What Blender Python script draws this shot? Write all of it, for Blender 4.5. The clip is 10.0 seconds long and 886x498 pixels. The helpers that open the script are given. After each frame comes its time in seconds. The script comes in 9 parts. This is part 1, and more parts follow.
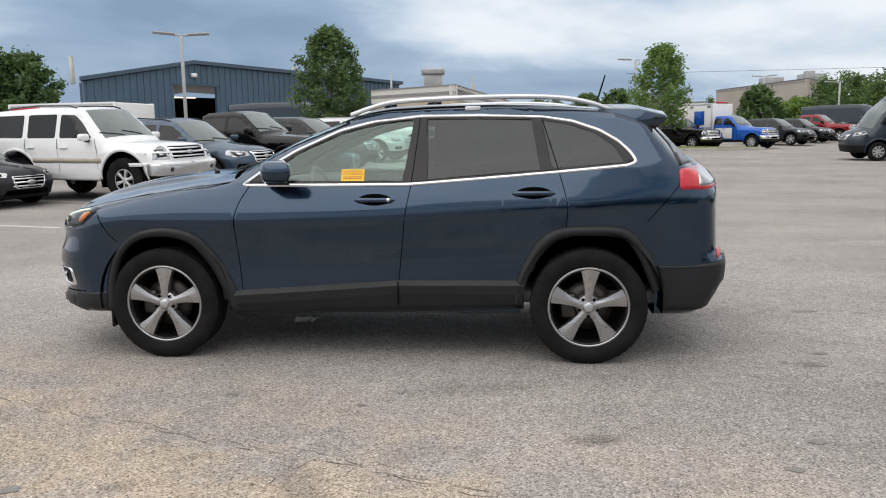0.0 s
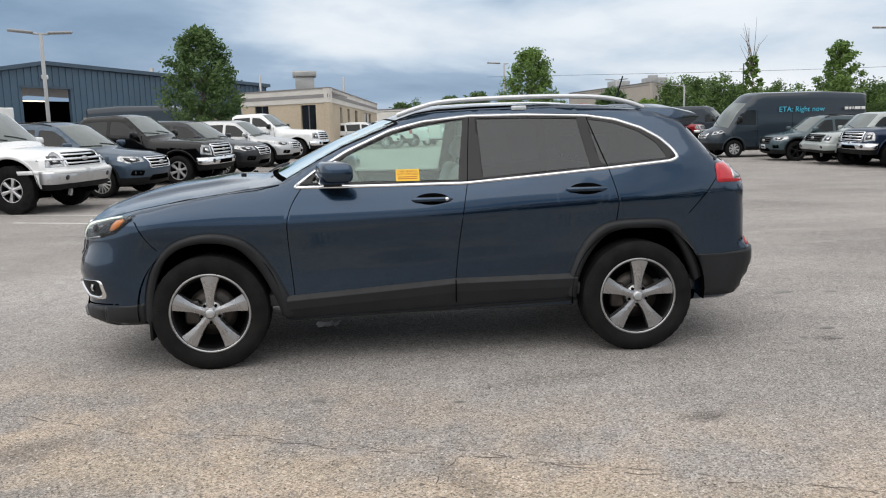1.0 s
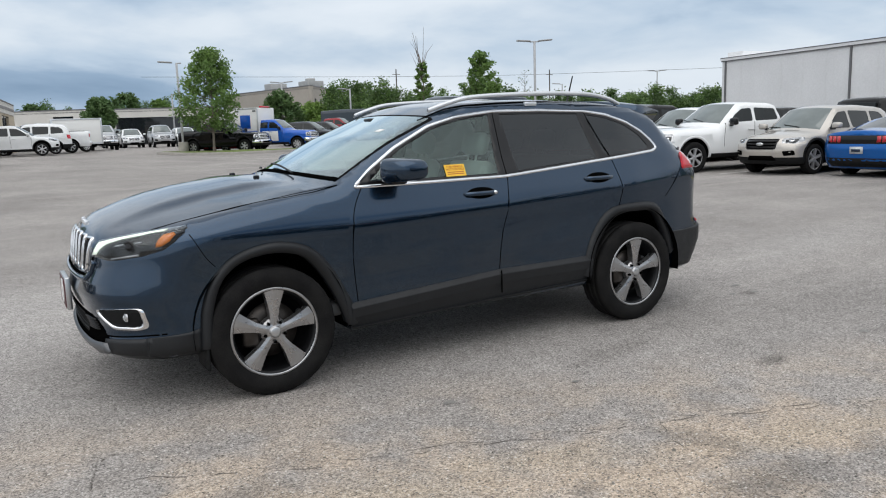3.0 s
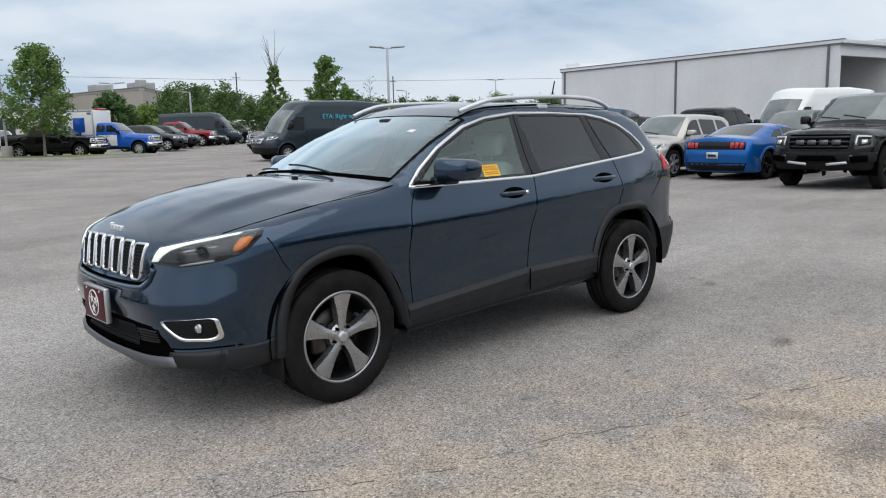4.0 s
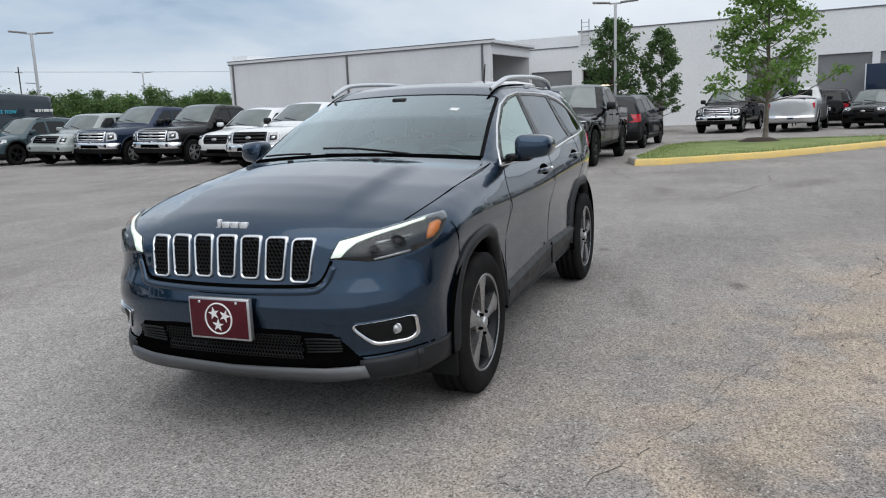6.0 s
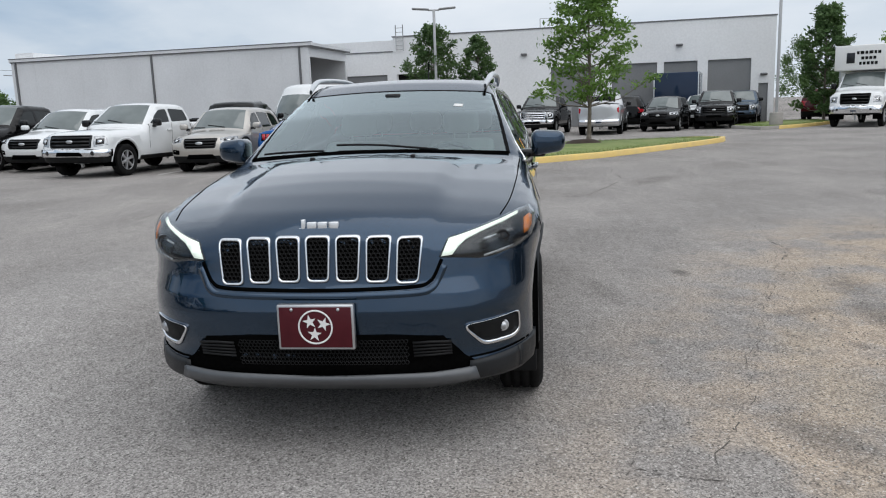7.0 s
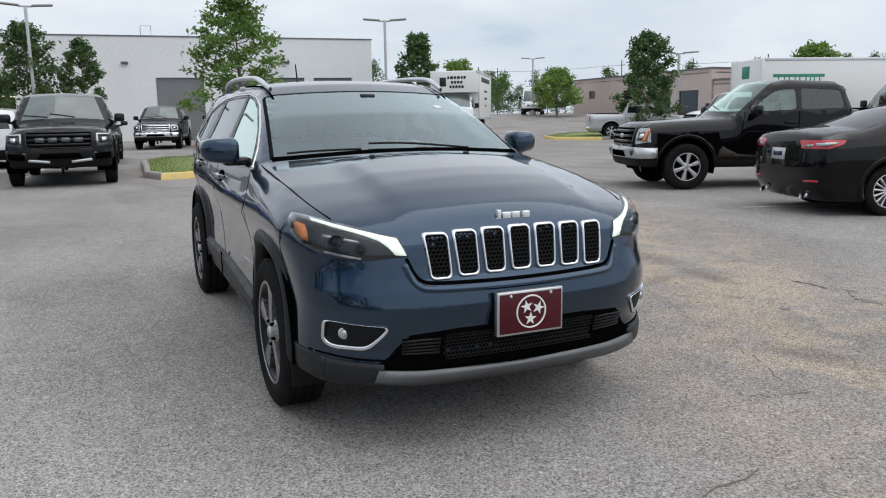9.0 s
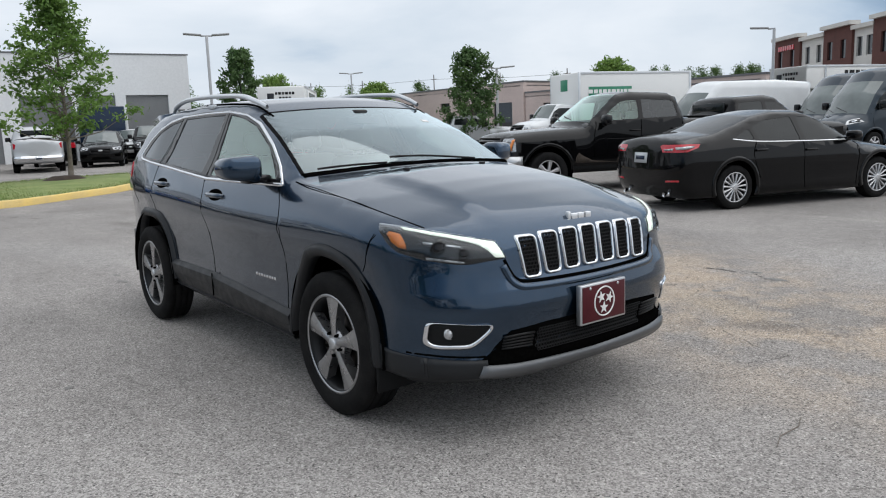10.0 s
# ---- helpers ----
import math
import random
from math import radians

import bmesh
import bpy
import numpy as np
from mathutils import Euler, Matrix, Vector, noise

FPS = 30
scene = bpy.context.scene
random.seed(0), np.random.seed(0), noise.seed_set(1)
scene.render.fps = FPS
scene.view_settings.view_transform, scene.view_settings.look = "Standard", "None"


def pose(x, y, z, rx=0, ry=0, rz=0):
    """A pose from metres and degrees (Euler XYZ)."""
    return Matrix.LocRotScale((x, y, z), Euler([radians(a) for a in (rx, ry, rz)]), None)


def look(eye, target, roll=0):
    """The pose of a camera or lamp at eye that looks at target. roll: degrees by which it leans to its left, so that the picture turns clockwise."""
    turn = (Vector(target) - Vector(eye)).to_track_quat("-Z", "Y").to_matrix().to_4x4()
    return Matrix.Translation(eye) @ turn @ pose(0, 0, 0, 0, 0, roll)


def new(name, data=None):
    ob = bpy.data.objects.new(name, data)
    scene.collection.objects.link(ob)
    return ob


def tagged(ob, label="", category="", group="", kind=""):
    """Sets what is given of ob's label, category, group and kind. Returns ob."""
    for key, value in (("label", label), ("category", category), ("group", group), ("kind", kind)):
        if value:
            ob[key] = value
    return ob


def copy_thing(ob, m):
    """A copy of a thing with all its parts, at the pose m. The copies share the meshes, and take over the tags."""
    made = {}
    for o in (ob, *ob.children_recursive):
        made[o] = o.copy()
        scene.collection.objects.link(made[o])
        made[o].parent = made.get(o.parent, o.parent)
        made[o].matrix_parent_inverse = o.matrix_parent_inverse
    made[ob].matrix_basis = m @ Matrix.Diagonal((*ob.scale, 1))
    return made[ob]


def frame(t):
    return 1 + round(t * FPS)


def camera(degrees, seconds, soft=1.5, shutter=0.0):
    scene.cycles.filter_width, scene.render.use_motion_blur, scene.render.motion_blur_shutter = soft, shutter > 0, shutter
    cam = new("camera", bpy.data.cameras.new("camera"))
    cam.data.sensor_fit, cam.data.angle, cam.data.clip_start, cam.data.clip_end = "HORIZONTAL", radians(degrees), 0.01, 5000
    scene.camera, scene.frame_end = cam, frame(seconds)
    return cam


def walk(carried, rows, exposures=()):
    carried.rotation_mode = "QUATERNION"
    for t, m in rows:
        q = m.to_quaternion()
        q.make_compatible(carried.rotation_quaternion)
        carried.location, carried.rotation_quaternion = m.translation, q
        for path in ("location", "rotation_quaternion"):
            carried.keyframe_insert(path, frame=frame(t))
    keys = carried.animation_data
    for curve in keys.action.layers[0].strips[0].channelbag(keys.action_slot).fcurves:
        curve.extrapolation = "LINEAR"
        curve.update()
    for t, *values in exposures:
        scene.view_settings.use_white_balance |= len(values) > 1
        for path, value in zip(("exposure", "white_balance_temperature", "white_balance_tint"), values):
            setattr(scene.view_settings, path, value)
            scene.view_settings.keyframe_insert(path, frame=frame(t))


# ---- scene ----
cam = camera(59.8, 10.0, 1.1)
METRES, EYE, TILT, LEAN, TURN = 12.45, 1.407, 0.0, 0.0, 0.0
ROWS = [
    (0.0, 0.0, 0.0, 0.0, -0.11, -8.49, 0.73),
    (0.5, -0.0485, -0.0034, -0.0002, -5.34, -8.54, 1.13),
    (1.0, -0.0997, 0.0036, -0.0001, -10.71, -8.46, 1.32),
    (1.5, -0.1448, 0.0137, 0.0003, -18.05, -8.7, 2.01),
    (2.0, -0.1935, 0.0344, 0.0003, -24.52, -8.71, 1.85),
    (2.5, -0.2396, 0.0545, 0.0012, -30.49, -8.9, 2.06),
    (4.0, -0.3586, 0.1473, 0.0019, -48.68, -8.9, 1.48),
    (4.5, -0.3909, 0.186, 0.0018, -54.72, -9.15, 1.75),
    (5.0, -0.4122, 0.2315, 0.0006, -60.97, -9.62, 1.81),
    (6.5, -0.4534, 0.3768, -0.0002, -82.12, -10.25, 2.28),
    (7.0, -0.454, 0.428, -0.0006, -89.45, -10.3, 1.97),
    (7.5, -0.4551, 0.4793, 0.0007, -96.84, -10.0, 1.55),
    (8.0, -0.4471, 0.5284, -0.0012, -105.41, -9.9, 1.38),
    (8.5, -0.435, 0.5779, -0.0014, -112.86, -9.93, 0.82),
    (9.0, -0.418, 0.623, -0.0028, -120.06, -9.92, 0.73),
    (9.5, -0.3981, 0.6672, -0.001, -127.39, -9.44, 1.41),
    (10.0, -0.3773, 0.709, -0.0011, -134.03, -9.2, 1.97),
]
walk(cam, [(t, pose(0, 0, EYE, TILT, LEAN, TURN) @ pose(METRES * x, METRES * y, METRES * z, 90 + pitch, roll, yaw)) for t, x, y, z, yaw, pitch, roll in ROWS],
    [(0.0, 0.27, 6750, 13), (2.5, 0.14, 6480, 11), (5.0, 0.03, 6290, 11), (7.5, -0.08, 6260, 11), (10.0, 0.03, 6290, 11)])

# ---- light: an overcast summer sky with heavy slate-blue cloud to the north, brighter to the east ----
SUN_DIR = Vector((-0.32, -0.32, 0.89)).normalized()
world = bpy.data.worlds.new("sky")
scene.world = world
world.use_nodes = True
wn, wl = world.node_tree.nodes, world.node_tree.links
wn.clear()


def wnode(kind, **values):
    n = wn.new(kind)
    for k, v in values.items():
        n.inputs[k].default_value = v
    return n


w_out = wn.new("ShaderNodeOutputWorld")
w_bg = wn.new("ShaderNodeBackground")
w_sky = wn.new("ShaderNodeTexSky")
w_sky.sky_type = "NISHITA"
w_sky.sun_disc = False
w_sky.sun_elevation = math.asin(SUN_DIR.z)
w_sky.sun_rotation = math.atan2(SUN_DIR.x, SUN_DIR.y)
w_sky.dust_density = 3.0
w_co = wn.new("ShaderNodeTexCoord")
w_map = wn.new("ShaderNodeMapping")
w_map.inputs["Scale"].default_value = (1.0, 1.0, 3.2)
w_map.inputs["Location"].default_value = (2.3, 0.4, 0.0)
wl.new(w_co.outputs["Generated"], w_map.inputs["Vector"])
w_big = wnode("ShaderNodeTexNoise", Scale=1.5, Detail=6.0, Roughness=0.5, Distortion=0.4)
w_small = wnode("ShaderNodeTexNoise", Scale=5.0, Detail=7.0, Roughness=0.55, Distortion=0.3)
for n in (w_big, w_small):
    wl.new(w_map.outputs["Vector"], n.inputs["Vector"])
w_sep = wn.new("ShaderNodeSeparateXYZ")
wl.new(w_co.outputs["Generated"], w_sep.inputs["Vector"])


def wmath(op, a, b):
    n = wn.new("ShaderNodeMath")
    n.operation = op
    for i, v in enumerate((a, b)):
        if isinstance(v, (int, float)):
            n.inputs[i].default_value = v
        else:
            wl.new(v, n.inputs[i])
    return n.outputs[0]


# brightness of the cloud deck: heaviest to the north, brighter to either side and overhead
w_east = wmath("MINIMUM", wmath("MULTIPLY", wmath("MAXIMUM", wmath("SUBTRACT", wmath("ABSOLUTE", wmath("ADD", w_sep.outputs["X"], 0.05), 0.0), 0.32), 0.0), 0.90), 0.27)
w_south = wmath("MULTIPLY", w_sep.outputs["Y"], -0.02)
w_up = wmath("MULTIPLY", w_sep.outputs["Z"], 0.42)
w_tone = wmath("ADD", wmath("ADD", wmath("ADD", w_east, w_south), w_up), -0.155)
w_n = wmath("ADD", wmath("MULTIPLY", w_big.outputs["Fac"], 1.10), wmath("MULTIPLY", w_small.outputs["Fac"], 0.30))
w_fac = wmath("ADD", w_n, w_tone)
w_ramp = wn.new("ShaderNodeValToRGB")
w_el = w_ramp.color_ramp.elements
w_el[0].position, w_el[0].color = 0.40, (0.195, 0.295, 0.425, 1)
w_el[1].position, w_el[1].color = 0.98, (0.90, 0.94, 0.97, 1)
for p_, c_ in ((0.52, (0.29, 0.405, 0.545, 1)), (0.61, (0.49, 0.60, 0.715, 1)), (0.72, (0.69, 0.765, 0.83, 1))):
    e_ = w_el.new(p_)
    e_.color = c_
wl.new(w_fac, w_ramp.inputs["Fac"])
w_mul = wn.new("ShaderNodeMix")
w_mul.data_type = "RGBA"
w_mul.blend_type = "MIX"
w_mul.inputs["Factor"].default_value = 0.93
w_skyc = wn.new("ShaderNodeVectorMath")
w_skyc.operation = "SCALE"
w_skyc.inputs["Scale"].default_value = 0.10
wl.new(w_sky.outputs["Color"], w_skyc.inputs[0])
wl.new(w_skyc.outputs["Vector"], w_mul.inputs["A"])
wl.new(w_ramp.outputs["Color"], w_mul.inputs["B"])
wl.new(w_mul.outputs["Result"], w_bg.inputs["Color"])
w_bg.inputs["Strength"].default_value = 1.0
wl.new(w_bg.outputs["Background"], w_out.inputs["Surface"])

sun = new("sun", bpy.data.lights.new("sun", "SUN"))
sun.data.energy, sun.data.angle, sun.data.color = 1.5, radians(90), (1.0, 0.965, 0.91)
sun.matrix_world = look(SUN_DIR * 50, (0, 0, 0))


# ---- materials ----
def surface(name, color, rough=0.5, metal=0.0, coat=0.0, coarse=(3.0, 0.0), fine=(60.0, 0.0), bump=(0.0, 0.0), rvar=0.0, second=None, coords="Object", spec=0.5, per=0.0, edge=(1.0, 1.0, 1.0)):
    """Principled material with colour variation at two scales, roughness variation and fine relief. second: a colour that the coarse noise blends to."""
    m = bpy.data.materials.new(name)
    m.use_nodes = True
    nt = m.node_tree
    b = nt.nodes["Principled BSDF"]
    b.inputs["Roughness"].default_value, b.inputs["Metallic"].default_value = rough, metal
    b.inputs["Coat Weight"].default_value, b.inputs["Coat Roughness"].default_value = coat, 0.025
    b.inputs["Coat IOR"].default_value = 1.40
    b.inputs["Specular IOR Level"].default_value = spec
    b.inputs["Base Color"].default_value = (*color, 1)
    b.inputs["Specular Tint"].default_value = (*edge, 1)
    co = nt.nodes.new("ShaderNodeTexCoord")

    def noise_of(scale, detail=5.0):
        n = nt.nodes.new("ShaderNodeTexNoise")
        n.inputs["Scale"].default_value, n.inputs["Detail"].default_value = scale, detail
        nt.links.new(co.outputs[coords], n.inputs["Vector"])
        return n.outputs["Fac"]

    def mixed(fac, a, c, kind="MIX"):
        n = nt.nodes.new("ShaderNodeMix")
        n.data_type, n.blend_type = "RGBA", kind
        for key, v in (("Factor", fac), ("A", a), ("B", c)):
            if isinstance(v, (int, float)):
                n.inputs[key].default_value = v
            elif isinstance(v, tuple):
                n.inputs[key].default_value = (*v, 1)
            else:
                nt.links.new(v, n.inputs[key])
        return n.outputs["Result"]

    def mapped(v, lo, hi, a=0.3, c=0.7):
        n = nt.nodes.new("ShaderNodeMapRange")
        for key, q in (("From Min", a), ("From Max", c), ("To Min", lo), ("To Max", hi)):
            n.inputs[key].default_value = q
        nt.links.new(v, n.inputs["Value"])
        return n.outputs["Result"]

    col = tuple(color)
    if coarse[1] or second:
        nf = noise_of(coarse[0])
        other = second if second else tuple(c * (1 - coarse[1]) for c in color)
        col = mixed(mapped(nf, 0.0, 1.0), col, other)
    if fine[1]:
        nf = noise_of(fine[0], 3.0)
        g = mapped(nf, 1 - fine[1], 1 + fine[1])
        comb = nt.nodes.new("ShaderNodeCombineColor")
        for k in ("Red", "Green", "Blue"):
            nt.links.new(g, comb.inputs[k])
        col = mixed(1.0, col, comb.outputs["Color"], "MULTIPLY")
    if per:
        inf = nt.nodes.new("ShaderNodeObjectInfo")
        g = mapped(inf.outputs["Random"], 1 - per, 1 + per, 0.0, 1.0)
        comb = nt.nodes.new("ShaderNodeCombineColor")
        for k in ("Red", "Green", "Blue"):
            nt.links.new(g, comb.inputs[k])
        col = mixed(1.0, col, comb.outputs["Color"], "MULTIPLY")
    if not isinstance(col, tuple):
        nt.links.new(col, b.inputs["Base Color"])
    if rvar:
        nt.links.new(mapped(noise_of(coarse[0] * 2.3), max(0.02, rough - rvar), min(1, rough + rvar)), b.inputs["Roughness"])
    if bump[1]:
        bn = nt.nodes.new("ShaderNodeBump")
        bn.inputs["Strength"].default_value, bn.inputs["Distance"].default_value = bump[1], 0.01
        nt.links.new(noise_of(bump[0], 4.0), bn.inputs["Height"])
        nt.links.new(bn.outputs["Normal"], b.inputs["Normal"])
    return m


def clear_glass(name, tint, gloss=1.0, shine=(0.93, 0.97, 1.0)):
    """Thin tinted glass: see-through, with a mirror gloss by Fresnel."""
    m = bpy.data.materials.new(name)
    m.use_nodes = True
    nt = m.node_tree
    nt.nodes.clear()
    out = nt.nodes.new("ShaderNodeOutputMaterial")
    tr = nt.nodes.new("ShaderNodeBsdfTransparent")
    tr.inputs["Color"].default_value = (*tint, 1)
    gl = nt.nodes.new("ShaderNodeBsdfGlossy")
    gl.inputs["Roughness"].default_value = 0.02
    gl.inputs["Color"].default_value = (*shine, 1)
    fr = nt.nodes.new("ShaderNodeFresnel")
    fr.inputs["IOR"].default_value = 1.52
    sc = nt.nodes.new("ShaderNodeMath")
    sc.operation, sc.use_clamp = "MULTIPLY_ADD", True
    sc.inputs[1].default_value, sc.inputs[2].default_value = 1.3 * gloss, 0.0
    nt.links.new(fr.outputs["Fac"], sc.inputs[0])
    mx = nt.nodes.new("ShaderNodeMixShader")
    nt.links.new(sc.outputs[0], mx.inputs["Fac"])
    nt.links.new(tr.outputs["BSDF"], mx.inputs[1])
    nt.links.new(gl.outputs["BSDF"], mx.inputs[2])
    nt.links.new(mx.outputs["Shader"], out.inputs["Surface"])
    return m


def paint(name, color, metal=0.35, rough=0.38, coat=1.0, coat_ior=1.40, edge=(0.45, 0.48, 0.52)):
    m = surface(name, color, rough=rough, metal=metal, coat=coat, spec=0.05, edge=edge, coarse=(2.5, 0.06), fine=(900.0, 0.08), rvar=0.03)
    m.node_tree.nodes["Principled BSDF"].inputs["Coat IOR"].default_value = coat_ior
    return m


def lamp_glow(name, color, strength):
    m = surface(name, color, rough=0.2, coat=0.6)
    b = m.node_tree.nodes["Principled BSDF"]
    b.inputs["Emission Color"].default_value = (*color, 1)
    b.inputs["Emission Strength"].default_value = strength
    return m


M_SLATE = paint("slate_blue_paint", (0.0155, 0.040, 0.076), metal=0.92, rough=0.20, coat_ior=1.50, edge=(1.0, 1.0, 1.0))
M_WHITE = paint("white_paint", (0.78, 0.79, 0.79), metal=0.0, rough=0.45)
M_BLACK = paint("black_paint", (0.0016, 0.0016, 0.0020), metal=0.0, rough=0.5, coat=1.0, coat_ior=1.33)
M_CHARCOAL = paint("charcoal_paint", (0.030, 0.032, 0.036), metal=0.45, coat=0.7)
M_SILVER = paint("silver_paint", (0.50, 0.51, 0.52), metal=0.55)
M_CHAMPAGNE = paint("champagne_paint", (0.52, 0.49, 0.45), metal=0.45)
M_NAVY = paint("navy_paint", (0.020, 0.034, 0.066), metal=0.4, coat=0.7)
M_STEEL_BLUE = paint("steel_blue_paint", (0.050, 0.078, 0.115), metal=0.5)
M_VIVID_BLUE = paint("vivid_blue_paint", (0.006, 0.105, 0.38), metal=0.45)
M_RED = paint("dark_red_paint", (0.22, 0.012, 0.018), metal=0.35)
M_MAROON = paint("maroon_paint", (0.09, 0.010, 0.014), metal=0.35)
M_CYAN_GREY = paint("cyan_grey_paint", (0.055, 0.085, 0.098), metal=0.2)
M_PALE_GREY = paint("pale_grey_paint", (0.33, 0.36, 0.35), metal=0.05)
M_VAN_BLUE = paint("dark_slate_van_paint", (0.030, 0.042, 0.055), metal=0.15)
M_AMB_BLUE = paint("ambulance_blue_paint", (0.015, 0.10, 0.45), metal=0.1)
M_CLAD = surface("black_plastic_cladding", (0.013, 0.0135, 0.014), rough=0.55, coarse=(6, 0.25), fine=(400, 0.15), bump=(600, 0.08), rvar=0.08, spec=0.12)
M_FLARE = surface("grained_grey_cladding", (0.0125, 0.0138, 0.0158), rough=0.45, coarse=(6, 0.25), fine=(400, 0.15), bump=(600, 0.08), rvar=0.08, spec=0.35)
M_INTAKE = surface("black_intake_plastic", (0.010, 0.010, 0.0105), rough=0.45, coarse=(6, 0.25), fine=(300, 0.15), spec=0.25)
M_TRIM = surface("black_gloss_trim", (0.006, 0.006, 0.007), rough=0.22, coat=0.2, coarse=(5, 0.1), fine=(200, 0.1), spec=0.3)
# black parts, and shade in gaps, openings and undersides put into the colour
M_VOID = surface("black_parts_and_shade", (0.003, 0.003, 0.003), rough=0.9, coarse=(5, 0.3), fine=(80, 0.3), spec=0.0)
M_FRIT = surface("black_glass_border", (0.008, 0.008, 0.009), rough=0.6, coarse=(5, 0.1), spec=0.02)
M_CHROME = surface("chrome", (0.82, 0.83, 0.85), rough=0.12, metal=1.0, coarse=(8, 0.08), rvar=0.04)
M_SATIN = surface("satin_silver", (0.55, 0.56, 0.57), rough=0.33, metal=0.85, coarse=(7, 0.1), rvar=0.06)
M_SKID = surface("dark_satin_strip", (0.13, 0.134, 0.14), rough=0.35, metal=0.6, coarse=(7, 0.12), rvar=0.06)
M_RAIL = surface("silver_roof_rail", (0.66, 0.68, 0.70), rough=0.32, metal=0.55, coarse=(7, 0.08))
M_TYRE = surface("tyre_rubber", (0.009, 0.009, 0.0095), rough=0.75, coarse=(9, 0.0), second=(0.018, 0.0175, 0.017), fine=(150, 0.2), bump=(180, 0.12), spec=0.06)
M_RIM = surface("machined_alloy", (0.42, 0.42, 0.425), rough=0.30, metal=0.9, coarse=(12, 0.12), fine=(300, 0.06), rvar=0.06)
M_RIMBRIGHT = surface("bright_alloy", (0.62, 0.62, 0.63), rough=0.36, metal=0.75, coarse=(12, 0.12), fine=(300, 0.06), rvar=0.06)
M_RIMDARK = surface("dark_grey_alloy", (0.012, 0.0125, 0.014), rough=0.38, metal=0.6, coarse=(12, 0.15), fine=(300, 0.1))
M_BRAKE = surface("brake_steel", (0.07, 0.062, 0.056), rough=0.42, metal=0.8, coarse=(14, 0.35), fine=(200, 0.1))
M_PRIVACY = surface("privacy_glass", (0.008, 0.009, 0.010), rough=0.02, coarse=(2, 0.1), spec=0.5)
M_GLASS = clear_glass("windscreen_glass", (0.66, 0.80, 0.78), 2.05, (0.86, 0.97, 1.0))
M_SIDEGLASS = clear_glass("door_glass", (0.74, 0.93, 0.86), 1.6, (0.86, 1.0, 0.95))
M_TINTGLASS = clear_glass("tinted_door_glass", (0.08, 0.10, 0.105), 1.0)
M_LENS = clear_glass("lamp_lens", (0.90, 0.92, 0.93), 0.4)
M_CARGLASS = surface("car_window_glass", (0.006, 0.008, 0.0085), rough=0.03, coarse=(1.2, 0.0), second=(0.016, 0.020, 0.021), spec=0.33)
# opaque pane; pale mottled base colour imitates sky reflection and cabin seen through
M_CARSCREEN = surface("windscreen_with_painted_sheen", (0.075, 0.092, 0.090), rough=0.03, coarse=(1.2, 0.0), second=(0.16, 0.185, 0.178), spec=1.0)
M_RED_LENS = surface("red_lamp_lens", (0.58, 0.014, 0.028), rough=0.12, coat=0.8, coarse=(18, 0.25), fine=(160, 0.2))
M_AMBER = surface("amber_lamp_lens", (0.70, 0.20, 0.02), rough=0.15, coat=0.8, coarse=(20, 0.2), fine=(200, 0.15))
M_LAMP = surface("headlamp_inside", (0.16, 0.17, 0.18), rough=0.15, metal=0.6, coat=0.8, coarse=(14, 0.0), second=(0.62, 0.63, 0.64), fine=(40, 0.3))
M_LAMPDARK = surface("headlamp_housing", (0.007, 0.0075, 0.009), rough=0.2, coat=0.5, coarse=(12, 0.3))
M_DRL = lamp_glow("daytime_running_light", (0.93, 1.0, 0.86), 0.5)
M_BADGE = surface("white_metal_badge", (0.75, 0.76, 0.77), rough=0.25, metal=0.5)
M_SEAT = surface("grey_leather", (0.52, 0.525, 0.51), rough=0.55, coarse=(6, 0.2), fine=(200, 0.1), bump=(250, 0.1))
M_DASH = surface("dark_dashboard_plastic", (0.10, 0.102, 0.103), rough=0.6, coarse=(6, 0.2), bump=(400, 0.1))
M_PLATE = surface("maroon_plate_face", (0.060, 0.005, 0.010), rough=0.4, spec=0.25, coarse=(20, 0.0), second=(0.075, 0.008, 0.013))
M_WHITE_FLAT = surface("white_print", (0.80, 0.80, 0.78), rough=0.4, coarse=(30, 0.06))
M_PLATE_PALE = surface("pale_number_plate", (0.55, 0.58, 0.60), rough=0.35, coarse=(30, 0.2))
M_STICKER = surface("yellow_sticker", (0.85, 0.52, 0.03), rough=0.45, coarse=(40, 0.06))
M_STICKER_INK = surface("sticker_red_ink", (0.40, 0.06, 0.01), rough=0.5, coarse=(40, 0.1))
M_TEAL_PRINT = surface("cyan_lettering", (0.06, 0.50, 0.68), rough=0.4, coarse=(10, 0.05))


# ---- mesh helpers ----
def part(name, bm, material, parent=None, label="", smooth=True, at=None):
    """Links a bmesh as one mesh object, under a thing or a part if given."""
    me = bpy.data.meshes.new(name)
    bm.normal_update()
    bm.to_mesh(me)
    bm.free()
    if smooth:
        for p in me.polygons:
            p.use_smooth = True
    me.materials.append(material)
    ob = new(name, me)
    if parent is not None:
        ob.parent = parent
    if at is not None:
        ob.matrix_basis = at
    if label:
        ob["label"] = label
    return ob


def empty(name, m=None):
    ob = new(name)
    ob.empty_display_size = 0.3
    if m is not None:
        ob.matrix_basis = m
    return ob


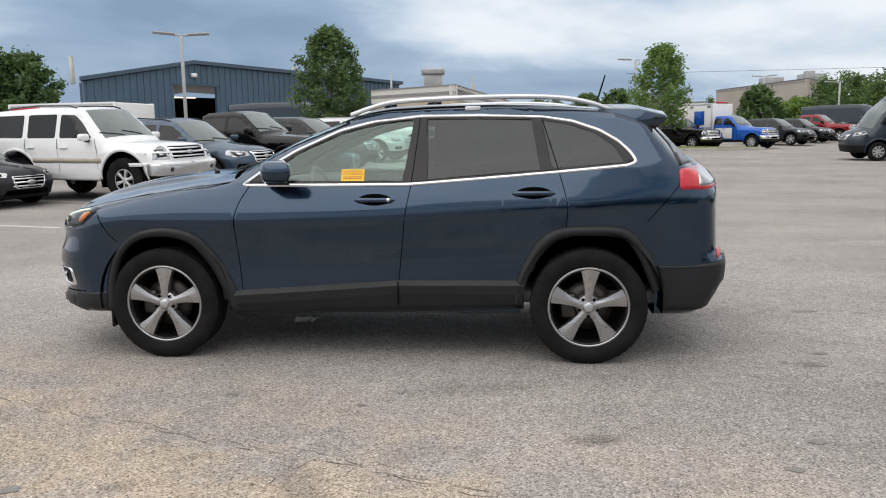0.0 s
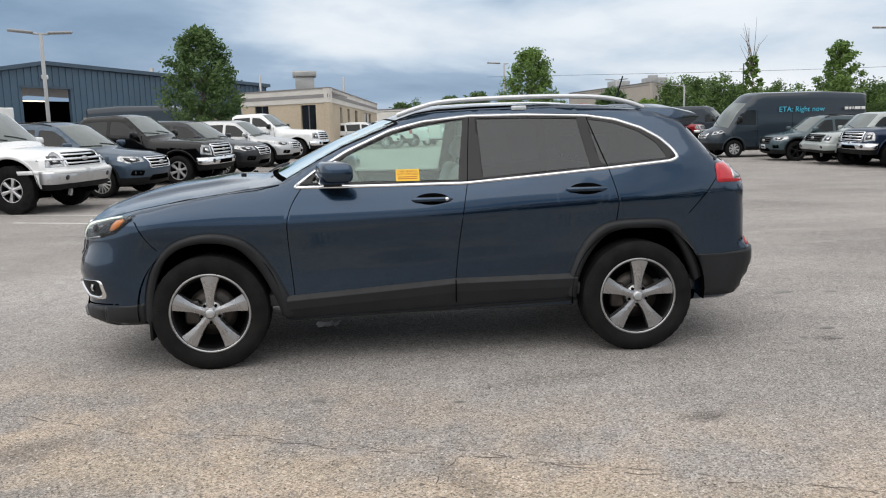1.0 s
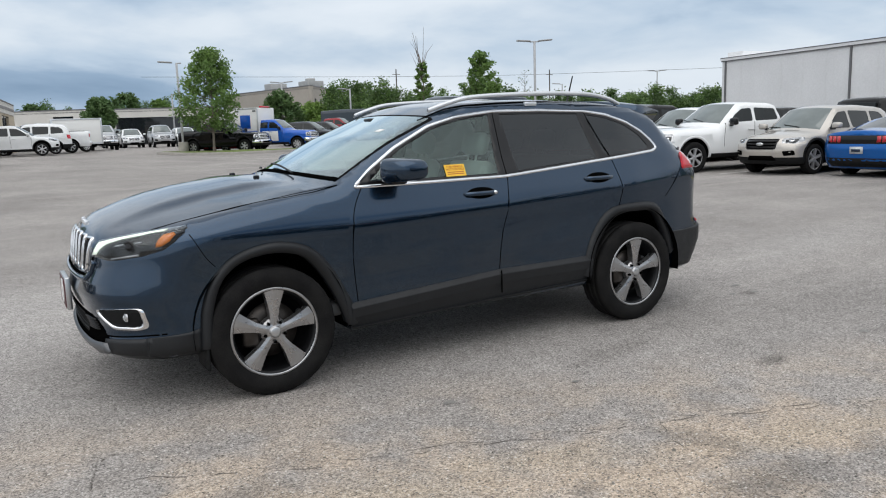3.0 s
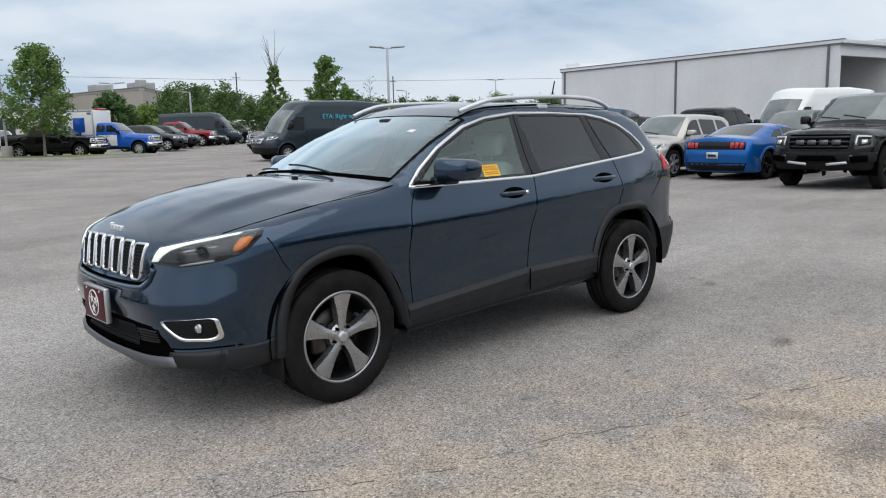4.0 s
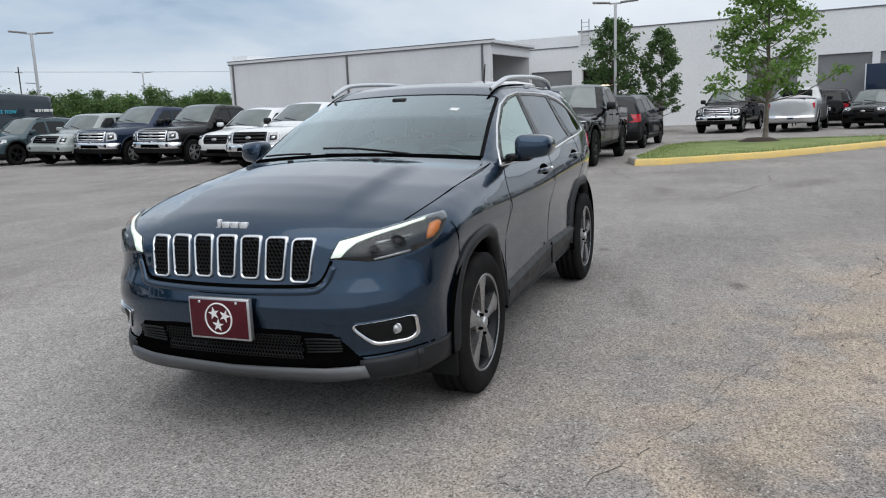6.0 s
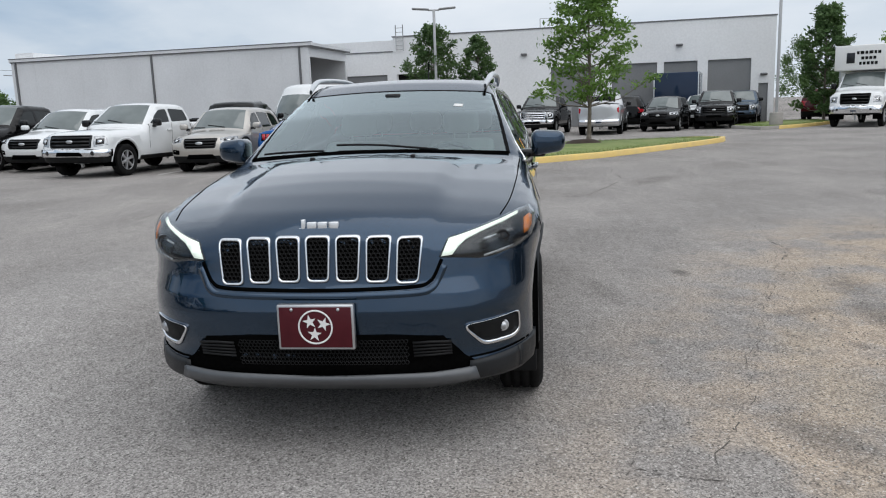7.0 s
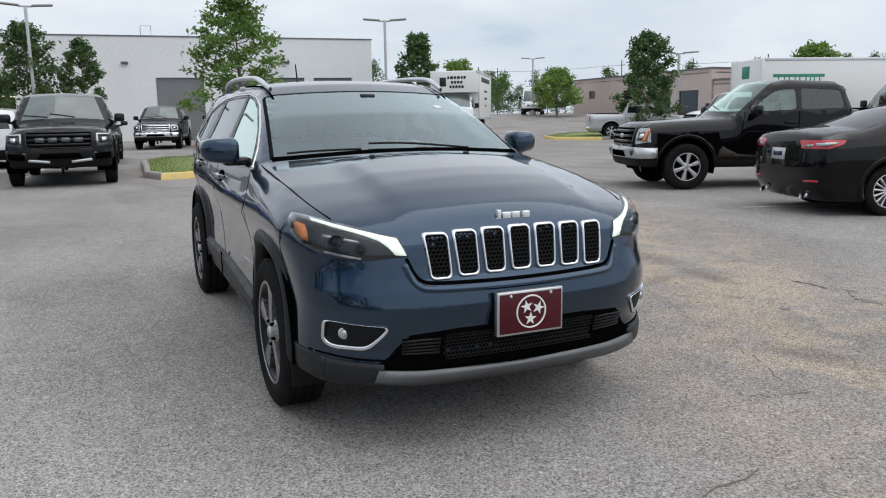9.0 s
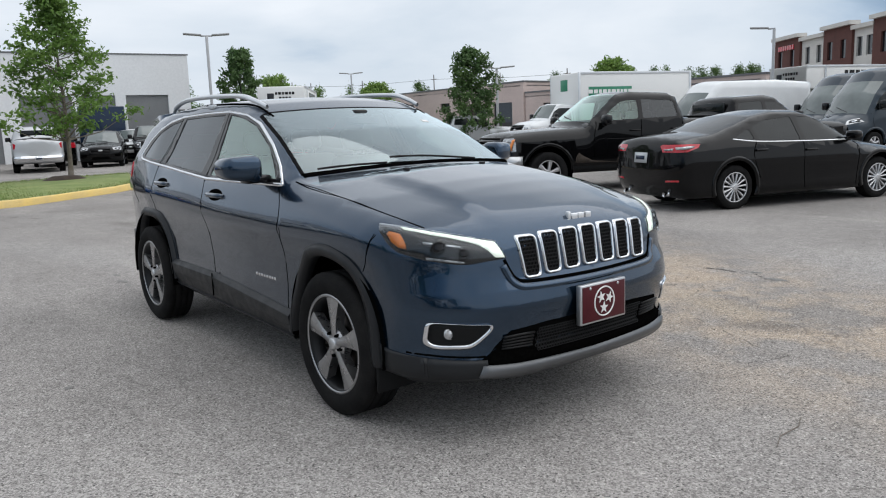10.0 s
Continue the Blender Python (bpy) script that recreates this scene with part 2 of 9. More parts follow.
def add_box(bm, lo, hi, bevel=0.0, m=None, segments=2):
    verts = [bm.verts.new((x, y, z)) for x in (lo[0], hi[0]) for y in (lo[1], hi[1]) for z in (lo[2], hi[2])]
    q = [(0, 1, 3, 2), (4, 6, 7, 5), (0, 4, 5, 1), (2, 3, 7, 6), (0, 2, 6, 4), (1, 5, 7, 3)]
    faces = [bm.faces.new([verts[i] for i in f]) for f in q]
    if bevel:
        edges = list({e for f in faces for e in f.edges})
        r = bmesh.ops.bevel(bm, geom=edges, offset=bevel, segments=segments, profile=0.5, affect="EDGES", clamp_overlap=True)
        verts = list({v for f in r["faces"] for v in f.verts} | {v for v in verts if v.is_valid})
    if m is not None:
        bmesh.ops.transform(bm, matrix=m, verts=[v for v in verts if v.is_valid])
    return bm


def box(lo, hi, bevel=0.0, m=None, segments=2):
    return add_box(bmesh.new(), lo, hi, bevel, m, segments)


def add_lathe(bm, profile, seg=32, m=None, axis="y", wobble=None):
    """Turns a profile of (radius, along) round an axis."""
    rings = []
    for k in range(seg):
        a = 2 * math.pi * k / seg
        ring = []
        for j, (r, h) in enumerate(profile):
            rr = r + (wobble(k, j) if wobble else 0.0)
            c, s = rr * math.cos(a), rr * math.sin(a)
            co = {"y": (c, h, s), "z": (c, s, h), "x": (h, c, s)}[axis]
            ring.append(bm.verts.new(m @ Vector(co) if m is not None else co))
        rings.append(ring)
    for k in range(seg):
        a, b = rings[k], rings[(k + 1) % seg]
        for j in range(len(profile) - 1):
            bm.faces.new((a[j], a[j + 1], b[j + 1], b[j]))
    return bm


def lathe(profile, seg=32, m=None, axis="y", wobble=None):
    return add_lathe(bmesh.new(), profile, seg, m, axis, wobble)


def add_tube(bm, pts, radii, seg=8, closed_ends=True):
    """A tube along a chain of points, with its radius at each."""
    pts = [Vector(p) for p in pts]
    if isinstance(radii, (int, float)):
        radii = [radii] * len(pts)
    rings, up = [], Vector((0.13, 0.27, 0.95))
    for i, p in enumerate(pts):
        d = (pts[min(i + 1, len(pts) - 1)] - pts[max(i - 1, 0)]).normalized()
        a = d.cross(up)
        a = a.normalized() if a.length > 1e-4 else Vector((1, 0, 0))
        b = d.cross(a)
        rings.append([bm.verts.new(p + (a * math.cos(2 * math.pi * k / seg) + b * math.sin(2 * math.pi * k / seg)) * radii[i]) for k in range(seg)])
    for r0, r1 in zip(rings, rings[1:]):
        for k in range(seg):
            bm.faces.new((r0[k], r0[(k + 1) % seg], r1[(k + 1) % seg], r1[k]))
    if closed_ends:
        bm.faces.new(rings[0])
        bm.faces.new(rings[-1][::-1])
    return bm


def add_prism(bm, poly, z0, z1, m=None):
    """An upright prism over a polygon of (x, y)."""
    lo = [bm.verts.new((x, y, z0)) for x, y in poly]
    hi = [bm.verts.new((x, y, z1)) for x, y in poly]
    n = len(poly)
    bm.faces.new(lo[::-1])
    bm.faces.new(hi)
    for i in range(n):
        bm.faces.new((lo[i], lo[(i + 1) % n], hi[(i + 1) % n], hi[i]))
    if m is not None:
        bmesh.ops.transform(bm, matrix=m, verts=lo + hi)
    return bm


def inside(poly, x, y):
    hit = False
    j = len(poly) - 1
    for i in range(len(poly)):
        (xi, yi), (xj, yj) = poly[i], poly[j]
        if (yi > y) != (yj > y) and x < (xj - xi) * (y - yi) / (yj - yi) + xi:
            hit = not hit
        j = i
    return hit


def curve(points, blur=0.0):
    """A function through (x, value) points, in rising x, with its corners rounded over a width."""
    xs = np.array([p[0] for p in points], float)
    vs = np.array([p[1] for p in points], float)
    if not blur:
        return lambda x: np.interp(x, xs, vs)
    t = np.linspace(xs[0] - blur, xs[-1] + blur, 900)
    v = np.interp(t, xs, vs)
    k = max(1, int(blur / (t[1] - t[0]) / 2))
    w = np.hanning(2 * k + 3)[1:-1]
    v = np.convolve(np.pad(v, k, mode="edge"), w / w.sum(), mode="valid")
    return lambda x: np.interp(x, t, v)


def rounded(poly, r, n=4):
    """Rounds the corners of a polygon."""
    out = []
    for i in range(len(poly)):
        p, a, b = Vector(poly[i]), Vector(poly[i - 1]), Vector(poly[(i + 1) % len(poly)])
        da, db = (a - p), (b - p)
        la, lb = min(r, da.length * 0.45), min(r, db.length * 0.45)
        s, e = p + da.normalized() * la, p + db.normalized() * lb
        for k in range(n + 1):
            t = k / n
            out.append(tuple(s * (1 - t) ** 2 + p * 2 * t * (1 - t) + e * t * t))
    return out


# ---- car bodies ----
class Shape:
    """A car body as the space under its top, behind its front, ahead of its rear and between its sides, with rounded edges.
    x ahead, y to the car's left, z up, from the ground below the middle between the axles."""

    def __init__(self, top, front, rear, plan, section, belt, tumble, bottom=0.3, crown=((-3, 0.08), (3, 0.12)), shift=((-3, -0.2), (3, 0.4)), nose=(0.3, 0.3), tail=(0.12, 0.2), r=0.06, blur=0.09, crease=None, dome=None, fade=None):
        self.top, self.front, self.rear = curve(top, blur), curve(front, 0.05), curve(rear, 0.05)
        self.plan, self.section, self.belt = curve(plan, 0.25), curve(section, 0.03), curve(belt, 0.2)
        self.crease = curve(crease, 0.2) if crease else None
        self.dome = dome
        self.fade = curve(fade, 0.2) if fade else None
        self.tumble, self.bottom, self.crown, self.shift = tumble, bottom, curve(crown, 0.3), curve(shift, 0.3)
        self.nose, self.tail, self.r = nose, tail, r
        self.xf, self.xr = max(p[1] for p in front), min(p[1] for p in rear)

    def f(self, x, y, z):
        ay = np.abs(y)
        zb = self.belt(x)
        zr = z - (self.crease(x) if self.crease else zb)
        w = self.plan(x) + self.section(zr) * (self.fade(x) if self.fade else 1.0) - np.maximum(0, z - zb) * self.tumble
        zt = self.top(x + self.shift(x) * ay * ay) - self.crown(x) * ay * ay
        if self.dome:
            amp, x0, x1, y0, y1 = self.dome
            sy = np.clip((y1 - ay) / (y1 - y0), 0, 1)
            sx = np.clip((x - x0) / 0.25, 0, 1) * np.clip((x1 - x) / 0.35, 0, 1)
            zt = zt + amp * sy * sy * (3 - 2 * sy) * sx
        xf = self.front(z) - self.nose[0] * ay ** 2 - self.nose[1] * ay ** 6
        xr = self.rear(z) + self.tail[0] * ay ** 2 + self.tail[1] * ay ** 6
        tot = 0
        for d in (ay - w, z - zt, x - xf, xr - x, self.bottom - z):
            tot = tot + np.maximum(d + self.r, 0) ** 2
        return np.sqrt(tot) - self.r

    def solve(self, o, d, far):
        """Distance along rays from inside the body to its surface."""
        lo, hi = np.zeros(len(o)), np.full(len(o), float(far))
        for _ in range(26):
            mid = (lo + hi) / 2
            p = o + d * mid[:, None]
            out = self.f(p[:, 0], p[:, 1], p[:, 2]) > 0
            hi, lo = np.where(out, mid, hi), np.where(out, lo, mid)
        return lo

    def put(self, pts, axis, sign=1.0):
        """Moves points onto the surface along an axis (0 front or rear, 1 side, 2 top)."""
        o = np.array(pts, float)
        d = np.zeros_like(o)
        d[:, axis] = sign
        o[:, axis] = {0: sign * 0.8, 1: 0.0, 2: 0.6}[axis]
        return o + d * self.solve(o, d, 3.5)[:, None]

    def shell(self, n=60, ring=44, cap=12, height=0.66):
        """The whole closed surface as a bmesh."""
        x1, x0 = self.xf - 0.55, self.xr + 0.55
        k = np.arange(ring) / ring * 4
        side, u = np.floor(k).astype(int), (k - np.floor(k)) * 2 - 1
        sq = np.array([[(1, t), (-t, 1), (-1, -t), (t, -1)][s] for s, t in zip(side, u)])
        hh = float(self.top(np.array(0.0)))
        dirs = sq * np.array([0.9, 0.0]) + sq * np.array([0.0, 1.0]) * np.where(sq[:, 1:2] > 0, hh - height, height - self.bottom)
        dirs /= np.linalg.norm(dirs, axis=1)[:, None]
        org, ray = [], []
        for i in range(cap):
            a = math.pi / 2 * (cap - i) / (cap + 0.5)
            for c, s in dirs:
                org.append((x1, 0, height))
                ray.append((math.sin(a), math.cos(a) * c, math.cos(a) * s))
        for i in range(n):
            for c, s in dirs:
                org.append((x1 + (x0 - x1) * i / (n - 1), 0, height))
                ray.append((0, c, s))
        for i in range(cap):
            a = math.pi / 2 * (i + 1) / (cap + 0.5)
            for c, s in dirs:
                org.append((x0, 0, height))
                ray.append((-math.sin(a), math.cos(a) * c, math.cos(a) * s))
        org, ray = np.array(org, float), np.array(ray, float)
        pts = org + ray * self.solve(org, ray, 4.5)[:, None]
        bm = bmesh.new()
        vs = [bm.verts.new(p) for p in pts.tolist()]
        rows = n + 2 * cap
        for i in range(rows - 1):
            for j in range(ring):
                a, b = i * ring + j, i * ring + (j + 1) % ring
                bm.faces.new((vs[a], vs[a + ring], vs[b + ring], vs[b]))
        bm.faces.new([vs[j] for j in range(ring)])
        bm.faces.new([vs[(rows - 1) * ring + j] for j in range(ring)][::-1])
        bmesh.ops.recalc_face_normals(bm, faces=bm.faces[:])
        return bm


def cut(bm, poly, axes, keep):
    """Scores a polygon, seen along an axis, into the mesh, and gives the faces within it. keep: which faces (by their middle) may be touched."""
    i, j = axes
    lo = (min(p[0] for p in poly), min(p[1] for p in poly))
    hi = (max(p[0] for p in poly), max(p[1] for p in poly))
    faces = []
    for f in bm.faces:
        c = f.calc_center_median()
        if not keep(c):
            continue
        a, b = [v.co[i] for v in f.verts], [v.co[j] for v in f.verts]
        if max(a) >= lo[0] and min(a) <= hi[0] and max(b) >= lo[1] and min(b) <= hi[1]:
            faces.append(f)
    for k in range(len(poly)):
        p, q = poly[k - 1], poly[k]
        co, no = Vector((0, 0, 0)), Vector((0, 0, 0))
        co[i], co[j] = p
        no[i], no[j] = q[1] - p[1], p[0] - q[0]
        if no.length < 1e-6:
            continue
        geom = faces + list({e for f in faces for e in f.edges}) + list({v for f in faces for v in f.verts})
        res = bmesh.ops.bisect_plane(bm, geom=geom, dist=1e-5, plane_co=co, plane_no=no.normalized())
        faces = [g for g in res["geom"] if isinstance(g, bmesh.types.BMFace) and g.is_valid]
    out = []
    for f in faces:
        c = f.calc_center_median()
        if inside(poly, c[i], c[j]):
            out.append(f)
    return out


def lift(bm, faces):
    """Takes faces out of a mesh into a new one."""
    nb = bmesh.new()
    made = {}
    for f in faces:
        for v in f.verts:
            if v not in made:
                made[v] = nb.verts.new(v.co)
        nb.faces.new([made[v] for v in f.verts])
    bmesh.ops.delete(bm, geom=faces, context="FACES")
    return nb


def thick(bm, depth):
    """Gives an open sheet a rim that runs back by depth."""
    bm.normal_update()
    edges = [e for e in bm.edges if e.is_boundary]
    old = {}
    for v in {v for e in edges for v in e.verts}:
        old[v] = bm.verts.new(v.co - v.normal * depth)
    for e in edges:
        a, b = e.verts
        if e.link_faces and e.link_faces[0].loops:
            for lp in e.link_faces[0].loops:
                if lp.edge == e:
                    a, b = lp.vert, lp.link_loop_next.vert
        bm.faces.new((b, a, old[a], old[b]))
    return bm


def drape(shape, poly, axis, sign=1.0, proud=0.004, step=0.05, depth=0.012):
    """A sheet of the polygon's outline laid on the body along an axis, standing a little proud."""
    i, j = {0: (1, 2), 1: (0, 2), 2: (0, 1)}[axis]
    bm = bmesh.new()
    vs = []
    for p in poly:
        co = [0.0, 0.0, 0.0]
        co[i], co[j] = p
        vs.append(bm.verts.new(co))
    bm.faces.new(vs)
    for k, q in ((i, [p[0] for p in poly]), (j, [p[1] for p in poly])):
        lo, hi = min(q), max(q)
        n = int((hi - lo) / step)
        for s in range(1, n + 1):
            co, no = Vector((0, 0, 0)), Vector((0, 0, 0))
            co[k], no[k] = lo + (hi - lo) * s / (n + 1), 1
            bmesh.ops.bisect_plane(bm, geom=bm.faces[:] + bm.edges[:] + bm.verts[:], dist=1e-5, plane_co=co, plane_no=no)
    bmesh.ops.triangulate(bm, faces=[f for f in bm.faces if len(f.verts) > 4])
    bm.verts.ensure_lookup_table()
    pts = shape.put([tuple(v.co) for v in bm.verts], axis, sign)
    for v, p in zip(bm.verts, pts.tolist()):
        v.co = p
    bm.normal_update()
    avg = Vector((0, 0, 0))
    for f in bm.faces:
        avg += f.normal * f.calc_area()
    if avg[axis] * sign < 0:
        bmesh.ops.reverse_faces(bm, faces=bm.faces[:])
        bm.normal_update()
    for v in bm.verts:
        v.co += v.normal * proud
    return thick(bm, depth) if depth else bm


def strip(pts, width, closed=False):
    """The outline of a ribbon along a chain of (a, b) points."""
    p = [Vector(q) for q in pts]
    left, right = [], []
    for k in range(len(p)):
        d = (p[min(k + 1, len(p) - 1)] - p[max(k - 1, 0)]).normalized()
        n = Vector((-d.y, d.x)) * width / 2
        left.append(tuple(p[k] + n))
        right.append(tuple(p[k] - n))
    return left, right


def ribbon(shape, pts, width, axis, sign=1.0, proud=0.003, depth=0.006, step=0.04):
    """A narrow band laid on the body along a chain of points."""
    dense = []
    for a, b in zip(pts, pts[1:]):
        n = max(1, int(math.dist(a, b) / step))
        dense += [(a[0] + (b[0] - a[0]) * k / n, a[1] + (b[1] - a[1]) * k / n) for k in range(n)]
    dense.append(pts[-1])
    left, right = strip(dense, width)
    i, j = {0: (1, 2), 1: (0, 2), 2: (0, 1)}[axis]
    co = []
    for p in left + right:
        q = [0.0, 0.0, 0.0]
        q[i], q[j] = p
        co.append(q)
    co = shape.put(co, axis, sign).tolist()
    bm = bmesh.new()
    vs = [bm.verts.new(c) for c in co]
    n = len(dense)
    for k in range(n - 1):
        bm.faces.new((vs[k], vs[k + 1], vs[n + k + 1], vs[n + k]))
    bm.normal_update()
    avg = Vector((0, 0, 0))
    for f in bm.faces:
        avg += f.normal
    if avg[axis] * sign < 0:
        bmesh.ops.reverse_faces(bm, faces=bm.faces[:])
        bm.normal_update()
    for v in bm.verts:
        v.co += v.normal * proud
    return thick(bm, depth)


def flat_patch(poly, m=None, depth=0.0):
    bm = bmesh.new()
    vs = [bm.verts.new((x, y, 0)) for x, y in poly]
    f = bm.faces.new(vs)
    if depth:
        r = bmesh.ops.extrude_face_region(bm, geom=[f])
        bmesh.ops.translate(bm, vec=(0, 0, -depth), verts=[v for v in r["geom"] if isinstance(v, bmesh.types.BMVert)])
        bmesh.ops.recalc_face_normals(bm, faces=bm.faces[:])
    if m is not None:
        bmesh.ops.transform(bm, matrix=m, verts=bm.verts[:])
    return bm


def lettering(text, size, material, parent, m, name="lettering", depth=0.002, align="CENTER"):
    """Raised letters of the built-in typeface as one mesh."""
    cu = bpy.data.curves.new(name, "FONT")
    cu.body, cu.size, cu.extrude, cu.align_x, cu.align_y, cu.resolution_u = text, size, depth, align, "CENTER", 3
    tmp = bpy.data.objects.new(name, cu)
    scene.collection.objects.link(tmp)
    bpy.context.view_layer.update()
    me = bpy.data.meshes.new_from_object(tmp.evaluated_get(bpy.context.evaluated_depsgraph_get()))
    bpy.data.objects.remove(tmp)
    me.materials.clear()
    me.materials.append(material)
    ob = new(name, me)
    ob.parent = parent
    ob.matrix_basis = m
    return ob


def smoothline(pts, n=6):
    """A finer chain of points through the given ones (Catmull-Rom)."""
    p = [Vector(q) for q in pts]
    p = [p[0] * 2 - p[1], *p, p[-1] * 2 - p[-2]]
    out = []
    for a, b, c, d in zip(p, p[1:], p[2:], p[3:]):
        for k in range(n):
            t = k / n
            out.append(tuple(0.5 * ((2 * b) + (c - a) * t + (2 * a - 5 * b + 4 * c - d) * t * t + (3 * b - a - 3 * c + d) * t ** 3)))
    out.append(tuple(p[-2]))
    return out


# ---- ground ----
def lie(x, y):
    """The height of the ground, which rises gently to the north, later in the east, and along the lane to the south-east."""
    s = np.clip((np.asarray(y, float) - 11.0) / 30.0, 0, 1)
    e = np.clip((np.asarray(x, float) - 2.0) / 11.0, 0, 1)
    f = np.clip((np.asarray(y, float) - 47.0) / 10.0, 0, 1)
    e = e * e * (3 - 2 * e) * (1 - 0.8 * f * f * (3 - 2 * f))
    d = np.clip((0.72 * np.asarray(x, float) - 0.69 * np.asarray(y, float) - 42.0) / 24.0, 0, 1) * np.clip(-(np.asarray(y, float) + 12.0) / 8.0, 0, 1)
    return 0.62 * s * s * (3 - 2 * s) * (1 - 0.5 * e) + 1.25 * d * d * (3 - 2 * d) - 0.022


def lie1(x, y):
    return float(lie(x, y))


def asphalt():
    """Sun-bleached asphalt: stone specks, mottling, wheel-worn pale areas, sandy silt along a low crack line, dark patches."""
    m = bpy.data.materials.new("worn_asphalt")
    m.use_nodes = True
    nt = m.node_tree
    b = nt.nodes["Principled BSDF"]
    b.inputs["Roughness"].default_value = 0.88
    b.inputs["Specular IOR Level"].default_value = 0.06
    co = nt.nodes.new("ShaderNodeTexCoord")

    def tex(scale, detail=4.0, rough=0.55, stretch=None, distort=0.0):
        n = nt.nodes.new("ShaderNodeTexNoise")
        n.inputs["Scale"].default_value, n.inputs["Detail"].default_value, n.inputs["Roughness"].default_value, n.inputs["Distortion"].default_value = scale, detail, rough, distort
        if stretch:
            mp = nt.nodes.new("ShaderNodeMapping")
            mp.inputs["Scale"].default_value = stretch[:3]
            mp.inputs["Rotation"].default_value = (0, 0, stretch[3])
            nt.links.new(co.outputs["Object"], mp.inputs["Vector"])
            nt.links.new(mp.outputs["Vector"], n.inputs["Vector"])
        else:
            nt.links.new(co.outputs["Object"], n.inputs["Vector"])
        return n.outputs["Fac"]

    def rng(v, a, c, lo, hi):
        n = nt.nodes.new("ShaderNodeMapRange")
        for key, q in (("From Min", a), ("From Max", c), ("To Min", lo), ("To Max", hi)):
            n.inputs[key].default_value = q
        nt.links.new(v, n.inputs["Value"])
        return n.outputs["Result"]

    def mul(a, c, op="MULTIPLY"):
        n = nt.nodes.new("ShaderNodeMath")
        n.operation = op
        for k, v in enumerate((a, c)):
            if isinstance(v, (int, float)):
                n.inputs[k].default_value = v
            else:
                nt.links.new(v, n.inputs[k])
        return n.outputs[0]

    def mix(fac, a, c):
        n = nt.nodes.new("ShaderNodeMix")
        n.data_type = "RGBA"
        for key, v in (("Factor", fac), ("A", a), ("B", c)):
            if isinstance(v, tuple):
                n.inputs[key].default_value = (*v, 1)
            elif isinstance(v, (int, float)):
                n.inputs[key].default_value = v
            else:
                nt.links.new(v, n.inputs[key])
        return n.outputs["Result"]

    # stones: light and dark specks of several sizes
    vo = nt.nodes.new("ShaderNodeTexVoronoi")
    vo.inputs["Scale"].default_value = 130.0
    nt.links.new(co.outputs["Object"], vo.inputs["Vector"])
    sep = nt.nodes.new("ShaderNodeSeparateColor")
    nt.links.new(vo.outputs["Color"], sep.inputs["Color"])
    stone = rng(sep.outputs["Red"], 0.0, 1.0, 0.58, 1.38)
    grit = rng(tex(260.0, 2.0), 0.3, 0.7, 0.70, 1.28)
    pits = rng(tex(48.0, 3.0, 0.7), 0.33, 0.43, 0.53, 1.0)
    mott = rng(tex(7.0, 5.0, 0.6), 0.3, 0.7, 0.92, 1.08)
    big = rng(tex(0.42, 5.0, 0.55), 0.36, 0.66, 0.0, 1.0)
    col = mix(big, (0.262, 0.246, 0.233), (0.352, 0.330, 0.312))
    streak = rng(tex(0.9, 5.0, 0.6, (0.25, 1.6, 1.0, 0.5)), 0.50, 0.72, 0.0, 0.75)
    col = mix(streak, col, (0.375, 0.351, 0.328))
    # sandy silt in a band along the crack line that crosses the foreground
    sx = nt.nodes.new("ShaderNodeSeparateXYZ")
    nt.links.new(co.outputs["Object"], sx.inputs["Vector"])
    dist = mul(mul(mul(sx.outputs["X"], 0.43), mul(sx.outputs["Y"], 0.90), "ADD"), -2.42, "ADD")
    near = rng(mul(mul(dist, 0.40, "ADD"), 1.0, "ABSOLUTE"), 0.35, 1.75, 1.0, 0.0)
    along = rng(mul(mul(sx.outputs["X"], 0.6, "ADD"), 1.0, "ABSOLUTE"), 2.4, 4.5, 1.0, 0.0)
    silt = mul(mul(near, along), rng(tex(1.3, 6.0, 0.6), 0.42, 0.56, 0.10, 1.0))
    col = mix(mul(silt, 0.88), col, (0.455, 0.372, 0.29))
    def blob(x, y, rx, ry, turn, wild=0.9):
        mp = nt.nodes.new("ShaderNodeMapping")
        mp.vector_type = "TEXTURE"
        mp.inputs["Location"].default_value, mp.inputs["Rotation"].default_value, mp.inputs["Scale"].default_value = (x, y, 0), (0, 0, turn), (rx, ry, 50)
        nt.links.new(co.outputs["Object"], mp.inputs["Vector"])
        ln = nt.nodes.new("ShaderNodeVectorMath")
        ln.operation = "LENGTH"
        nt.links.new(mp.outputs["Vector"], ln.inputs[0])
        return rng(mul(ln.outputs["Value"], mul(tex(5.0, 6.0, 0.68), wild), "ADD"), 0.5 * wild + 0.35, 0.5 * wild + 1.05, 1.0, 0.0)

    for x, y, rx, ry, turn, k in ((-2.05, 3.45, 0.60, 0.26, -0.3, 0.7), (-1.25, 3.30, 0.55, 0.18, -0.5, 0.6), (-0.15, 2.72, 0.75, 0.16, -0.35, 0.6), (0.6, 2.55, 0.4, 0.2, -0.4, 0.4)):
        col = mix(mul(blob(x, y, rx, ry, turn), k), col, (0.40, 0.335, 0.262))
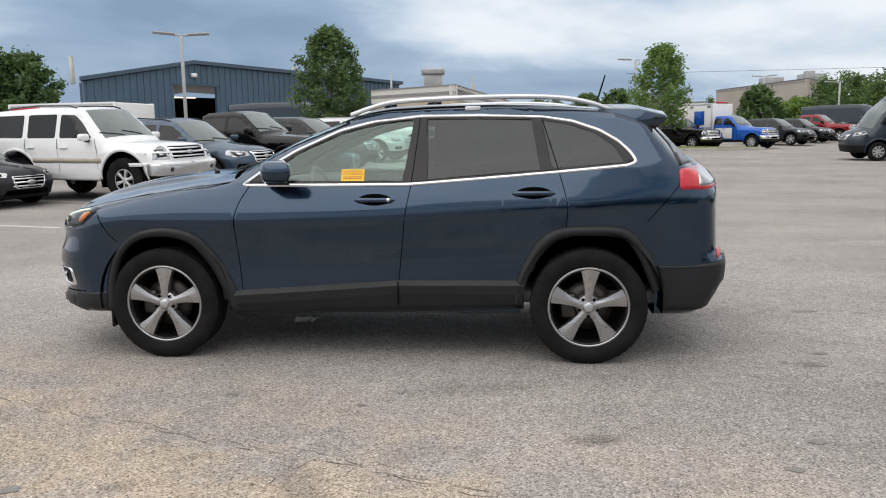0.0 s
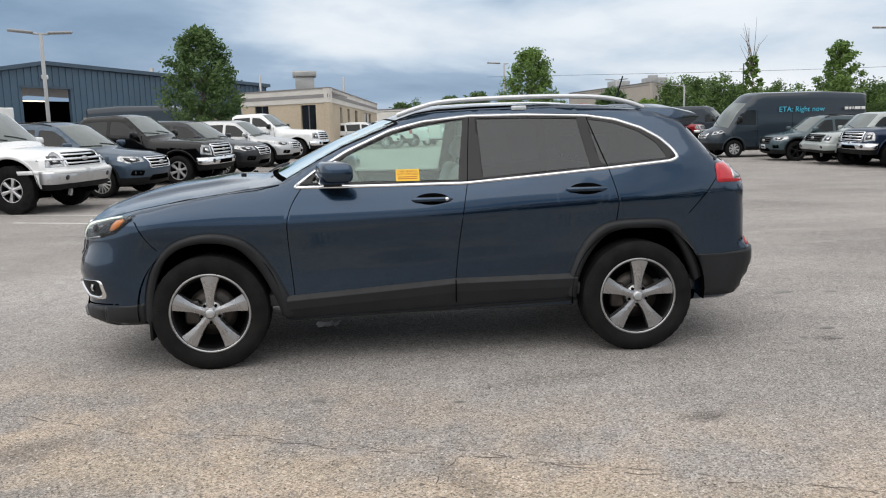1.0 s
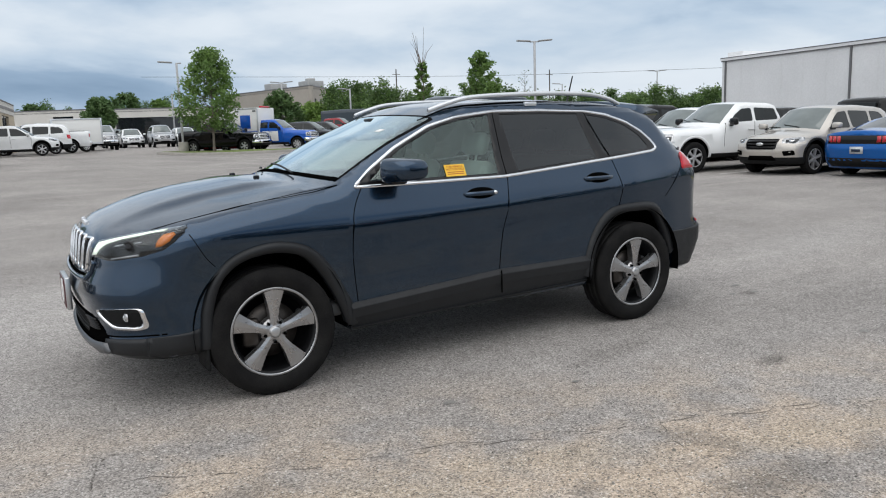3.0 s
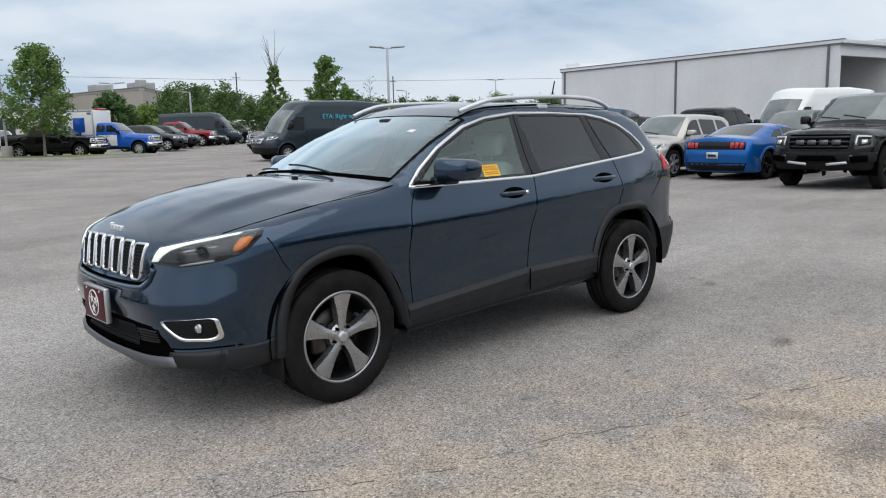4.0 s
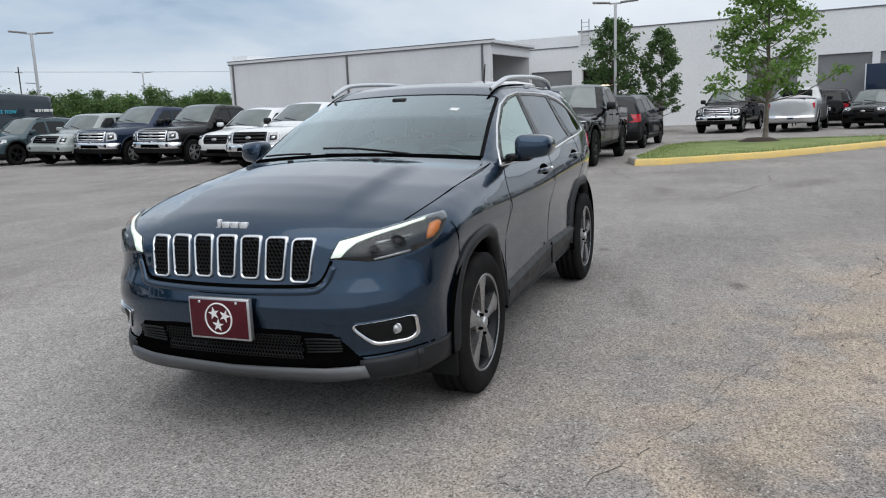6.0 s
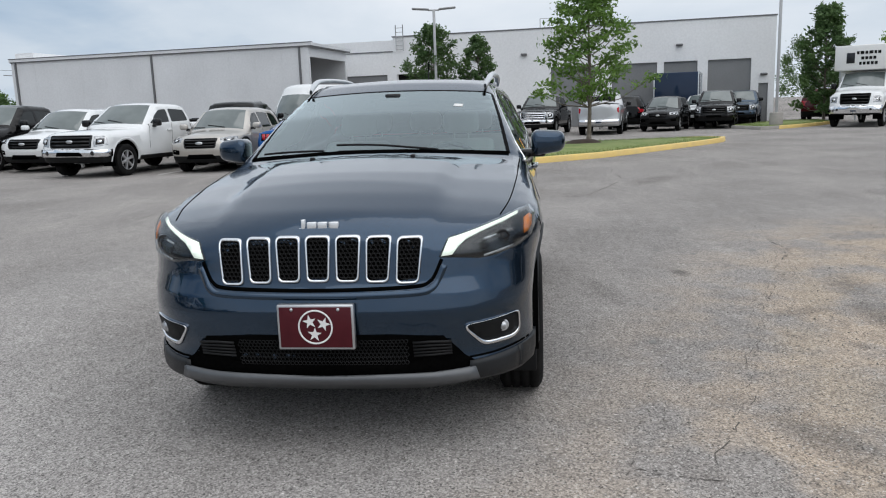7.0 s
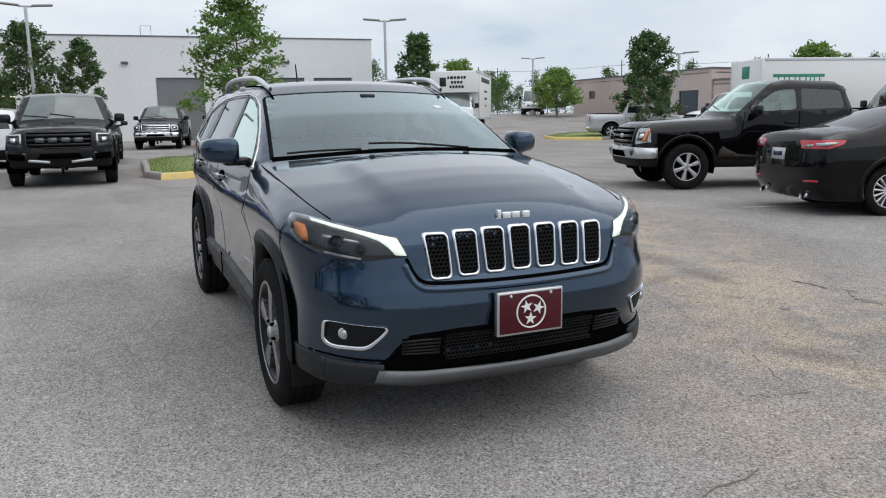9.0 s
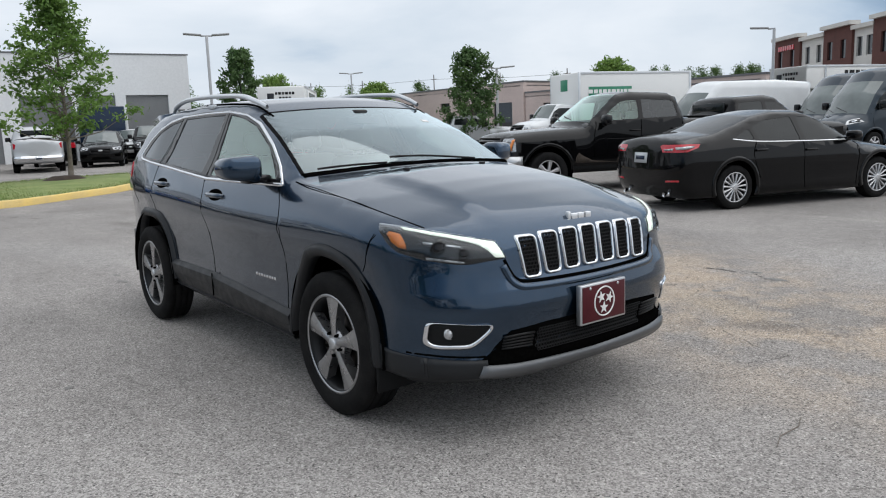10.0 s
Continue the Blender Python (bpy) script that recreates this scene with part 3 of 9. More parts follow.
    for x, y, rx, ry, turn, k in ((-2.55, 3.80, 0.36, 0.20, 0.2, 0.6), (-0.75, 2.58, 0.45, 0.16, -0.2, 0.6), (-0.62, 3.05, 0.12, 0.30, 0.3, 0.45), (0.1, 2.35, 0.5, 0.2, -0.3, 0.5), (0.71, 3.44, 0.17, 0.10, 0.2, 0.7), (0.15, 4.2, 0.55, 0.16, 0.1, 0.35), (2.25, 4.58, 0.16, 0.09, 0.1, 0.6), (7.6, 3.9, 0.9, 0.25, 0.1, 0.45), (8.6, 1.6, 1.2, 0.4, -0.6, 0.4)):
        col = mix(mul(blob(x, y, rx, ry, turn), k), col, (0.15, 0.138, 0.128))
    for x, y, rx, ry, turn, k in ((-2.6, 8.2, 2.6, 1.7, 0.3, 0.55), (0.8, 8.6, 2.4, 0.9, 0.1, 0.4), (-2.9, 1.2, 1.6, 0.9, -0.6, 0.35), (5.2, 5.6, 2.6, 0.7, 0.15, 0.4)):
        col = mix(mul(blob(x, y, rx, ry, turn, 0.6), k), col, (0.42, 0.402, 0.385))
    patch = mul(mul(near, along), rng(tex(2.1, 6.0, 0.65, None, 0.5), 0.56, 0.68, 0.0, 0.55))
    col = mix(patch, col, (0.20, 0.175, 0.155))
    dark = rng(tex(1.7, 6.0, 0.65, None, 0.8), 0.62, 0.74, 0.0, 0.50)
    col = mix(dark, col, (0.17, 0.163, 0.155))
    spots = rng(tex(5.5, 3.0, 0.5, None, 0.3), 0.735, 0.765, 0.0, 0.7)
    col = mix(spots, col, (0.10, 0.098, 0.095))
    col = mix(rng(sep.outputs["Green"], 0.945, 0.96, 0.0, 0.5), col, (0.56, 0.53, 0.50))
    col = mix(rng(sep.outputs["Blue"], 0.95, 0.96, 0.0, 0.7), col, (0.08, 0.076, 0.072))
    vb = nt.nodes.new("ShaderNodeTexVoronoi")
    vb.inputs["Scale"].default_value = 62.0
    nt.links.new(co.outputs["Object"], vb.inputs["Vector"])
    sb = nt.nodes.new("ShaderNodeSeparateColor")
    nt.links.new(vb.outputs["Color"], sb.inputs["Color"])
    core = rng(vb.outputs["Distance"], 0.25, 0.42, 1.0, 0.0)
    col = mix(mul(rng(sb.outputs["Red"], 0.94, 0.95, 0.0, 0.75), core), col, (0.09, 0.085, 0.08))
    col = mix(mul(rng(sb.outputs["Green"], 0.93, 0.94, 0.0, 0.6), core), col, (0.60, 0.575, 0.55))
    g = mul(mul(stone, grit), mul(pits, mott))
    comb = nt.nodes.new("ShaderNodeCombineColor")
    for k in ("Red", "Green", "Blue"):
        nt.links.new(g, comb.inputs[k])
    n = nt.nodes.new("ShaderNodeMix")
    n.data_type, n.blend_type = "RGBA", "MULTIPLY"
    n.inputs["Factor"].default_value = 1.0
    nt.links.new(col, n.inputs["A"])
    nt.links.new(comb.outputs["Color"], n.inputs["B"])
    nt.links.new(n.outputs["Result"], b.inputs["Base Color"])
    bn = nt.nodes.new("ShaderNodeBump")
    bn.inputs["Strength"].default_value, bn.inputs["Distance"].default_value = 0.55, 0.006
    nt.links.new(mul(mul(tex(120.0, 3.0), sep.outputs["Red"], "ADD"), tex(14.0, 4.0), "ADD"), bn.inputs["Height"])
    nt.links.new(bn.outputs["Normal"], b.inputs["Normal"])
    return m


M_ASPHALT = asphalt()
# flat dark colour for the shade down in the cracks
M_CRACKSHADE = surface("crack_shadow", (0.11, 0.098, 0.086), rough=0.9, coarse=(6, 0.3), fine=(90, 0.3))
M_OIL = surface("oil_stain", (0.15, 0.145, 0.135), rough=0.7, coarse=(9, 0.0), second=(0.22, 0.21, 0.195), fine=(120, 0.3))
M_LINEPAINT = surface("worn_white_line", (0.62, 0.61, 0.58), rough=0.8, coarse=(5, 0.0), second=(0.42, 0.41, 0.39), fine=(90, 0.2))
M_KERB = surface("concrete_kerb", (0.36, 0.34, 0.31), rough=0.85, coarse=(3, 0.25), fine=(60, 0.12), bump=(80, 0.2))
M_KERB_YELLOW = surface("yellow_kerb_paint", (0.78, 0.56, 0.18), rough=0.7, coarse=(2.5, 0.0), second=(0.66, 0.49, 0.20), fine=(50, 0.15), bump=(80, 0.2))
M_GRASS = surface("mown_grass", (0.136, 0.200, 0.051), rough=0.9, coarse=(1.5, 0.0), second=(0.240, 0.272, 0.096), fine=(40, 0.35), bump=(50, 0.6))
M_BLADE = surface("grass_blades", (0.160, 0.248, 0.064), rough=0.7, coarse=(2, 0.0), second=(0.272, 0.304, 0.112), fine=(30, 0.3))
M_MULCH = surface("brown_mulch", (0.06, 0.040, 0.028), rough=0.95, coarse=(8, 0.4), fine=(60, 0.4))
M_BLUESHED = surface("blue_steel_cladding", (0.070, 0.125, 0.180), rough=0.5, coarse=(0.5, 0.15), fine=(20, 0.06))
M_BLUEROOF = surface("blue_roof_trim", (0.055, 0.095, 0.14), rough=0.45, coarse=(0.6, 0.15))
M_CREAM = surface("cream_masonry", (0.52, 0.44, 0.33), rough=0.9, coarse=(0.7, 0.14), fine=(14, 0.10), bump=(30, 0.2))
M_OFFWHITE = surface("off_white_render", (0.64, 0.62, 0.58), rough=0.85, coarse=(0.6, 0.12), fine=(12, 0.05))
M_GREYBAND = surface("grey_band", (0.26, 0.25, 0.25), rough=0.8, coarse=(0.8, 0.1))
M_TAN = surface("tan_panel", (0.36, 0.33, 0.29), rough=0.8, coarse=(0.3, 0.12), fine=(6, 0.05))
M_HANGAR = surface("pale_grey_panel", (0.68, 0.69, 0.705), rough=0.75, coarse=(0.35, 0.12), fine=(9, 0.04), bump=(4, 0.08))
M_WHITEWALL = surface("white_render_wall", (0.845, 0.85, 0.855), rough=0.8, coarse=(0.25, 0.08), fine=(8, 0.04), bump=(20, 0.05))
M_SHUTTER = surface("grey_roller_door", (0.22, 0.225, 0.23), rough=0.55, coarse=(0.8, 0.12), fine=(15, 0.06))
M_FLASH = surface("dark_metal_flashing", (0.17, 0.17, 0.175), rough=0.45, metal=0.4, coarse=(1.0, 0.15))
M_PINK = surface("pinkish_masonry", (0.60, 0.49, 0.45), rough=0.9, coarse=(0.5, 0.12), fine=(10, 0.08))
M_BRICK = surface("dark_red_brick", (0.115, 0.045, 0.036), rough=0.85, coarse=(0.8, 0.2), fine=(14, 0.2))
# near-black wall colour that carries the gloom inside the open workshops
M_INSHADE = surface("interior_shade", (0.022, 0.022, 0.022), rough=0.9, coarse=(0.6, 0.5))
M_OFFICEGLASS = surface("office_glass", (0.014, 0.017, 0.020), rough=0.04, coat=0.3, coarse=(0.6, 0.2))
M_HVAC = surface("galvanised_metal", (0.42, 0.42, 0.41), rough=0.5, metal=0.5, coarse=(1.5, 0.2), fine=(12, 0.08))
M_POLE = surface("grey_painted_steel", (0.45, 0.455, 0.46), rough=0.45, metal=0.4, coarse=(2, 0.12), fine=(30, 0.05))
M_LAMPHEAD = surface("lamp_head_metal", (0.33, 0.33, 0.33), rough=0.5, metal=0.4, coarse=(3, 0.1))
M_TUBE = lamp_glow("workshop_tube_light", (1.0, 0.86, 0.62), 1.6)
M_BARK = surface("tree_bark", (0.12, 0.095, 0.075), rough=0.9, coarse=(5, 0.0), second=(0.20, 0.175, 0.15), fine=(40, 0.25), bump=(30, 0.5))


def leaf_material(name, a, c):
    """Leaves: a soft sheen above and light let through from behind."""
    m = surface(name, a, rough=0.55, coarse=(0.9, 0.0), second=c, fine=(7.0, 0.30))
    nt = m.node_tree
    bs, out = nt.nodes["Principled BSDF"], nt.nodes["Material Output"]
    tr = nt.nodes.new("ShaderNodeBsdfTranslucent")
    mx = nt.nodes.new("ShaderNodeMixShader")
    mx.inputs["Fac"].default_value = 0.35
    nt.links.new(bs.inputs["Base Color"].links[0].from_socket, tr.inputs["Color"])
    nt.links.new(bs.outputs["BSDF"], mx.inputs[1])
    nt.links.new(tr.outputs["BSDF"], mx.inputs[2])
    nt.links.new(mx.outputs["Shader"], out.inputs["Surface"])
    return m


M_LEAF_DARK = leaf_material("dark_leaves", (0.062, 0.124, 0.040), (0.112, 0.186, 0.056))
M_LEAF_WOOD = leaf_material("woodland_leaves", (0.048, 0.098, 0.028), (0.105, 0.170, 0.046))
M_LEAF_MID = leaf_material("green_leaves", (0.102, 0.189, 0.046), (0.167, 0.268, 0.065))
M_LEAF_ISLE = leaf_material("mid_green_leaves", (0.095, 0.185, 0.036), (0.185, 0.300, 0.062))
M_LEAF_LIGHT = leaf_material("fresh_leaves", (0.147, 0.252, 0.050), (0.245, 0.357, 0.091))


def build_ground():
    xs = np.unique(np.concatenate([np.linspace(-900, -60, 12), np.linspace(-60, 90, 76), np.linspace(90, 1200, 12)]))
    ys = np.unique(np.concatenate([np.linspace(-900, -60, 12), np.linspace(-60, 120, 91), np.linspace(120, 1200, 12)]))
    bm = bmesh.new()
    g = [[bm.verts.new((x, y, lie1(x, y))) for y in ys.tolist()] for x in xs.tolist()]
    for a, b in zip(g, g[1:]):
        for k in range(len(ys) - 1):
            bm.faces.new((a[k], b[k], b[k + 1], a[k + 1]))
    return tagged(part("ground", bm, M_ASPHALT), "worn grey asphalt car park with sandy stains and cracks", "ground", kind="structure")


GROUND = build_ground()


def crack(pts, width, seed):
    """A ragged crack on the asphalt."""
    rnd = random.Random(seed)
    line = smoothline(pts, 14)
    bm = bmesh.new()
    prev = None
    ox = oy = 0.0
    for k, (x, y) in enumerate(line):
        ox, oy = 0.7 * ox + rnd.uniform(-0.017, 0.017), 0.7 * oy + rnd.uniform(-0.017, 0.017)
        w = width * rnd.uniform(0.2, 0.9) * (0.35 if k in (0, len(line) - 1) else 1)
        if rnd.random() < 0.26:
            prev = None
            continue
        p = Vector((x + ox, y + oy, lie1(x, y) + 0.0025))
        d = Vector(line[min(k + 1, len(line) - 1)]) - Vector(line[max(k - 1, 0)])
        nrm = Vector((-d.y, d.x, 0)).normalized() * w / 2
        cur = (bm.verts.new(p + nrm), bm.verts.new(p - nrm))
        if prev:
            bm.faces.new((prev[0], prev[1], cur[1], cur[0]))
        prev = cur
    bmesh.ops.recalc_face_normals(bm, faces=bm.faces[:])
    part("crack", bm, M_CRACKSHADE, GROUND, smooth=False)


crack([(-2.25, 3.98), (-1.45, 3.67), (-0.85, 3.38), (-0.56, 3.32), (0.05, 2.93), (0.95, 2.53), (1.8, 2.2)], 0.006, 1)
crack([(2.1, 2.1), (1.95, 2.17), (1.41, 2.27), (0.6, 2.72), (-0.24, 3.11), (-1.0, 3.42), (-1.57, 3.69), (-2.17, 3.99), (-2.8, 4.31)], 0.0065, 2)
crack([(-0.56, 3.30), (-0.75, 3.05), (-0.70, 2.8)], 0.006, 3)
crack([(-2.87, 4.72), (-2.6, 4.55), (-2.35, 4.42), (-2.1, 4.3)], 0.005, 4)
crack([(7.7, 2.25), (8.0, 1.9), (8.25, 1.35)], 0.06, 5)
crack([(6.5, 3.2), (8.8, 2.2), (11.0, 1.9), (13.0, 1.2)], 0.03, 6)
crack([(9.5, 4.4), (11.4, 4.9), (12.4, 5.0), (14.8, 4.75)], 0.05, 7)
crack([(15.8, 41.0), (16.3, 38.2), (16.9, 35.2)], 0.25, 8)
crack([(-2.0, 2.4), (-1.7, 2.2), (-1.2, 2.15)], 0.05, 9)
crack([(-2.83, 4.68), (-2.88, 4.5), (-2.94, 4.33)], 0.010, 10)
crack([(2.17, 2.11), (1.9, 2.16), (1.50, 2.20), (1.1, 2.42)], 0.022, 11)
crack([(3.0, 9.2), (1.6, 9.6), (0.2, 9.5), (-1.0, 9.8)], 0.012, 12)


def blotch(x, y, rx, ry, seed, material=M_OIL, name="oil_stain"):
    rnd = random.Random(seed)
    n = 18
    bm = bmesh.new()
    c = bm.verts.new((x, y, lie1(x, y) + 0.0035))
    ring = []
    for k in range(n):
        a = 2 * math.pi * k / n
        r = rnd.uniform(0.65, 1.1)
        px, py = x + rx * r * math.cos(a), y + ry * r * math.sin(a)
        ring.append(bm.verts.new((px, py, lie1(px, py) + 0.003)))
    for k in range(n):
        bm.faces.new((c, ring[k], ring[(k + 1) % n]))
    part(name, bm, material, GROUND, smooth=False)


for k, (x, y, a, b) in enumerate(((-1.19, 4.16, 0.04, 0.03), (2.30, 4.55, 0.05, 0.03), (2.42, 4.80, 0.06, 0.03), (2.9, 4.5, 0.04, 0.025), (2.10, 4.62, 0.04, 0.03), (1.72, 3.38, 0.045, 0.03),
        (3.03, 2.81, 0.10, 0.03), (1.59, 2.50, 0.045, 0.04), (-0.45, 3.95, 0.03, 0.02), (-0.05, 2.35, 0.05, 0.03), (-2.0, 2.3, 0.11, 0.05), (-1.72, 2.1, 0.06, 0.04), (2.0, 3.0, 0.05, 0.03), (-1.8, 3.0, 0.05, 0.04), (2.86, 5.97, 0.11, 0.045), (2.60, 6.02, 0.06, 0.03), (3.25, 5.88, 0.07, 0.03), (-0.14, 7.47, 0.035, 0.025), (1.49, 3.09, 0.05, 0.03))):
    blotch(x, y, a, b, 30 + k)


def litter(x, y):
    """A crumpled scrap of white paper."""
    rnd = random.Random(77)
    bm = bmesh.new()
    n = 7
    g = [[bm.verts.new((x + 0.17 * (i / (n - 1) - 0.5) + rnd.uniform(-0.01, 0.01), y + 0.10 * (j / (n - 1) - 0.5) + rnd.uniform(-0.01, 0.01), lie1(x, y) + 0.004 + rnd.uniform(0.0, 0.035))) for j in range(n)] for i in range(n)]
    for a, b in zip(g, g[1:]):
        for k in range(n - 1):
            bm.faces.new((a[k], b[k], b[k + 1], a[k + 1]))
    tagged(part("paper_scrap", thick(bm, 0.002), M_WHITE_FLAT, smooth=False), "crumpled white paper scrap lying under a car", "litter")


litter(-1.07, 5.845)


def pebbles():
    rnd = random.Random(5)
    verts, faces = [], []
    for _ in range(900):
        t = rnd.uniform(-2.9, 3.0)
        x = t + rnd.gauss(0, 0.5)
        y = 2.70 - 0.47 * t + rnd.gauss(0, 0.55)
        r = rnd.uniform(0.003, 0.008) * (1.6 if rnd.random() < 0.05 else 1)
        i = len(verts)
        for dx, dy, dz in ((1, 0, 0), (0, 1, 0), (-1, 0, 0), (0, -1, 0), (0.1, 0.1, 0.9)):
            verts.append((x + r * dx * rnd.uniform(0.7, 1.2), y + r * dy * rnd.uniform(0.7, 1.2), -0.0215 + r * dz))
        faces += [(i, i + 1, i + 4), (i + 1, i + 2, i + 4), (i + 2, i + 3, i + 4), (i + 3, i, i + 4)]
    me = bpy.data.meshes.new("gravel")
    me.from_pydata(verts, [], faces)
    me.materials.append(surface("loose_stone", (0.25, 0.23, 0.20), rough=0.9, coarse=(20, 0.5)))
    tagged(new("gravel", me), "loose grit scattered on asphalt", "gravel", kind="stuff")


pebbles()
twig = bmesh.new()
add_tube(twig, [(-3.36, 5.27, -0.016), (-3.40, 5.40, -0.012), (-3.38, 5.55, -0.015), (-3.42, 5.68, -0.016)], [0.0016, 0.0028, 0.0026, 0.0014], 6)
tagged(part("twig", twig, M_BARK), "thin dry twig lying on asphalt", "twig")


def line_mark(x0, y0, x1, y1, w=0.10):
    d = Vector((x1 - x0, y1 - y0)).normalized()
    nx, ny = -d.y * w / 2, d.x * w / 2
    bm = bmesh.new()
    n = 8
    rows = []
    for k in range(n + 1):
        x, y = x0 + (x1 - x0) * k / n, y0 + (y1 - y0) * k / n
        rows.append((bm.verts.new((x + nx, y + ny, lie1(x, y + ny) + 0.004)), bm.verts.new((x - nx, y - ny, lie1(x, y - ny) + 0.004))))
    for a, b in zip(rows, rows[1:]):
        bm.faces.new((a[0], a[1], b[1], b[0]))
    bmesh.ops.recalc_face_normals(bm, faces=bm.faces[:])
    part("parking_line", bm, M_LINEPAINT, GROUND, smooth=False)


line_mark(14.2, 7.5, 19.5, 6.6)
line_mark(14.6, 10.3, 19.8, 9.6)
line_mark(-12.5, 14.6, -6.2, 12.4)
line_mark(-11.0, 17.9, -4.9, 15.7)
line_mark(-6.3, 15.0, -4.6, 14.3)
line_mark(14.2, 12.9, 19.6, 12.2)
line_mark(2.3, -1.6, 0.2, -6.2)


def island(name, outline, yellow, grass_label):
    """A raised island: concrete kerb with painted lengths, and a lawn."""
    n = len(outline)
    cx, cy = sum(p[0] for p in outline) / n, sum(p[1] for p in outline) / n

    def inset(p, d):
        v = Vector((cx - p[0], cy - p[1]))
        v.normalize()
        return (p[0] + v.x * d, p[1] + v.y * d)

    root = empty(name)
    tagged(root, grass_label, "kerb", kind="structure")
    for k in range(n):
        a, b = outline[k], outline[(k + 1) % n]
        bm = bmesh.new()
        prof = ((0.0, 0.0), (0.02, 0.13), (0.05, 0.15), (0.22, 0.155), (0.24, 0.10))
        rows = []
        for p in (a, b):
            rows.append([bm.verts.new((*inset(p, d), lie1(*p) + h)) for d, h in prof])
        for j in range(len(prof) - 1):
            bm.faces.new((rows[0][j], rows[1][j], rows[1][j + 1], rows[0][j + 1]))
        bmesh.ops.recalc_face_normals(bm, faces=bm.faces[:])
        part("kerb", bm, M_KERB_YELLOW if k in yellow else M_KERB, root, "yellow-painted kerb" if k in yellow else "")
    bm = bmesh.new()
    c = bm.verts.new((cx, cy, lie1(cx, cy) + 0.22))
    mid = [bm.verts.new((*((p[0] + cx) / 2, (p[1] + cy) / 2), lie1(cx, cy) + 0.19)) for p in outline]
    ring = [bm.verts.new((*inset(p, 0.22), lie1(*p) + 0.135)) for p in outline]
    for k in range(n):
        j = (k + 1) % n
        bm.faces.new((c, mid[k], mid[j]))
        bm.faces.new((mid[k], ring[k], ring[j], mid[j]))
    bmesh.ops.recalc_face_normals(bm, faces=bm.faces[:])
    part("lawn", bm, M_GRASS, root)
    rnd = random.Random(len(outline))
    verts, faces = [], []
    xs, ys = [p[0] for p in outline], [p[1] for p in outline]
    tries = 0
    while len(faces) < 9000 and tries < 60000:
        tries += 1
        x, y = rnd.uniform(min(xs), max(xs)), rnd.uniform(min(ys), max(ys))
        q = (cx + (x - cx) * 1.05, cy + (y - cy) * 1.05)
        if not inside(outline, *q):
            continue
        h, a = rnd.uniform(0.0, 0.03), rnd.uniform(0, 6.28)
        z = lie1(x, y) + 0.13
        i = len(verts)
        dx, dy = 0.012 * math.cos(a), 0.012 * math.sin(a)
        verts += [(x - dx, y - dy, z), (x + dx, y + dy, z), (x + rnd.uniform(-0.03, 0.03), y + rnd.uniform(-0.03, 0.03), z + h + 0.05)]
        faces.append((i, i + 1, i + 2))
    me = bpy.data.meshes.new("grass")
    me.from_pydata(verts, [], faces)
    me.materials.append(M_BLADE)
    tagged(new("grass", me), "short green grass on a kerbed island", "grass", kind="stuff")
    return root


ISLE = [(13.15, 4.55), (13.2, 4.05), (13.75, 3.1), (14.9, 1.35), (16.2, 0.05), (17.6, -1.25), (19.3, -2.75), (20.7, -3.85), (21.5, -4.2), (22.0, -3.9), (22.2, -3.2), (22.0, -1.0), (21.6, 1.5), (21.0, 3.2), (19.5, 4.0), (16.5, 4.4), (14.2, 4.75)]
island("kerb_island", ISLE, set(range(0, 10)), "grassy kerbed island with a yellow front edge")
island("kerb_island", [(29.6, -8.6), (30.0, -9.6), (31.2, -11.2), (32.6, -12.7), (34.2, -14.0), (38.0, -15.2), (38.5, -13.0), (35.0, -10.2), (32.5, -8.3)], {1, 2, 3}, "kerbed island round a lamp post")
island("kerb_island", [(24.6, -18.7), (27.2, -17.6), (29.5, -18.8), (34.0, -24.5), (31.5, -26.0), (26.5, -21.5)], {0, 1}, "kerbed island beside an old pickup")
island("kerb_island", [(13.0, 43.2), (18.2, 43.6), (17.8, 45.2), (16.6, 44.9), (14.6, 47.0), (12.2, 50.0), (10.6, 49.6), (11.2, 46.0)], set(), "kerbed island under a young tree")
mulch = bmesh.new()
add_lathe(mulch, [(0.0, 0.30), (0.35, 0.28), (0.62, 0.17)], 20, Matrix.Translation((19.3, 1.1, 0)), "z")
tagged(part("mulch", mulch, M_MULCH), "ring of brown mulch round a tree", "mulch", kind="stuff")


# ---- buildings ----
def pieces(p0, p1, z0, z1, holes, thick_=0.3, out=1):
    """A wall from p0 to p1 with rectangular openings (u0, u1, z0, z1), as one mesh of blocks between them. out: side on which the wall's back lies."""
    v = Vector((p1[0] - p0[0], p1[1] - p0[1]))
    length = v.length
    v.normalize()
    nrm = Vector((-v.y, v.x)) * thick_ * out
    us = sorted({0.0, length, *[h[0] for h in holes], *[h[1] for h in holes]})
    zs = sorted({z0, z1, *[h[2] for h in holes if z0 < h[2] < z1], *[h[3] for h in holes if z0 < h[3] < z1]})
    bm = bmesh.new()
    for a, b in zip(us, us[1:]):
        for c, d in zip(zs, zs[1:]):
            um, zm = (a + b) / 2, (c + d) / 2
            if any(h[0] < um < h[1] and h[2] < zm < h[3] for h in holes):
                continue
            q = [(p0[0] + v.x * u, p0[1] + v.y * u) for u in (a, b)]
            poly = [q[0], q[1], (q[1][0] + nrm.x, q[1][1] + nrm.y), (q[0][0] + nrm.x, q[0][1] + nrm.y)]
            add_prism(bm, poly, c, d)
    bmesh.ops.remove_doubles(bm, verts=bm.verts[:], dist=0.0005)
    bmesh.ops.recalc_face_normals(bm, faces=bm.faces[:])
    return bm


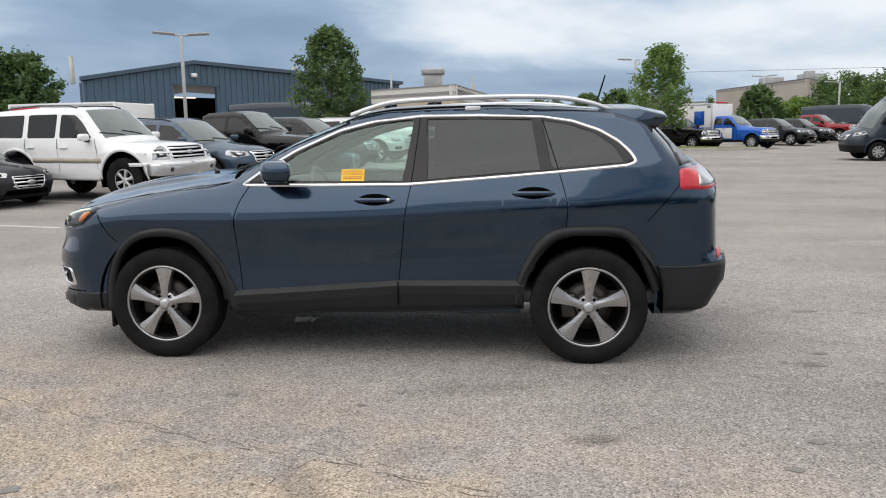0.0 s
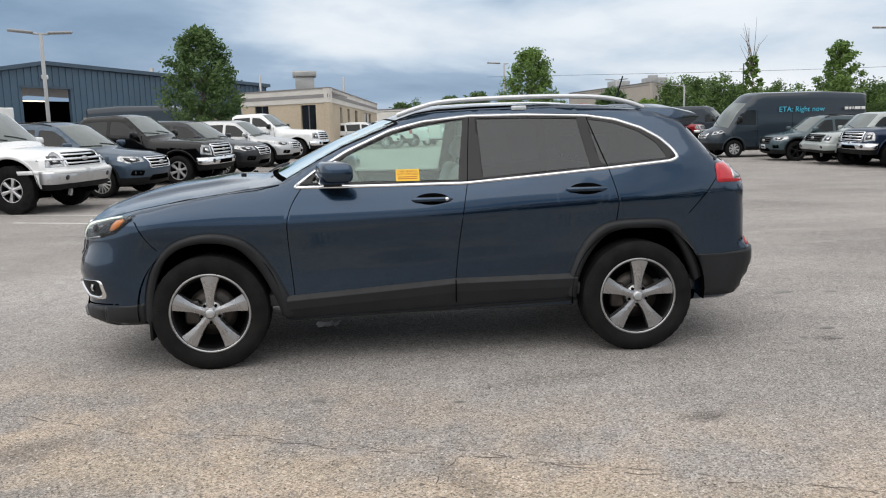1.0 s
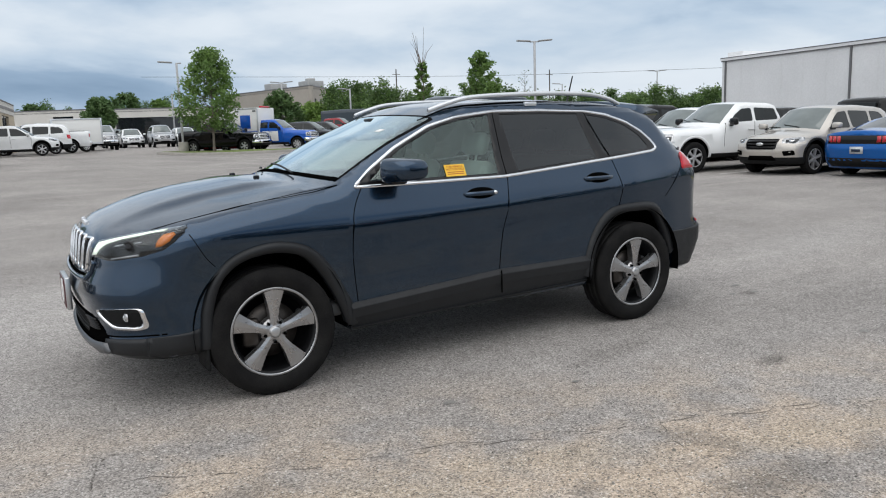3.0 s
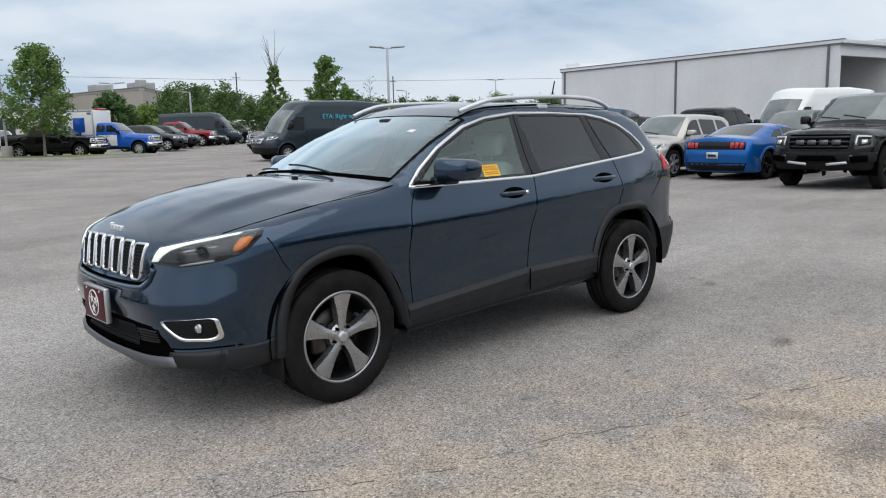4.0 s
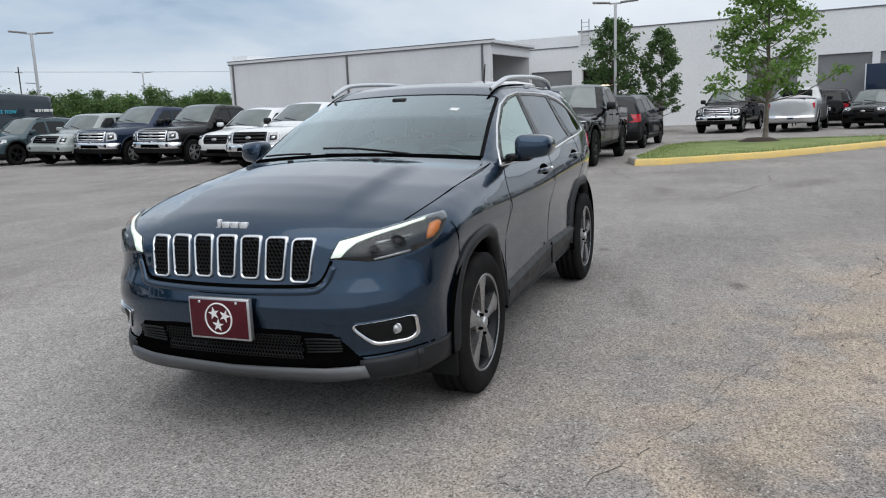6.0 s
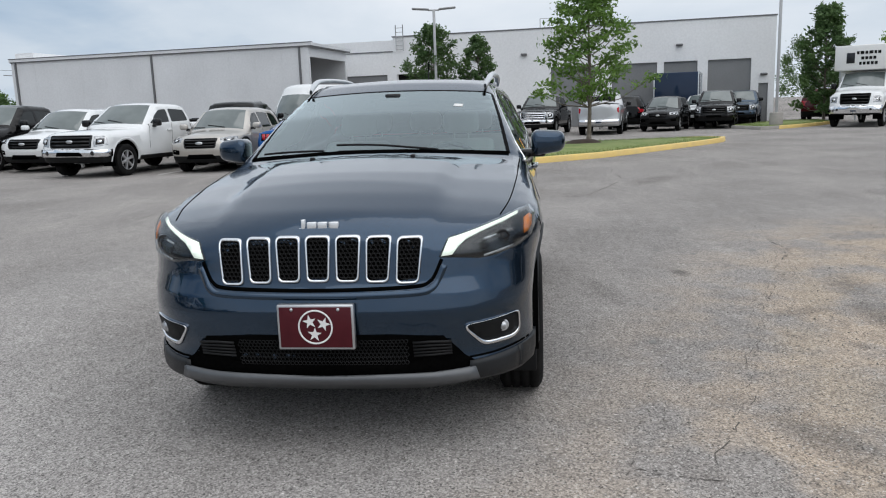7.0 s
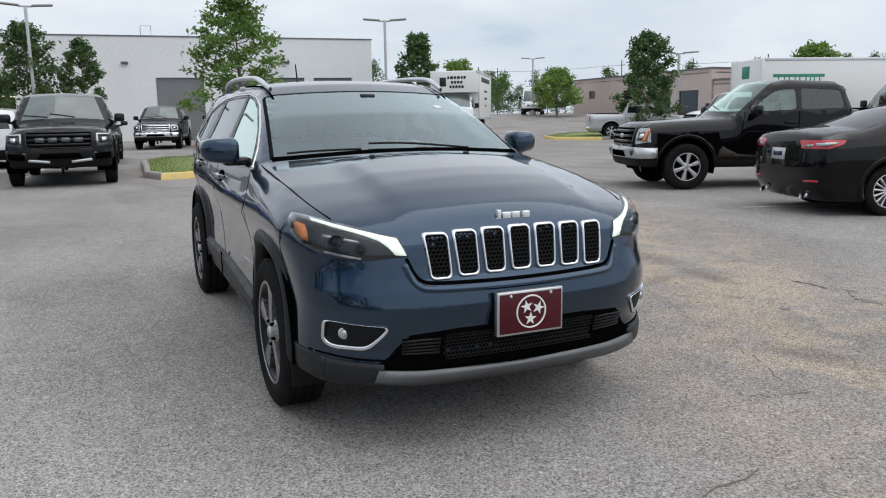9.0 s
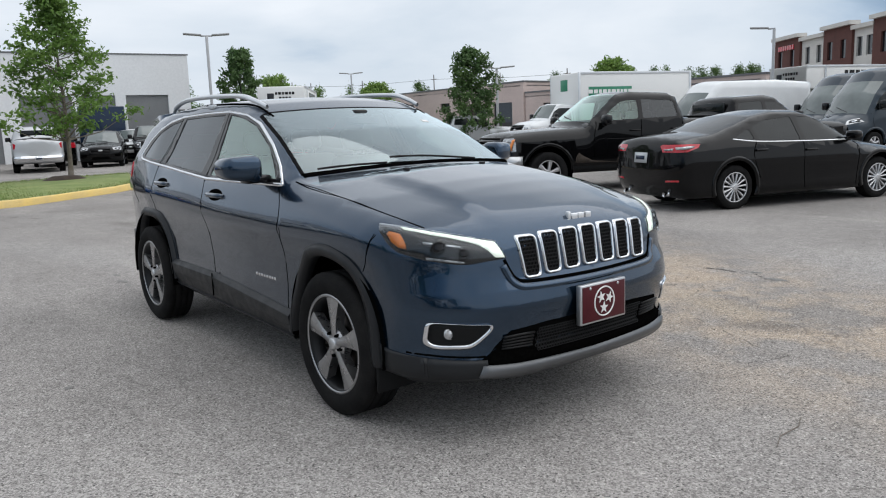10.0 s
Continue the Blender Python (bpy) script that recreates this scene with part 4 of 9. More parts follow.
def onwall(p0, p1, u, off=0.0):
    v = Vector((p1[0] - p0[0], p1[1] - p0[1])).normalized()
    return Vector((p0[0] + v.x * u - v.y * off, p0[1] + v.y * u + v.x * off))


def wallbox(p0, p1, u0, u1, z0, z1, o0, o1, bevel=0.0):
    """A block along a wall, between two distances from its face."""
    a, b, c, d = onwall(p0, p1, u0, o0), onwall(p0, p1, u1, o0), onwall(p0, p1, u1, o1), onwall(p0, p1, u0, o1)
    bm = add_prism(bmesh.new(), [tuple(a), tuple(b), tuple(c), tuple(d)], z0, z1)
    bmesh.ops.recalc_face_normals(bm, faces=bm.faces[:])
    if bevel:
        bmesh.ops.bevel(bm, geom=bm.edges[:], offset=bevel, segments=1, affect="EDGES")
    return bm


def roller_door(house, p0, p1, u0, u1, z0, z1, off):
    d = part("roller_door", wallbox(p0, p1, u0, u1, z0, z1, off, off + 0.05), M_SHUTTER, house, "grey slatted roller door", smooth=False)
    n = int((z1 - z0) / 0.45)
    for k in range(n):
        z = z0 + (z1 - z0) * (k + 0.5) / n
        part("slat", wallbox(p0, p1, u0, u1, z - 0.19, z + 0.19, off - 0.012, off), M_SHUTTER, d, smooth=False)


# white service building with roller doors, to the east
def service_building():
    W0, W1 = (41.8, -15.9), (49.5, 17.5)
    h = empty("service_building")
    tagged(h, "long white-rendered service building with grey roller doors", "building")
    L = (Vector(W1) - Vector(W0)).length
    doors = [(3.0, 5.5), (6.1, 8.1), (8.5, 11.25), (12.3, 15.1), (22.9, 25.4), (26.1, 29.0)]
    holes = [(a, b, -0.2, 3.8) for a, b in doors] + [(2.0, 2.55, -0.2, 2.3)]
    part("wall", pieces(onwall(W0, W1, 1.65), onwall(W0, W1, 25.6), -0.2, 6.22, [(a - 1.65, b - 1.65, c, d) for a, b, c, d in holes if a < 25.5], 0.35, -1), M_WHITEWALL, h, smooth=False)
    part("wall", pieces(onwall(W0, W1, 25.6, -0.03), onwall(W0, W1, L, -0.03), -0.2, 5.28, [(a - 25.6, b - 25.6, c, d) for a, b, c, d in holes if a > 25.6], 0.35, -1), M_WHITEWALL, h, smooth=False)
    part("upper_wall", wallbox(W0, W1, 25.4, L, 5.2, 6.22, -2.4, -2.0), M_WHITEWALL, h, smooth=False)
    part("side_wall", wallbox(W0, W1, 1.65, 1.95, -0.2, 6.22, -26, -0.352), M_WHITEWALL, h, smooth=False)
    part("roof", wallbox(W0, W1, 1.95, L, 5.9, 6.1, -26, -2.4), M_FLASH, h, smooth=False)
    part("low_roof", wallbox(W0, W1, 25.6, L, 5.0, 5.2, -2.0, -0.38), M_FLASH, h, smooth=False)
    part("coping", wallbox(W0, W1, 1.60, 25.66, 6.22, 6.29, -0.42, 0.05), M_FLASH, h, smooth=False)
    part("coping", wallbox(W0, W1, 25.66, L, 5.28, 5.34, -0.45, 0.03), M_FLASH, h, smooth=False)
    # backing wall coloured almost black for the shade behind the doors
    part("inner_wall", wallbox(W0, W1, 2.0, L, -0.2, 5.0, -6.0, -5.8), M_INSHADE, h, smooth=False)
    for a, b in doors[:4]:
        roller_door(h, W0, W1, a, b, 0.0, 3.8, -0.20)
    roller_door(h, W0, W1, 26.1, 29.0, 2.1, 3.8, -0.20)
    for z, a, b in ((2.75, 23.2, 25.2), (2.35, 26.5, 28.8)):
        part("tube_light", wallbox(W0, W1, a, b, z, z + 0.08, -3.1, -3.0), M_TUBE, h, "lit workshop tube light", smooth=False)
    part("service_door", wallbox(W0, W1, 2.01, 2.54, 0.0, 2.28, -0.15, -0.10), M_SHUTTER, h, "grey steel door", smooth=False)
    for u, z in ((2.28, 2.75), (7.2, 4.7), (16.8, 4.6), (24.6, 4.45), (20.0, 4.45)):
        part("wall_lamp", wallbox(W0, W1, u - 0.2, u + 0.2, z, z + 0.14, 0.0, 0.22, 0.03), M_FLASH, h)
    lad = bmesh.new()
    for du in (-0.25, 0.25):
        q = onwall(W0, W1, 25.1 + du, 0.12)
        add_tube(lad, [(q.x, q.y, 5.3), (q.x, q.y, 7.0)], 0.03, 6)
    for k in range(6):
        a, b = onwall(W0, W1, 24.85, 0.12), onwall(W0, W1, 25.35, 0.12)
        add_tube(lad, [(a.x, a.y, 5.4 + 0.28 * k), (b.x, b.y, 5.4 + 0.28 * k)], 0.02, 6)
    part("roof_ladder", lad, M_POLE, h)
    hat = bmesh.new()
    a, b = onwall(W0, W1, 15.2, -0.5), onwall(W0, W1, 15.8, -0.5)
    add_tube(hat, [(a.x, a.y, 6.0), (a.x, a.y, 6.9), (b.x, b.y, 6.9), (b.x, b.y, 6.0)], 0.03, 6)
    part("roof_rail_hoop", hat, M_POLE, h)


def hangar():
    H0, H1 = (39.9, 13.4), (44.62, 33.3)
    h = empty("storage_shed")
    tagged(h, "pale grey panelled storage shed with an open end", "building")
    L = (Vector(H1) - Vector(H0)).length
    part("wall", pieces(H0, H1, -0.2, 5.2, [], 0.2, -1), M_HANGAR, h, smooth=False)
    for u in (0.55, 10.25, L - 0.35):
        part("downpipe", wallbox(H0, H1, u - 0.055, u + 0.055, 0.3, 5.2, 0.0, 0.09), M_FLASH, h, smooth=False)
    for k in range(1, 12):
        if abs(k * 1.7 - 10.25) > 0.5:
            part("panel_joint", wallbox(H0, H1, k * 1.7 - 0.012, k * 1.7 + 0.012, 0.3, 5.2, 0.0, 0.010), M_HANGAR, h, smooth=False)
    part("roof", wallbox(H0, H1, -0.25, L + 0.06, 5.26, 5.42, -6.3, 0.12), M_HANGAR, h, smooth=False)
    part("roof_edge", wallbox(H0, H1, -0.22, L + 0.03, 5.203, 5.257, -6.27, 0.09), M_FLASH, h, smooth=False)
    part("gutter", wallbox(H0, H1, -0.25, L + 0.06, 5.424, 5.47, -0.1, 0.14), M_FLASH, h, smooth=False)
    part("far_wall", wallbox(H0, H1, 0.0, L, -0.2, 5.2, -6.0, -5.8), M_HANGAR, h, smooth=False)
    part("back_wall", wallbox(H0, H1, L - 0.2, L, -0.2, 5.2, -5.8, -0.2), M_HANGAR, h, smooth=False)
    part("lintel", wallbox(H0, H1, 0.0, 0.22, 4.65, 5.2, -5.8, -0.2), M_HANGAR, h, smooth=False)
    part("inner_partition", wallbox(H0, H1, 7.0, 7.15, -0.2, 5.0, -5.8, -0.2), M_HANGAR, h, smooth=False)
    part("end_parapet", wallbox(H0, H1, L - 1.2, L + 0.15, 5.424, 5.85, -6.0, -0.6), M_WHITEWALL, h, smooth=False)


def blue_shed():
    B0, B1 = (-19.85, 43.7), (-3.35, 61.9)
    h = empty("metal_shed")
    tagged(h, "blue ribbed metal workshop with a low gable roof", "building")
    L = (Vector(B1) - Vector(B0)).length
    zt = curve([(0, 4.55), (6.74, 5.85), (L, 5.30)])
    door = (5.41, 8.36, 4.55)
    bm = bmesh.new()
    us = sorted({0.0, door[0], 6.74, door[1], 12.0, 18.0, L})
    for a, b in zip(us, us[1:]):
        lo = door[2] if door[0] <= a < door[1] else 0.0
        q = [onwall(B0, B1, a), onwall(B0, B1, b), onwall(B0, B1, b, 0.25), onwall(B0, B1, a, 0.25)]
        zz = [float(zt(a)), float(zt(b)), float(zt(b)), float(zt(a))]
        vl = [bm.verts.new((p.x, p.y, lo)) for p in q]
        vh = [bm.verts.new((p.x, p.y, z)) for p, z in zip(q, zz)]
        bm.faces.new(vh)
        bm.faces.new(vl[::-1])
        for k in range(4):
            j = (k + 1) % 4
            bm.faces.new((vl[k], vl[j], vh[j], vh[k]))
    bmesh.ops.recalc_face_normals(bm, faces=bm.faces[:])
    part("wall", bm, M_BLUESHED, h, smooth=False)
    u = 0.2
    while u < L:
        if not door[0] - 0.1 < u < door[1] + 0.1:
            part("rib", wallbox(B0, B1, u - 0.035, u + 0.035, 0.0, float(zt(u)), -0.05, 0.0), M_BLUESHED, h, smooth=False)
        else:
            part("rib", wallbox(B0, B1, u - 0.035, u + 0.035, door[2], float(zt(u)), -0.05, 0.0), M_BLUESHED, h, smooth=False)
        u += 0.42
    for a, b in ((0.0, 6.74), (6.74, L)):
        rf = bmesh.new()
        qa, qb = onwall(B0, B1, a - (0.3 if a == 0 else 0), -0.25), onwall(B0, B1, b + (0.3 if b == L else 0), -0.25)
        ra, rb = onwall(B0, B1, a + 15.5 - (0.3 if a == 0 else 0), 28), onwall(B0, B1, b + 15.5 + (0.3 if b == L else 0), 28)
        za, zb = float(zt(a)) + 0.02, float(zt(b)) + 0.02
        lo = [rf.verts.new((p.x, p.y, z)) for p, z in ((qa, za), (qb, zb), (rb, zb), (ra, za))]
        hi = [rf.verts.new((v.co.x, v.co.y, v.co.z + 0.22)) for v in lo]
        rf.faces.new(hi)
        rf.faces.new(lo[::-1])
        for k in range(4):
            j = (k + 1) % 4
            rf.faces.new((lo[k], lo[j], hi[j], hi[k]))
        bmesh.ops.recalc_face_normals(rf, faces=rf.faces[:])
        part("roof", rf, M_BLUEROOF, h, smooth=False)
    for u0, u1, top in ((0.1, 15.4, 4.5), (L - 0.3, L + 15.0, 5.25)):
        q0, q1 = onwall(B0, B1, u0, 0.26), onwall(B0, B1, u1, 27.8)
        part("side_wall", wallbox(tuple(q0), tuple(q1), 0.0, (q1 - q0).length, 0.0, top, 0.0, 0.2), M_BLUESHED, h, smooth=False)
    # almost black backing wall: the shed's inner shade as colour
    part("inner_wall", wallbox(B0, B1, 7.2, L + 5.5, 0.0, 4.5, 12, 12.2), M_INSHADE, h, smooth=False)
    for k, off in enumerate((3.0, 6.0, 9.0)):
        part("tube_light", wallbox(B0, B1, 5.2, 8.6, 3.95 - 0.02 * k, 4.02 - 0.02 * k, off, off + 0.08), M_TUBE, h, "lit workshop tube light", smooth=False)
    part("door_trim", wallbox(B0, B1, door[0] - 0.12, door[1] + 0.12, door[2], door[2] + 0.14, -0.08, -0.05), M_BLUEROOF, h, smooth=False)
    part("wall_lamp", wallbox(B0, B1, 6.55, 6.9, 5.05, 5.3, -0.3, -0.05, 0.04), M_WHITE_FLAT, h)
    part("plinth", wallbox(B0, B1, 9.0, L, 0.0, 2.9, -0.12, -0.052), M_CREAM, h, "cream masonry plinth", smooth=False)
    for u, o in ((3.2, 9.0), (19.0, 6.0)):
        p = onwall(B0, B1, u, o)
        part("roof_vent", lathe([(0.0, 6.8), (0.16, 6.8), (0.16, 5.0)], 12, Matrix.Translation((p.x, p.y, 0)), "z"), M_HVAC, h)


def office():
    C0, C1, D1 = (-4.6, 52.0), (0.8, 47.0), (6.2, 72.0)
    h = empty("office_building")
    tagged(h, "single-storey cream office building with a grey band and dark windows", "building")
    LA, LB = (Vector(C1) - Vector(C0)).length, (Vector(D1) - Vector(C1)).length
    wa = [(1.2, 2.4, 2.3, 3.4), (5.1, 6.3, 0.9, 3.35)]
    wb = [(0.25, 0.95, 0.9, 3.3), (4.0, 5.0, 0.9, 3.3), (7.3, 8.4, 0.9, 3.3), (11.0, 12.4, 0.9, 3.3), (16.0, 21.0, 0.5, 3.3)]
    part("wall", pieces(C0, C1, 0.3, 3.45, wa, 0.3, 1), M_CREAM, h, smooth=False)
    part("wall", pieces(C1, D1, 0.3, 3.45, wb, 0.3, 1), M_CREAM, h, smooth=False)
    for p, q, L, ws in ((C0, C1, LA, wa), (C1, D1, LB, wb)):
        part("fascia", wallbox(p, q, -0.02 if p == C1 else 0.0, L, 3.452, 4.28, -0.05, 0.3), M_OFFWHITE, h, smooth=False)
        part("grey_band", wallbox(p, q, 0.0, L, 3.75, 3.95, -0.07, -0.052), M_GREYBAND, h, smooth=False)
        part("coping", wallbox(p, q, 0.0, L, 4.282, 4.34, -0.1, 0.3), M_GREYBAND, h, smooth=False)
        for a, b, c, d in ws:
            wn_ = part("window", wallbox(p, q, a, b, c, d, 0.10, 0.14), M_OFFICEGLASS, h, "dark office window", smooth=False)
            part("window_frame", wallbox(p, q, (a + b) / 2 - 0.03, (a + b) / 2 + 0.03, c, d, 0.06, 0.10), M_FLASH, wn_, smooth=False)
    part("roof", add_prism(bmesh.new(), [tuple(onwall(C0, C1, 0, 0.3)), tuple(onwall(C0, C1, LA, 0.35)), tuple(onwall(C1, D1, LB, 0.3)), (-2.0, 74.0)], 4.0, 4.1), M_GREYBAND, h, smooth=False)
    unit = part("roof_unit", box((-1.1, 51.0, 4.1), (0.1, 52.2, 5.25), 0.05), M_HVAC, h)
    part("roof_unit_cap", box((-1.25, 50.85, 5.25), (0.25, 52.35, 5.6), 0.05), M_HVAC, unit)
    for x, y, z in ((-3.4, 54.0, 5.6), (2.2, 55.0, 5.5), (2.6, 62.0, 5.2)):
        part("roof_pipe", lathe([(0.0, z), (0.07, z), (0.07, 4.0)], 8, Matrix.Translation((x, y, 0)), "z"), M_HVAC, h)


def plain_building(name, label, corners, z0, z1, wall_m, windows=(), cap=M_FLASH):
    """A flat-roofed building over a polygon; windows: (wall index, u0, u1, z0, z1)."""
    h = empty(name)
    tagged(h, label, "building")
    n = len(corners)
    area = sum(corners[k][0] * corners[(k + 1) % n][1] - corners[(k + 1) % n][0] * corners[k][1] for k in range(n))
    out = 1 if area > 0 else -1
    for k in range(n):
        p, q = corners[k], corners[(k + 1) % n]
        ws = [w[1:] for w in windows if w[0] == k]
        part("wall", pieces(p, q, z0, z1, ws, 0.3, out), wall_m, h, smooth=False)
        for a, b, c, d in ws:
            part("window", wallbox(p, q, a, b, c, d, 0.12 * out, 0.16 * out), M_OFFICEGLASS, h, "dark window", smooth=False)
        L = (Vector(q) - Vector(p)).length
        part("coping", wallbox(p, q, 0, L, z1 + 0.003, z1 + 0.12, -0.06 * out, 0.3 * out), cap, h, smooth=False)
    part("roof", add_prism(bmesh.new(), corners if out > 0 else corners[::-1], z1 - 0.3, z1 - 0.2), M_GREYBAND, h, smooth=False)
    return h


service_building()
hangar()
blue_shed()
office()
tan = plain_building("warehouse", "tan flat-roofed warehouse with roof machinery", [(40.0, 114.0), (42.0, 90.0), (49.5, 98.5), (62.0, 120.0)], 0.4, 7.1, M_TAN, [(1, 1.5, 2.6, 4.3, 5.6), (1, 4.0, 5.4, 4.3, 5.6), (1, 7.0, 8.4, 4.3, 5.6), (0, 8.0, 9.5, 0.6, 3.5)])
for x, y, w in ((43.0, 104.0, 2.4), (45.5, 98.0, 2.6), (43.5, 93.5, 1.0)):
    part("roof_unit", box((x, y, 6.8), (x + w, y + w, 8.3), 0.08), M_HVAC, tan)
plain_building("warehouse", "long low off-white warehouse far off", [(9.5, 108.0), (18.0, 101.5), (18.6, 103.5), (33.0, 98.0), (40.0, 125.0), (10.0, 128.0)], 0.4, 4.9, M_OFFWHITE, [(0, 6.5, 9.0, 3.2, 4.2), (2, 3.0, 13.0, 0.5, 3.9)])
pink = plain_building("shop_building", "low pinkish-grey shop with a brown brick base and dark bays", [(54.5, -41.5), (34.0, -37.2), (33.0, -52.0), (52.0, -56.0)], -0.2, 4.35, M_PINK, [(0, 3.0, 4.2, 2.6, 3.3), (0, 9.0, 10.5, 2.4, 3.2), (0, 13.2, 16.0, 0.0, 2.9), (0, 17.0, 19.5, 0.0, 2.9)])
part("brick_base", wallbox((54.5, -41.5), (34.0, -37.2), 0.0, 12.8, -0.2, 2.1, 0.004, 0.12), M_BRICK, pink, "dark brick base", smooth=False)
low = plain_building("shop_building", "long low pinkish shop beyond the lane", [(33.9, -37.3), (14.0, -34.0), (13.5, -48.0), (32.9, -52.0)], -0.2, 3.5, M_PINK, [(0, 2.0, 5.0, 0.0, 2.7), (0, 7.0, 10.0, 0.0, 2.7)])


def brick_block():
    P0, P1 = (30.4, -74.0), (2.0, -47.5)
    h = empty("brick_building")
    tagged(h, "three-storey building of dark brick and cream bays with stepped parapets", "building")
    L = (Vector(P1) - Vector(P0)).length
    n, u = 0, 0.0
    widths = [5.5, 4.6, 4.8, 3.2, 6.5, 4.0, 5.2, 5.0]
    for k, w in enumerate(widths):
        b = min(u + w, L)
        m = M_BRICK if k % 2 == 0 else M_OFFWHITE
        top = 8.6 if k % 2 == 0 else 8.15
        proud = -0.25 if k % 2 == 0 else 0.0
        ws = []
        for z in (0.6, 3.3, 5.9):
            ws += [(w * 0.25 - 0.45, w * 0.25 + 0.45, z, z + 1.6), (w * 0.72 - 0.45, w * 0.72 + 0.45, z, z + 1.6)]
        a2, b2 = onwall(P0, P1, u, proud), onwall(P0, P1, b, proud)
        part("bay", pieces(a2, b2, -0.2, top, ws, 0.4, 1), m, h, "dark red brick bay" if k % 2 == 0 else "cream rendered bay", smooth=False)
        for q in ws:
            part("window", wallbox(P0, P1, u + q[0], u + q[1], q[2], q[3], proud + 0.16, proud + 0.2), M_OFFICEGLASS, h, smooth=False)
        part("cornice", wallbox(P0, P1, u - 0.1, b + 0.1, top + 0.003, top + 0.35, proud - 0.35, 0.4), M_OFFWHITE, h, smooth=False)
        u = b
    sign = bmesh.new()
    for k in range(7):
        a, b = onwall(P0, P1, 1.0 + k * 0.5, -0.26), onwall(P0, P1, 1.35 + k * 0.5, -0.26)
        c, d = onwall(P0, P1, 1.35 + k * 0.5, -0.34), onwall(P0, P1, 1.0 + k * 0.5, -0.34)
        add_prism(sign, [tuple(a), tuple(b), tuple(c), tuple(d)], 7.55, 8.0)
    part("sign_bars", sign, M_RED_LENS, h, "red sign bars", smooth=False)
    part("roof", wallbox(P0, P1, 0, L, 7.5, 7.7, 0.45, 14), M_GREYBAND, h, smooth=False)
    part("side_wall", wallbox(P0, P1, 0, 0.3, -0.2, 8.15, 0.42, 14), M_BRICK, h, smooth=False)


brick_block()


# ---- wheels ----
WHEEL_MESHES = {}


def wheel_parts(style, radius, width, rim):
    """The meshes of a wheel that faces +y: spokes, barrel, tyre, brake disc, cap."""
    key = (style, radius, width, rim)
    if key in WHEEL_MESHES:
        return WHEEL_MESHES[key]
    hero = style == "five_twist"
    seg = 120 if hero else 36
    h, out = width / 2, []
    side = [(rim - 0.004, -h * 0.80), (rim + 0.012, -h * 0.93), (rim + (radius - rim) * 0.5, -h), (radius - 0.030, -h * 0.94), (radius - 0.010, -h * 0.83)]
    tread = []
    for a in (-0.62, -0.22, 0.22, 0.62):
        tread += [(radius, h * (a - 0.16)), (radius, h * (a + 0.13)), (radius - 0.008, h * (a + 0.145)), (radius - 0.008, h * (a + 0.22))]
    tread = tread[:-2]
    ends = side + tread + [(r, -y) for r, y in side[::-1]]
    n = len(ends)
    lug = 0.022 if style in ("mud", "mud_black") else 0.0025 if hero else 0.005

    def wob(k, j):
        return -lug if (3 <= j <= 5 or n - 6 <= j <= n - 4) and k % 3 == 0 else 0.0

    out.append(("tyre", lathe(ends, seg, None, "y", wob), M_TYRE))
    barrel = [(rim - 0.004, h * 0.80), (rim - 0.012, h * 0.84), (rim - 0.024, h * 0.70), (rim - 0.04, h * 0.2), (rim - 0.045, -h * 0.5), (0.0, -h * 0.52)]
    out.append(("barrel", lathe(barrel, seg), M_RIMDARK))
    lip = [(rim + 0.003, h * 0.80), (rim + 0.002, h * 0.87), (rim - 0.010, h * 0.88), (rim - 0.015, h * 0.78)]
    face = M_RIM if hero else M_RIMBRIGHT
    bm = lathe(lip, seg)
    count = {"five_twist": 5, "six": 6, "multi": 15, "black_five": 5, "steel": 8, "mud": 6, "mud_black": 6}[style]
    yo = h * 0.80

    def blade(bm, a, prof, y_in, y_out, back):
        rows = []
        for r, w, sw in prof:
            t = (r - prof[0][0]) / (prof[-1][0] - prof[0][0])
            yy = y_in + (y_out - y_in) * t
            row = []
            for s, dy in ((-1, -back), (-1, 0.0), (-0.25, 0.006), (0.25, 0.006), (1, 0.0), (1, -back)):
                q = sw + s * w
                row.append(bm.verts.new((r * math.cos(a) - q * math.sin(a), yy + dy, r * math.sin(a) + q * math.cos(a))))
            rows.append(row)
        for p, q in zip(rows, rows[1:]):
            for k in range(5):
                bm.faces.new((p[k], q[k], q[k + 1], p[k + 1]))

    spokes = bmesh.new()
    for k in range(count):
        a = 2 * math.pi * k / count + math.pi / 2 + (0.0 if hero else 0.2)
        if hero:
            prof = [(0.035, 0.026, 0.0), (0.075, 0.023, 0.001), (0.12, 0.028, 0.003), (0.17, 0.040, 0.006), (0.215, 0.053, 0.009), (rim - 0.008, 0.064, 0.012)]
        elif style == "multi":
            prof = [(0.05, 0.008, 0), (0.12, 0.010, 0), (rim - 0.008, 0.017, 0.0)]
        else:
            prof = [(0.04, 0.022, 0), (0.10, 0.024, 0), (rim - 0.008, 0.042, 0.0)]
        blade(spokes, a, prof, yo - 0.004, yo - 0.004, 0.05)
    hub = [(0.0, yo + 0.006), (0.03, yo + 0.006), (0.034, yo + 0.002), (0.062, yo - 0.006), (0.075, yo - 0.02), (0.08, yo - 0.06)]
    add_lathe(spokes, hub, 28)
    bmesh.ops.recalc_face_normals(spokes, faces=spokes.faces[:])
    out.append(("spokes", spokes, M_TRIM if style in ("black_five", "mud_black") else face))
    out.append(("rim_lip", bm, M_TRIM if style in ("black_five", "mud_black") else face))
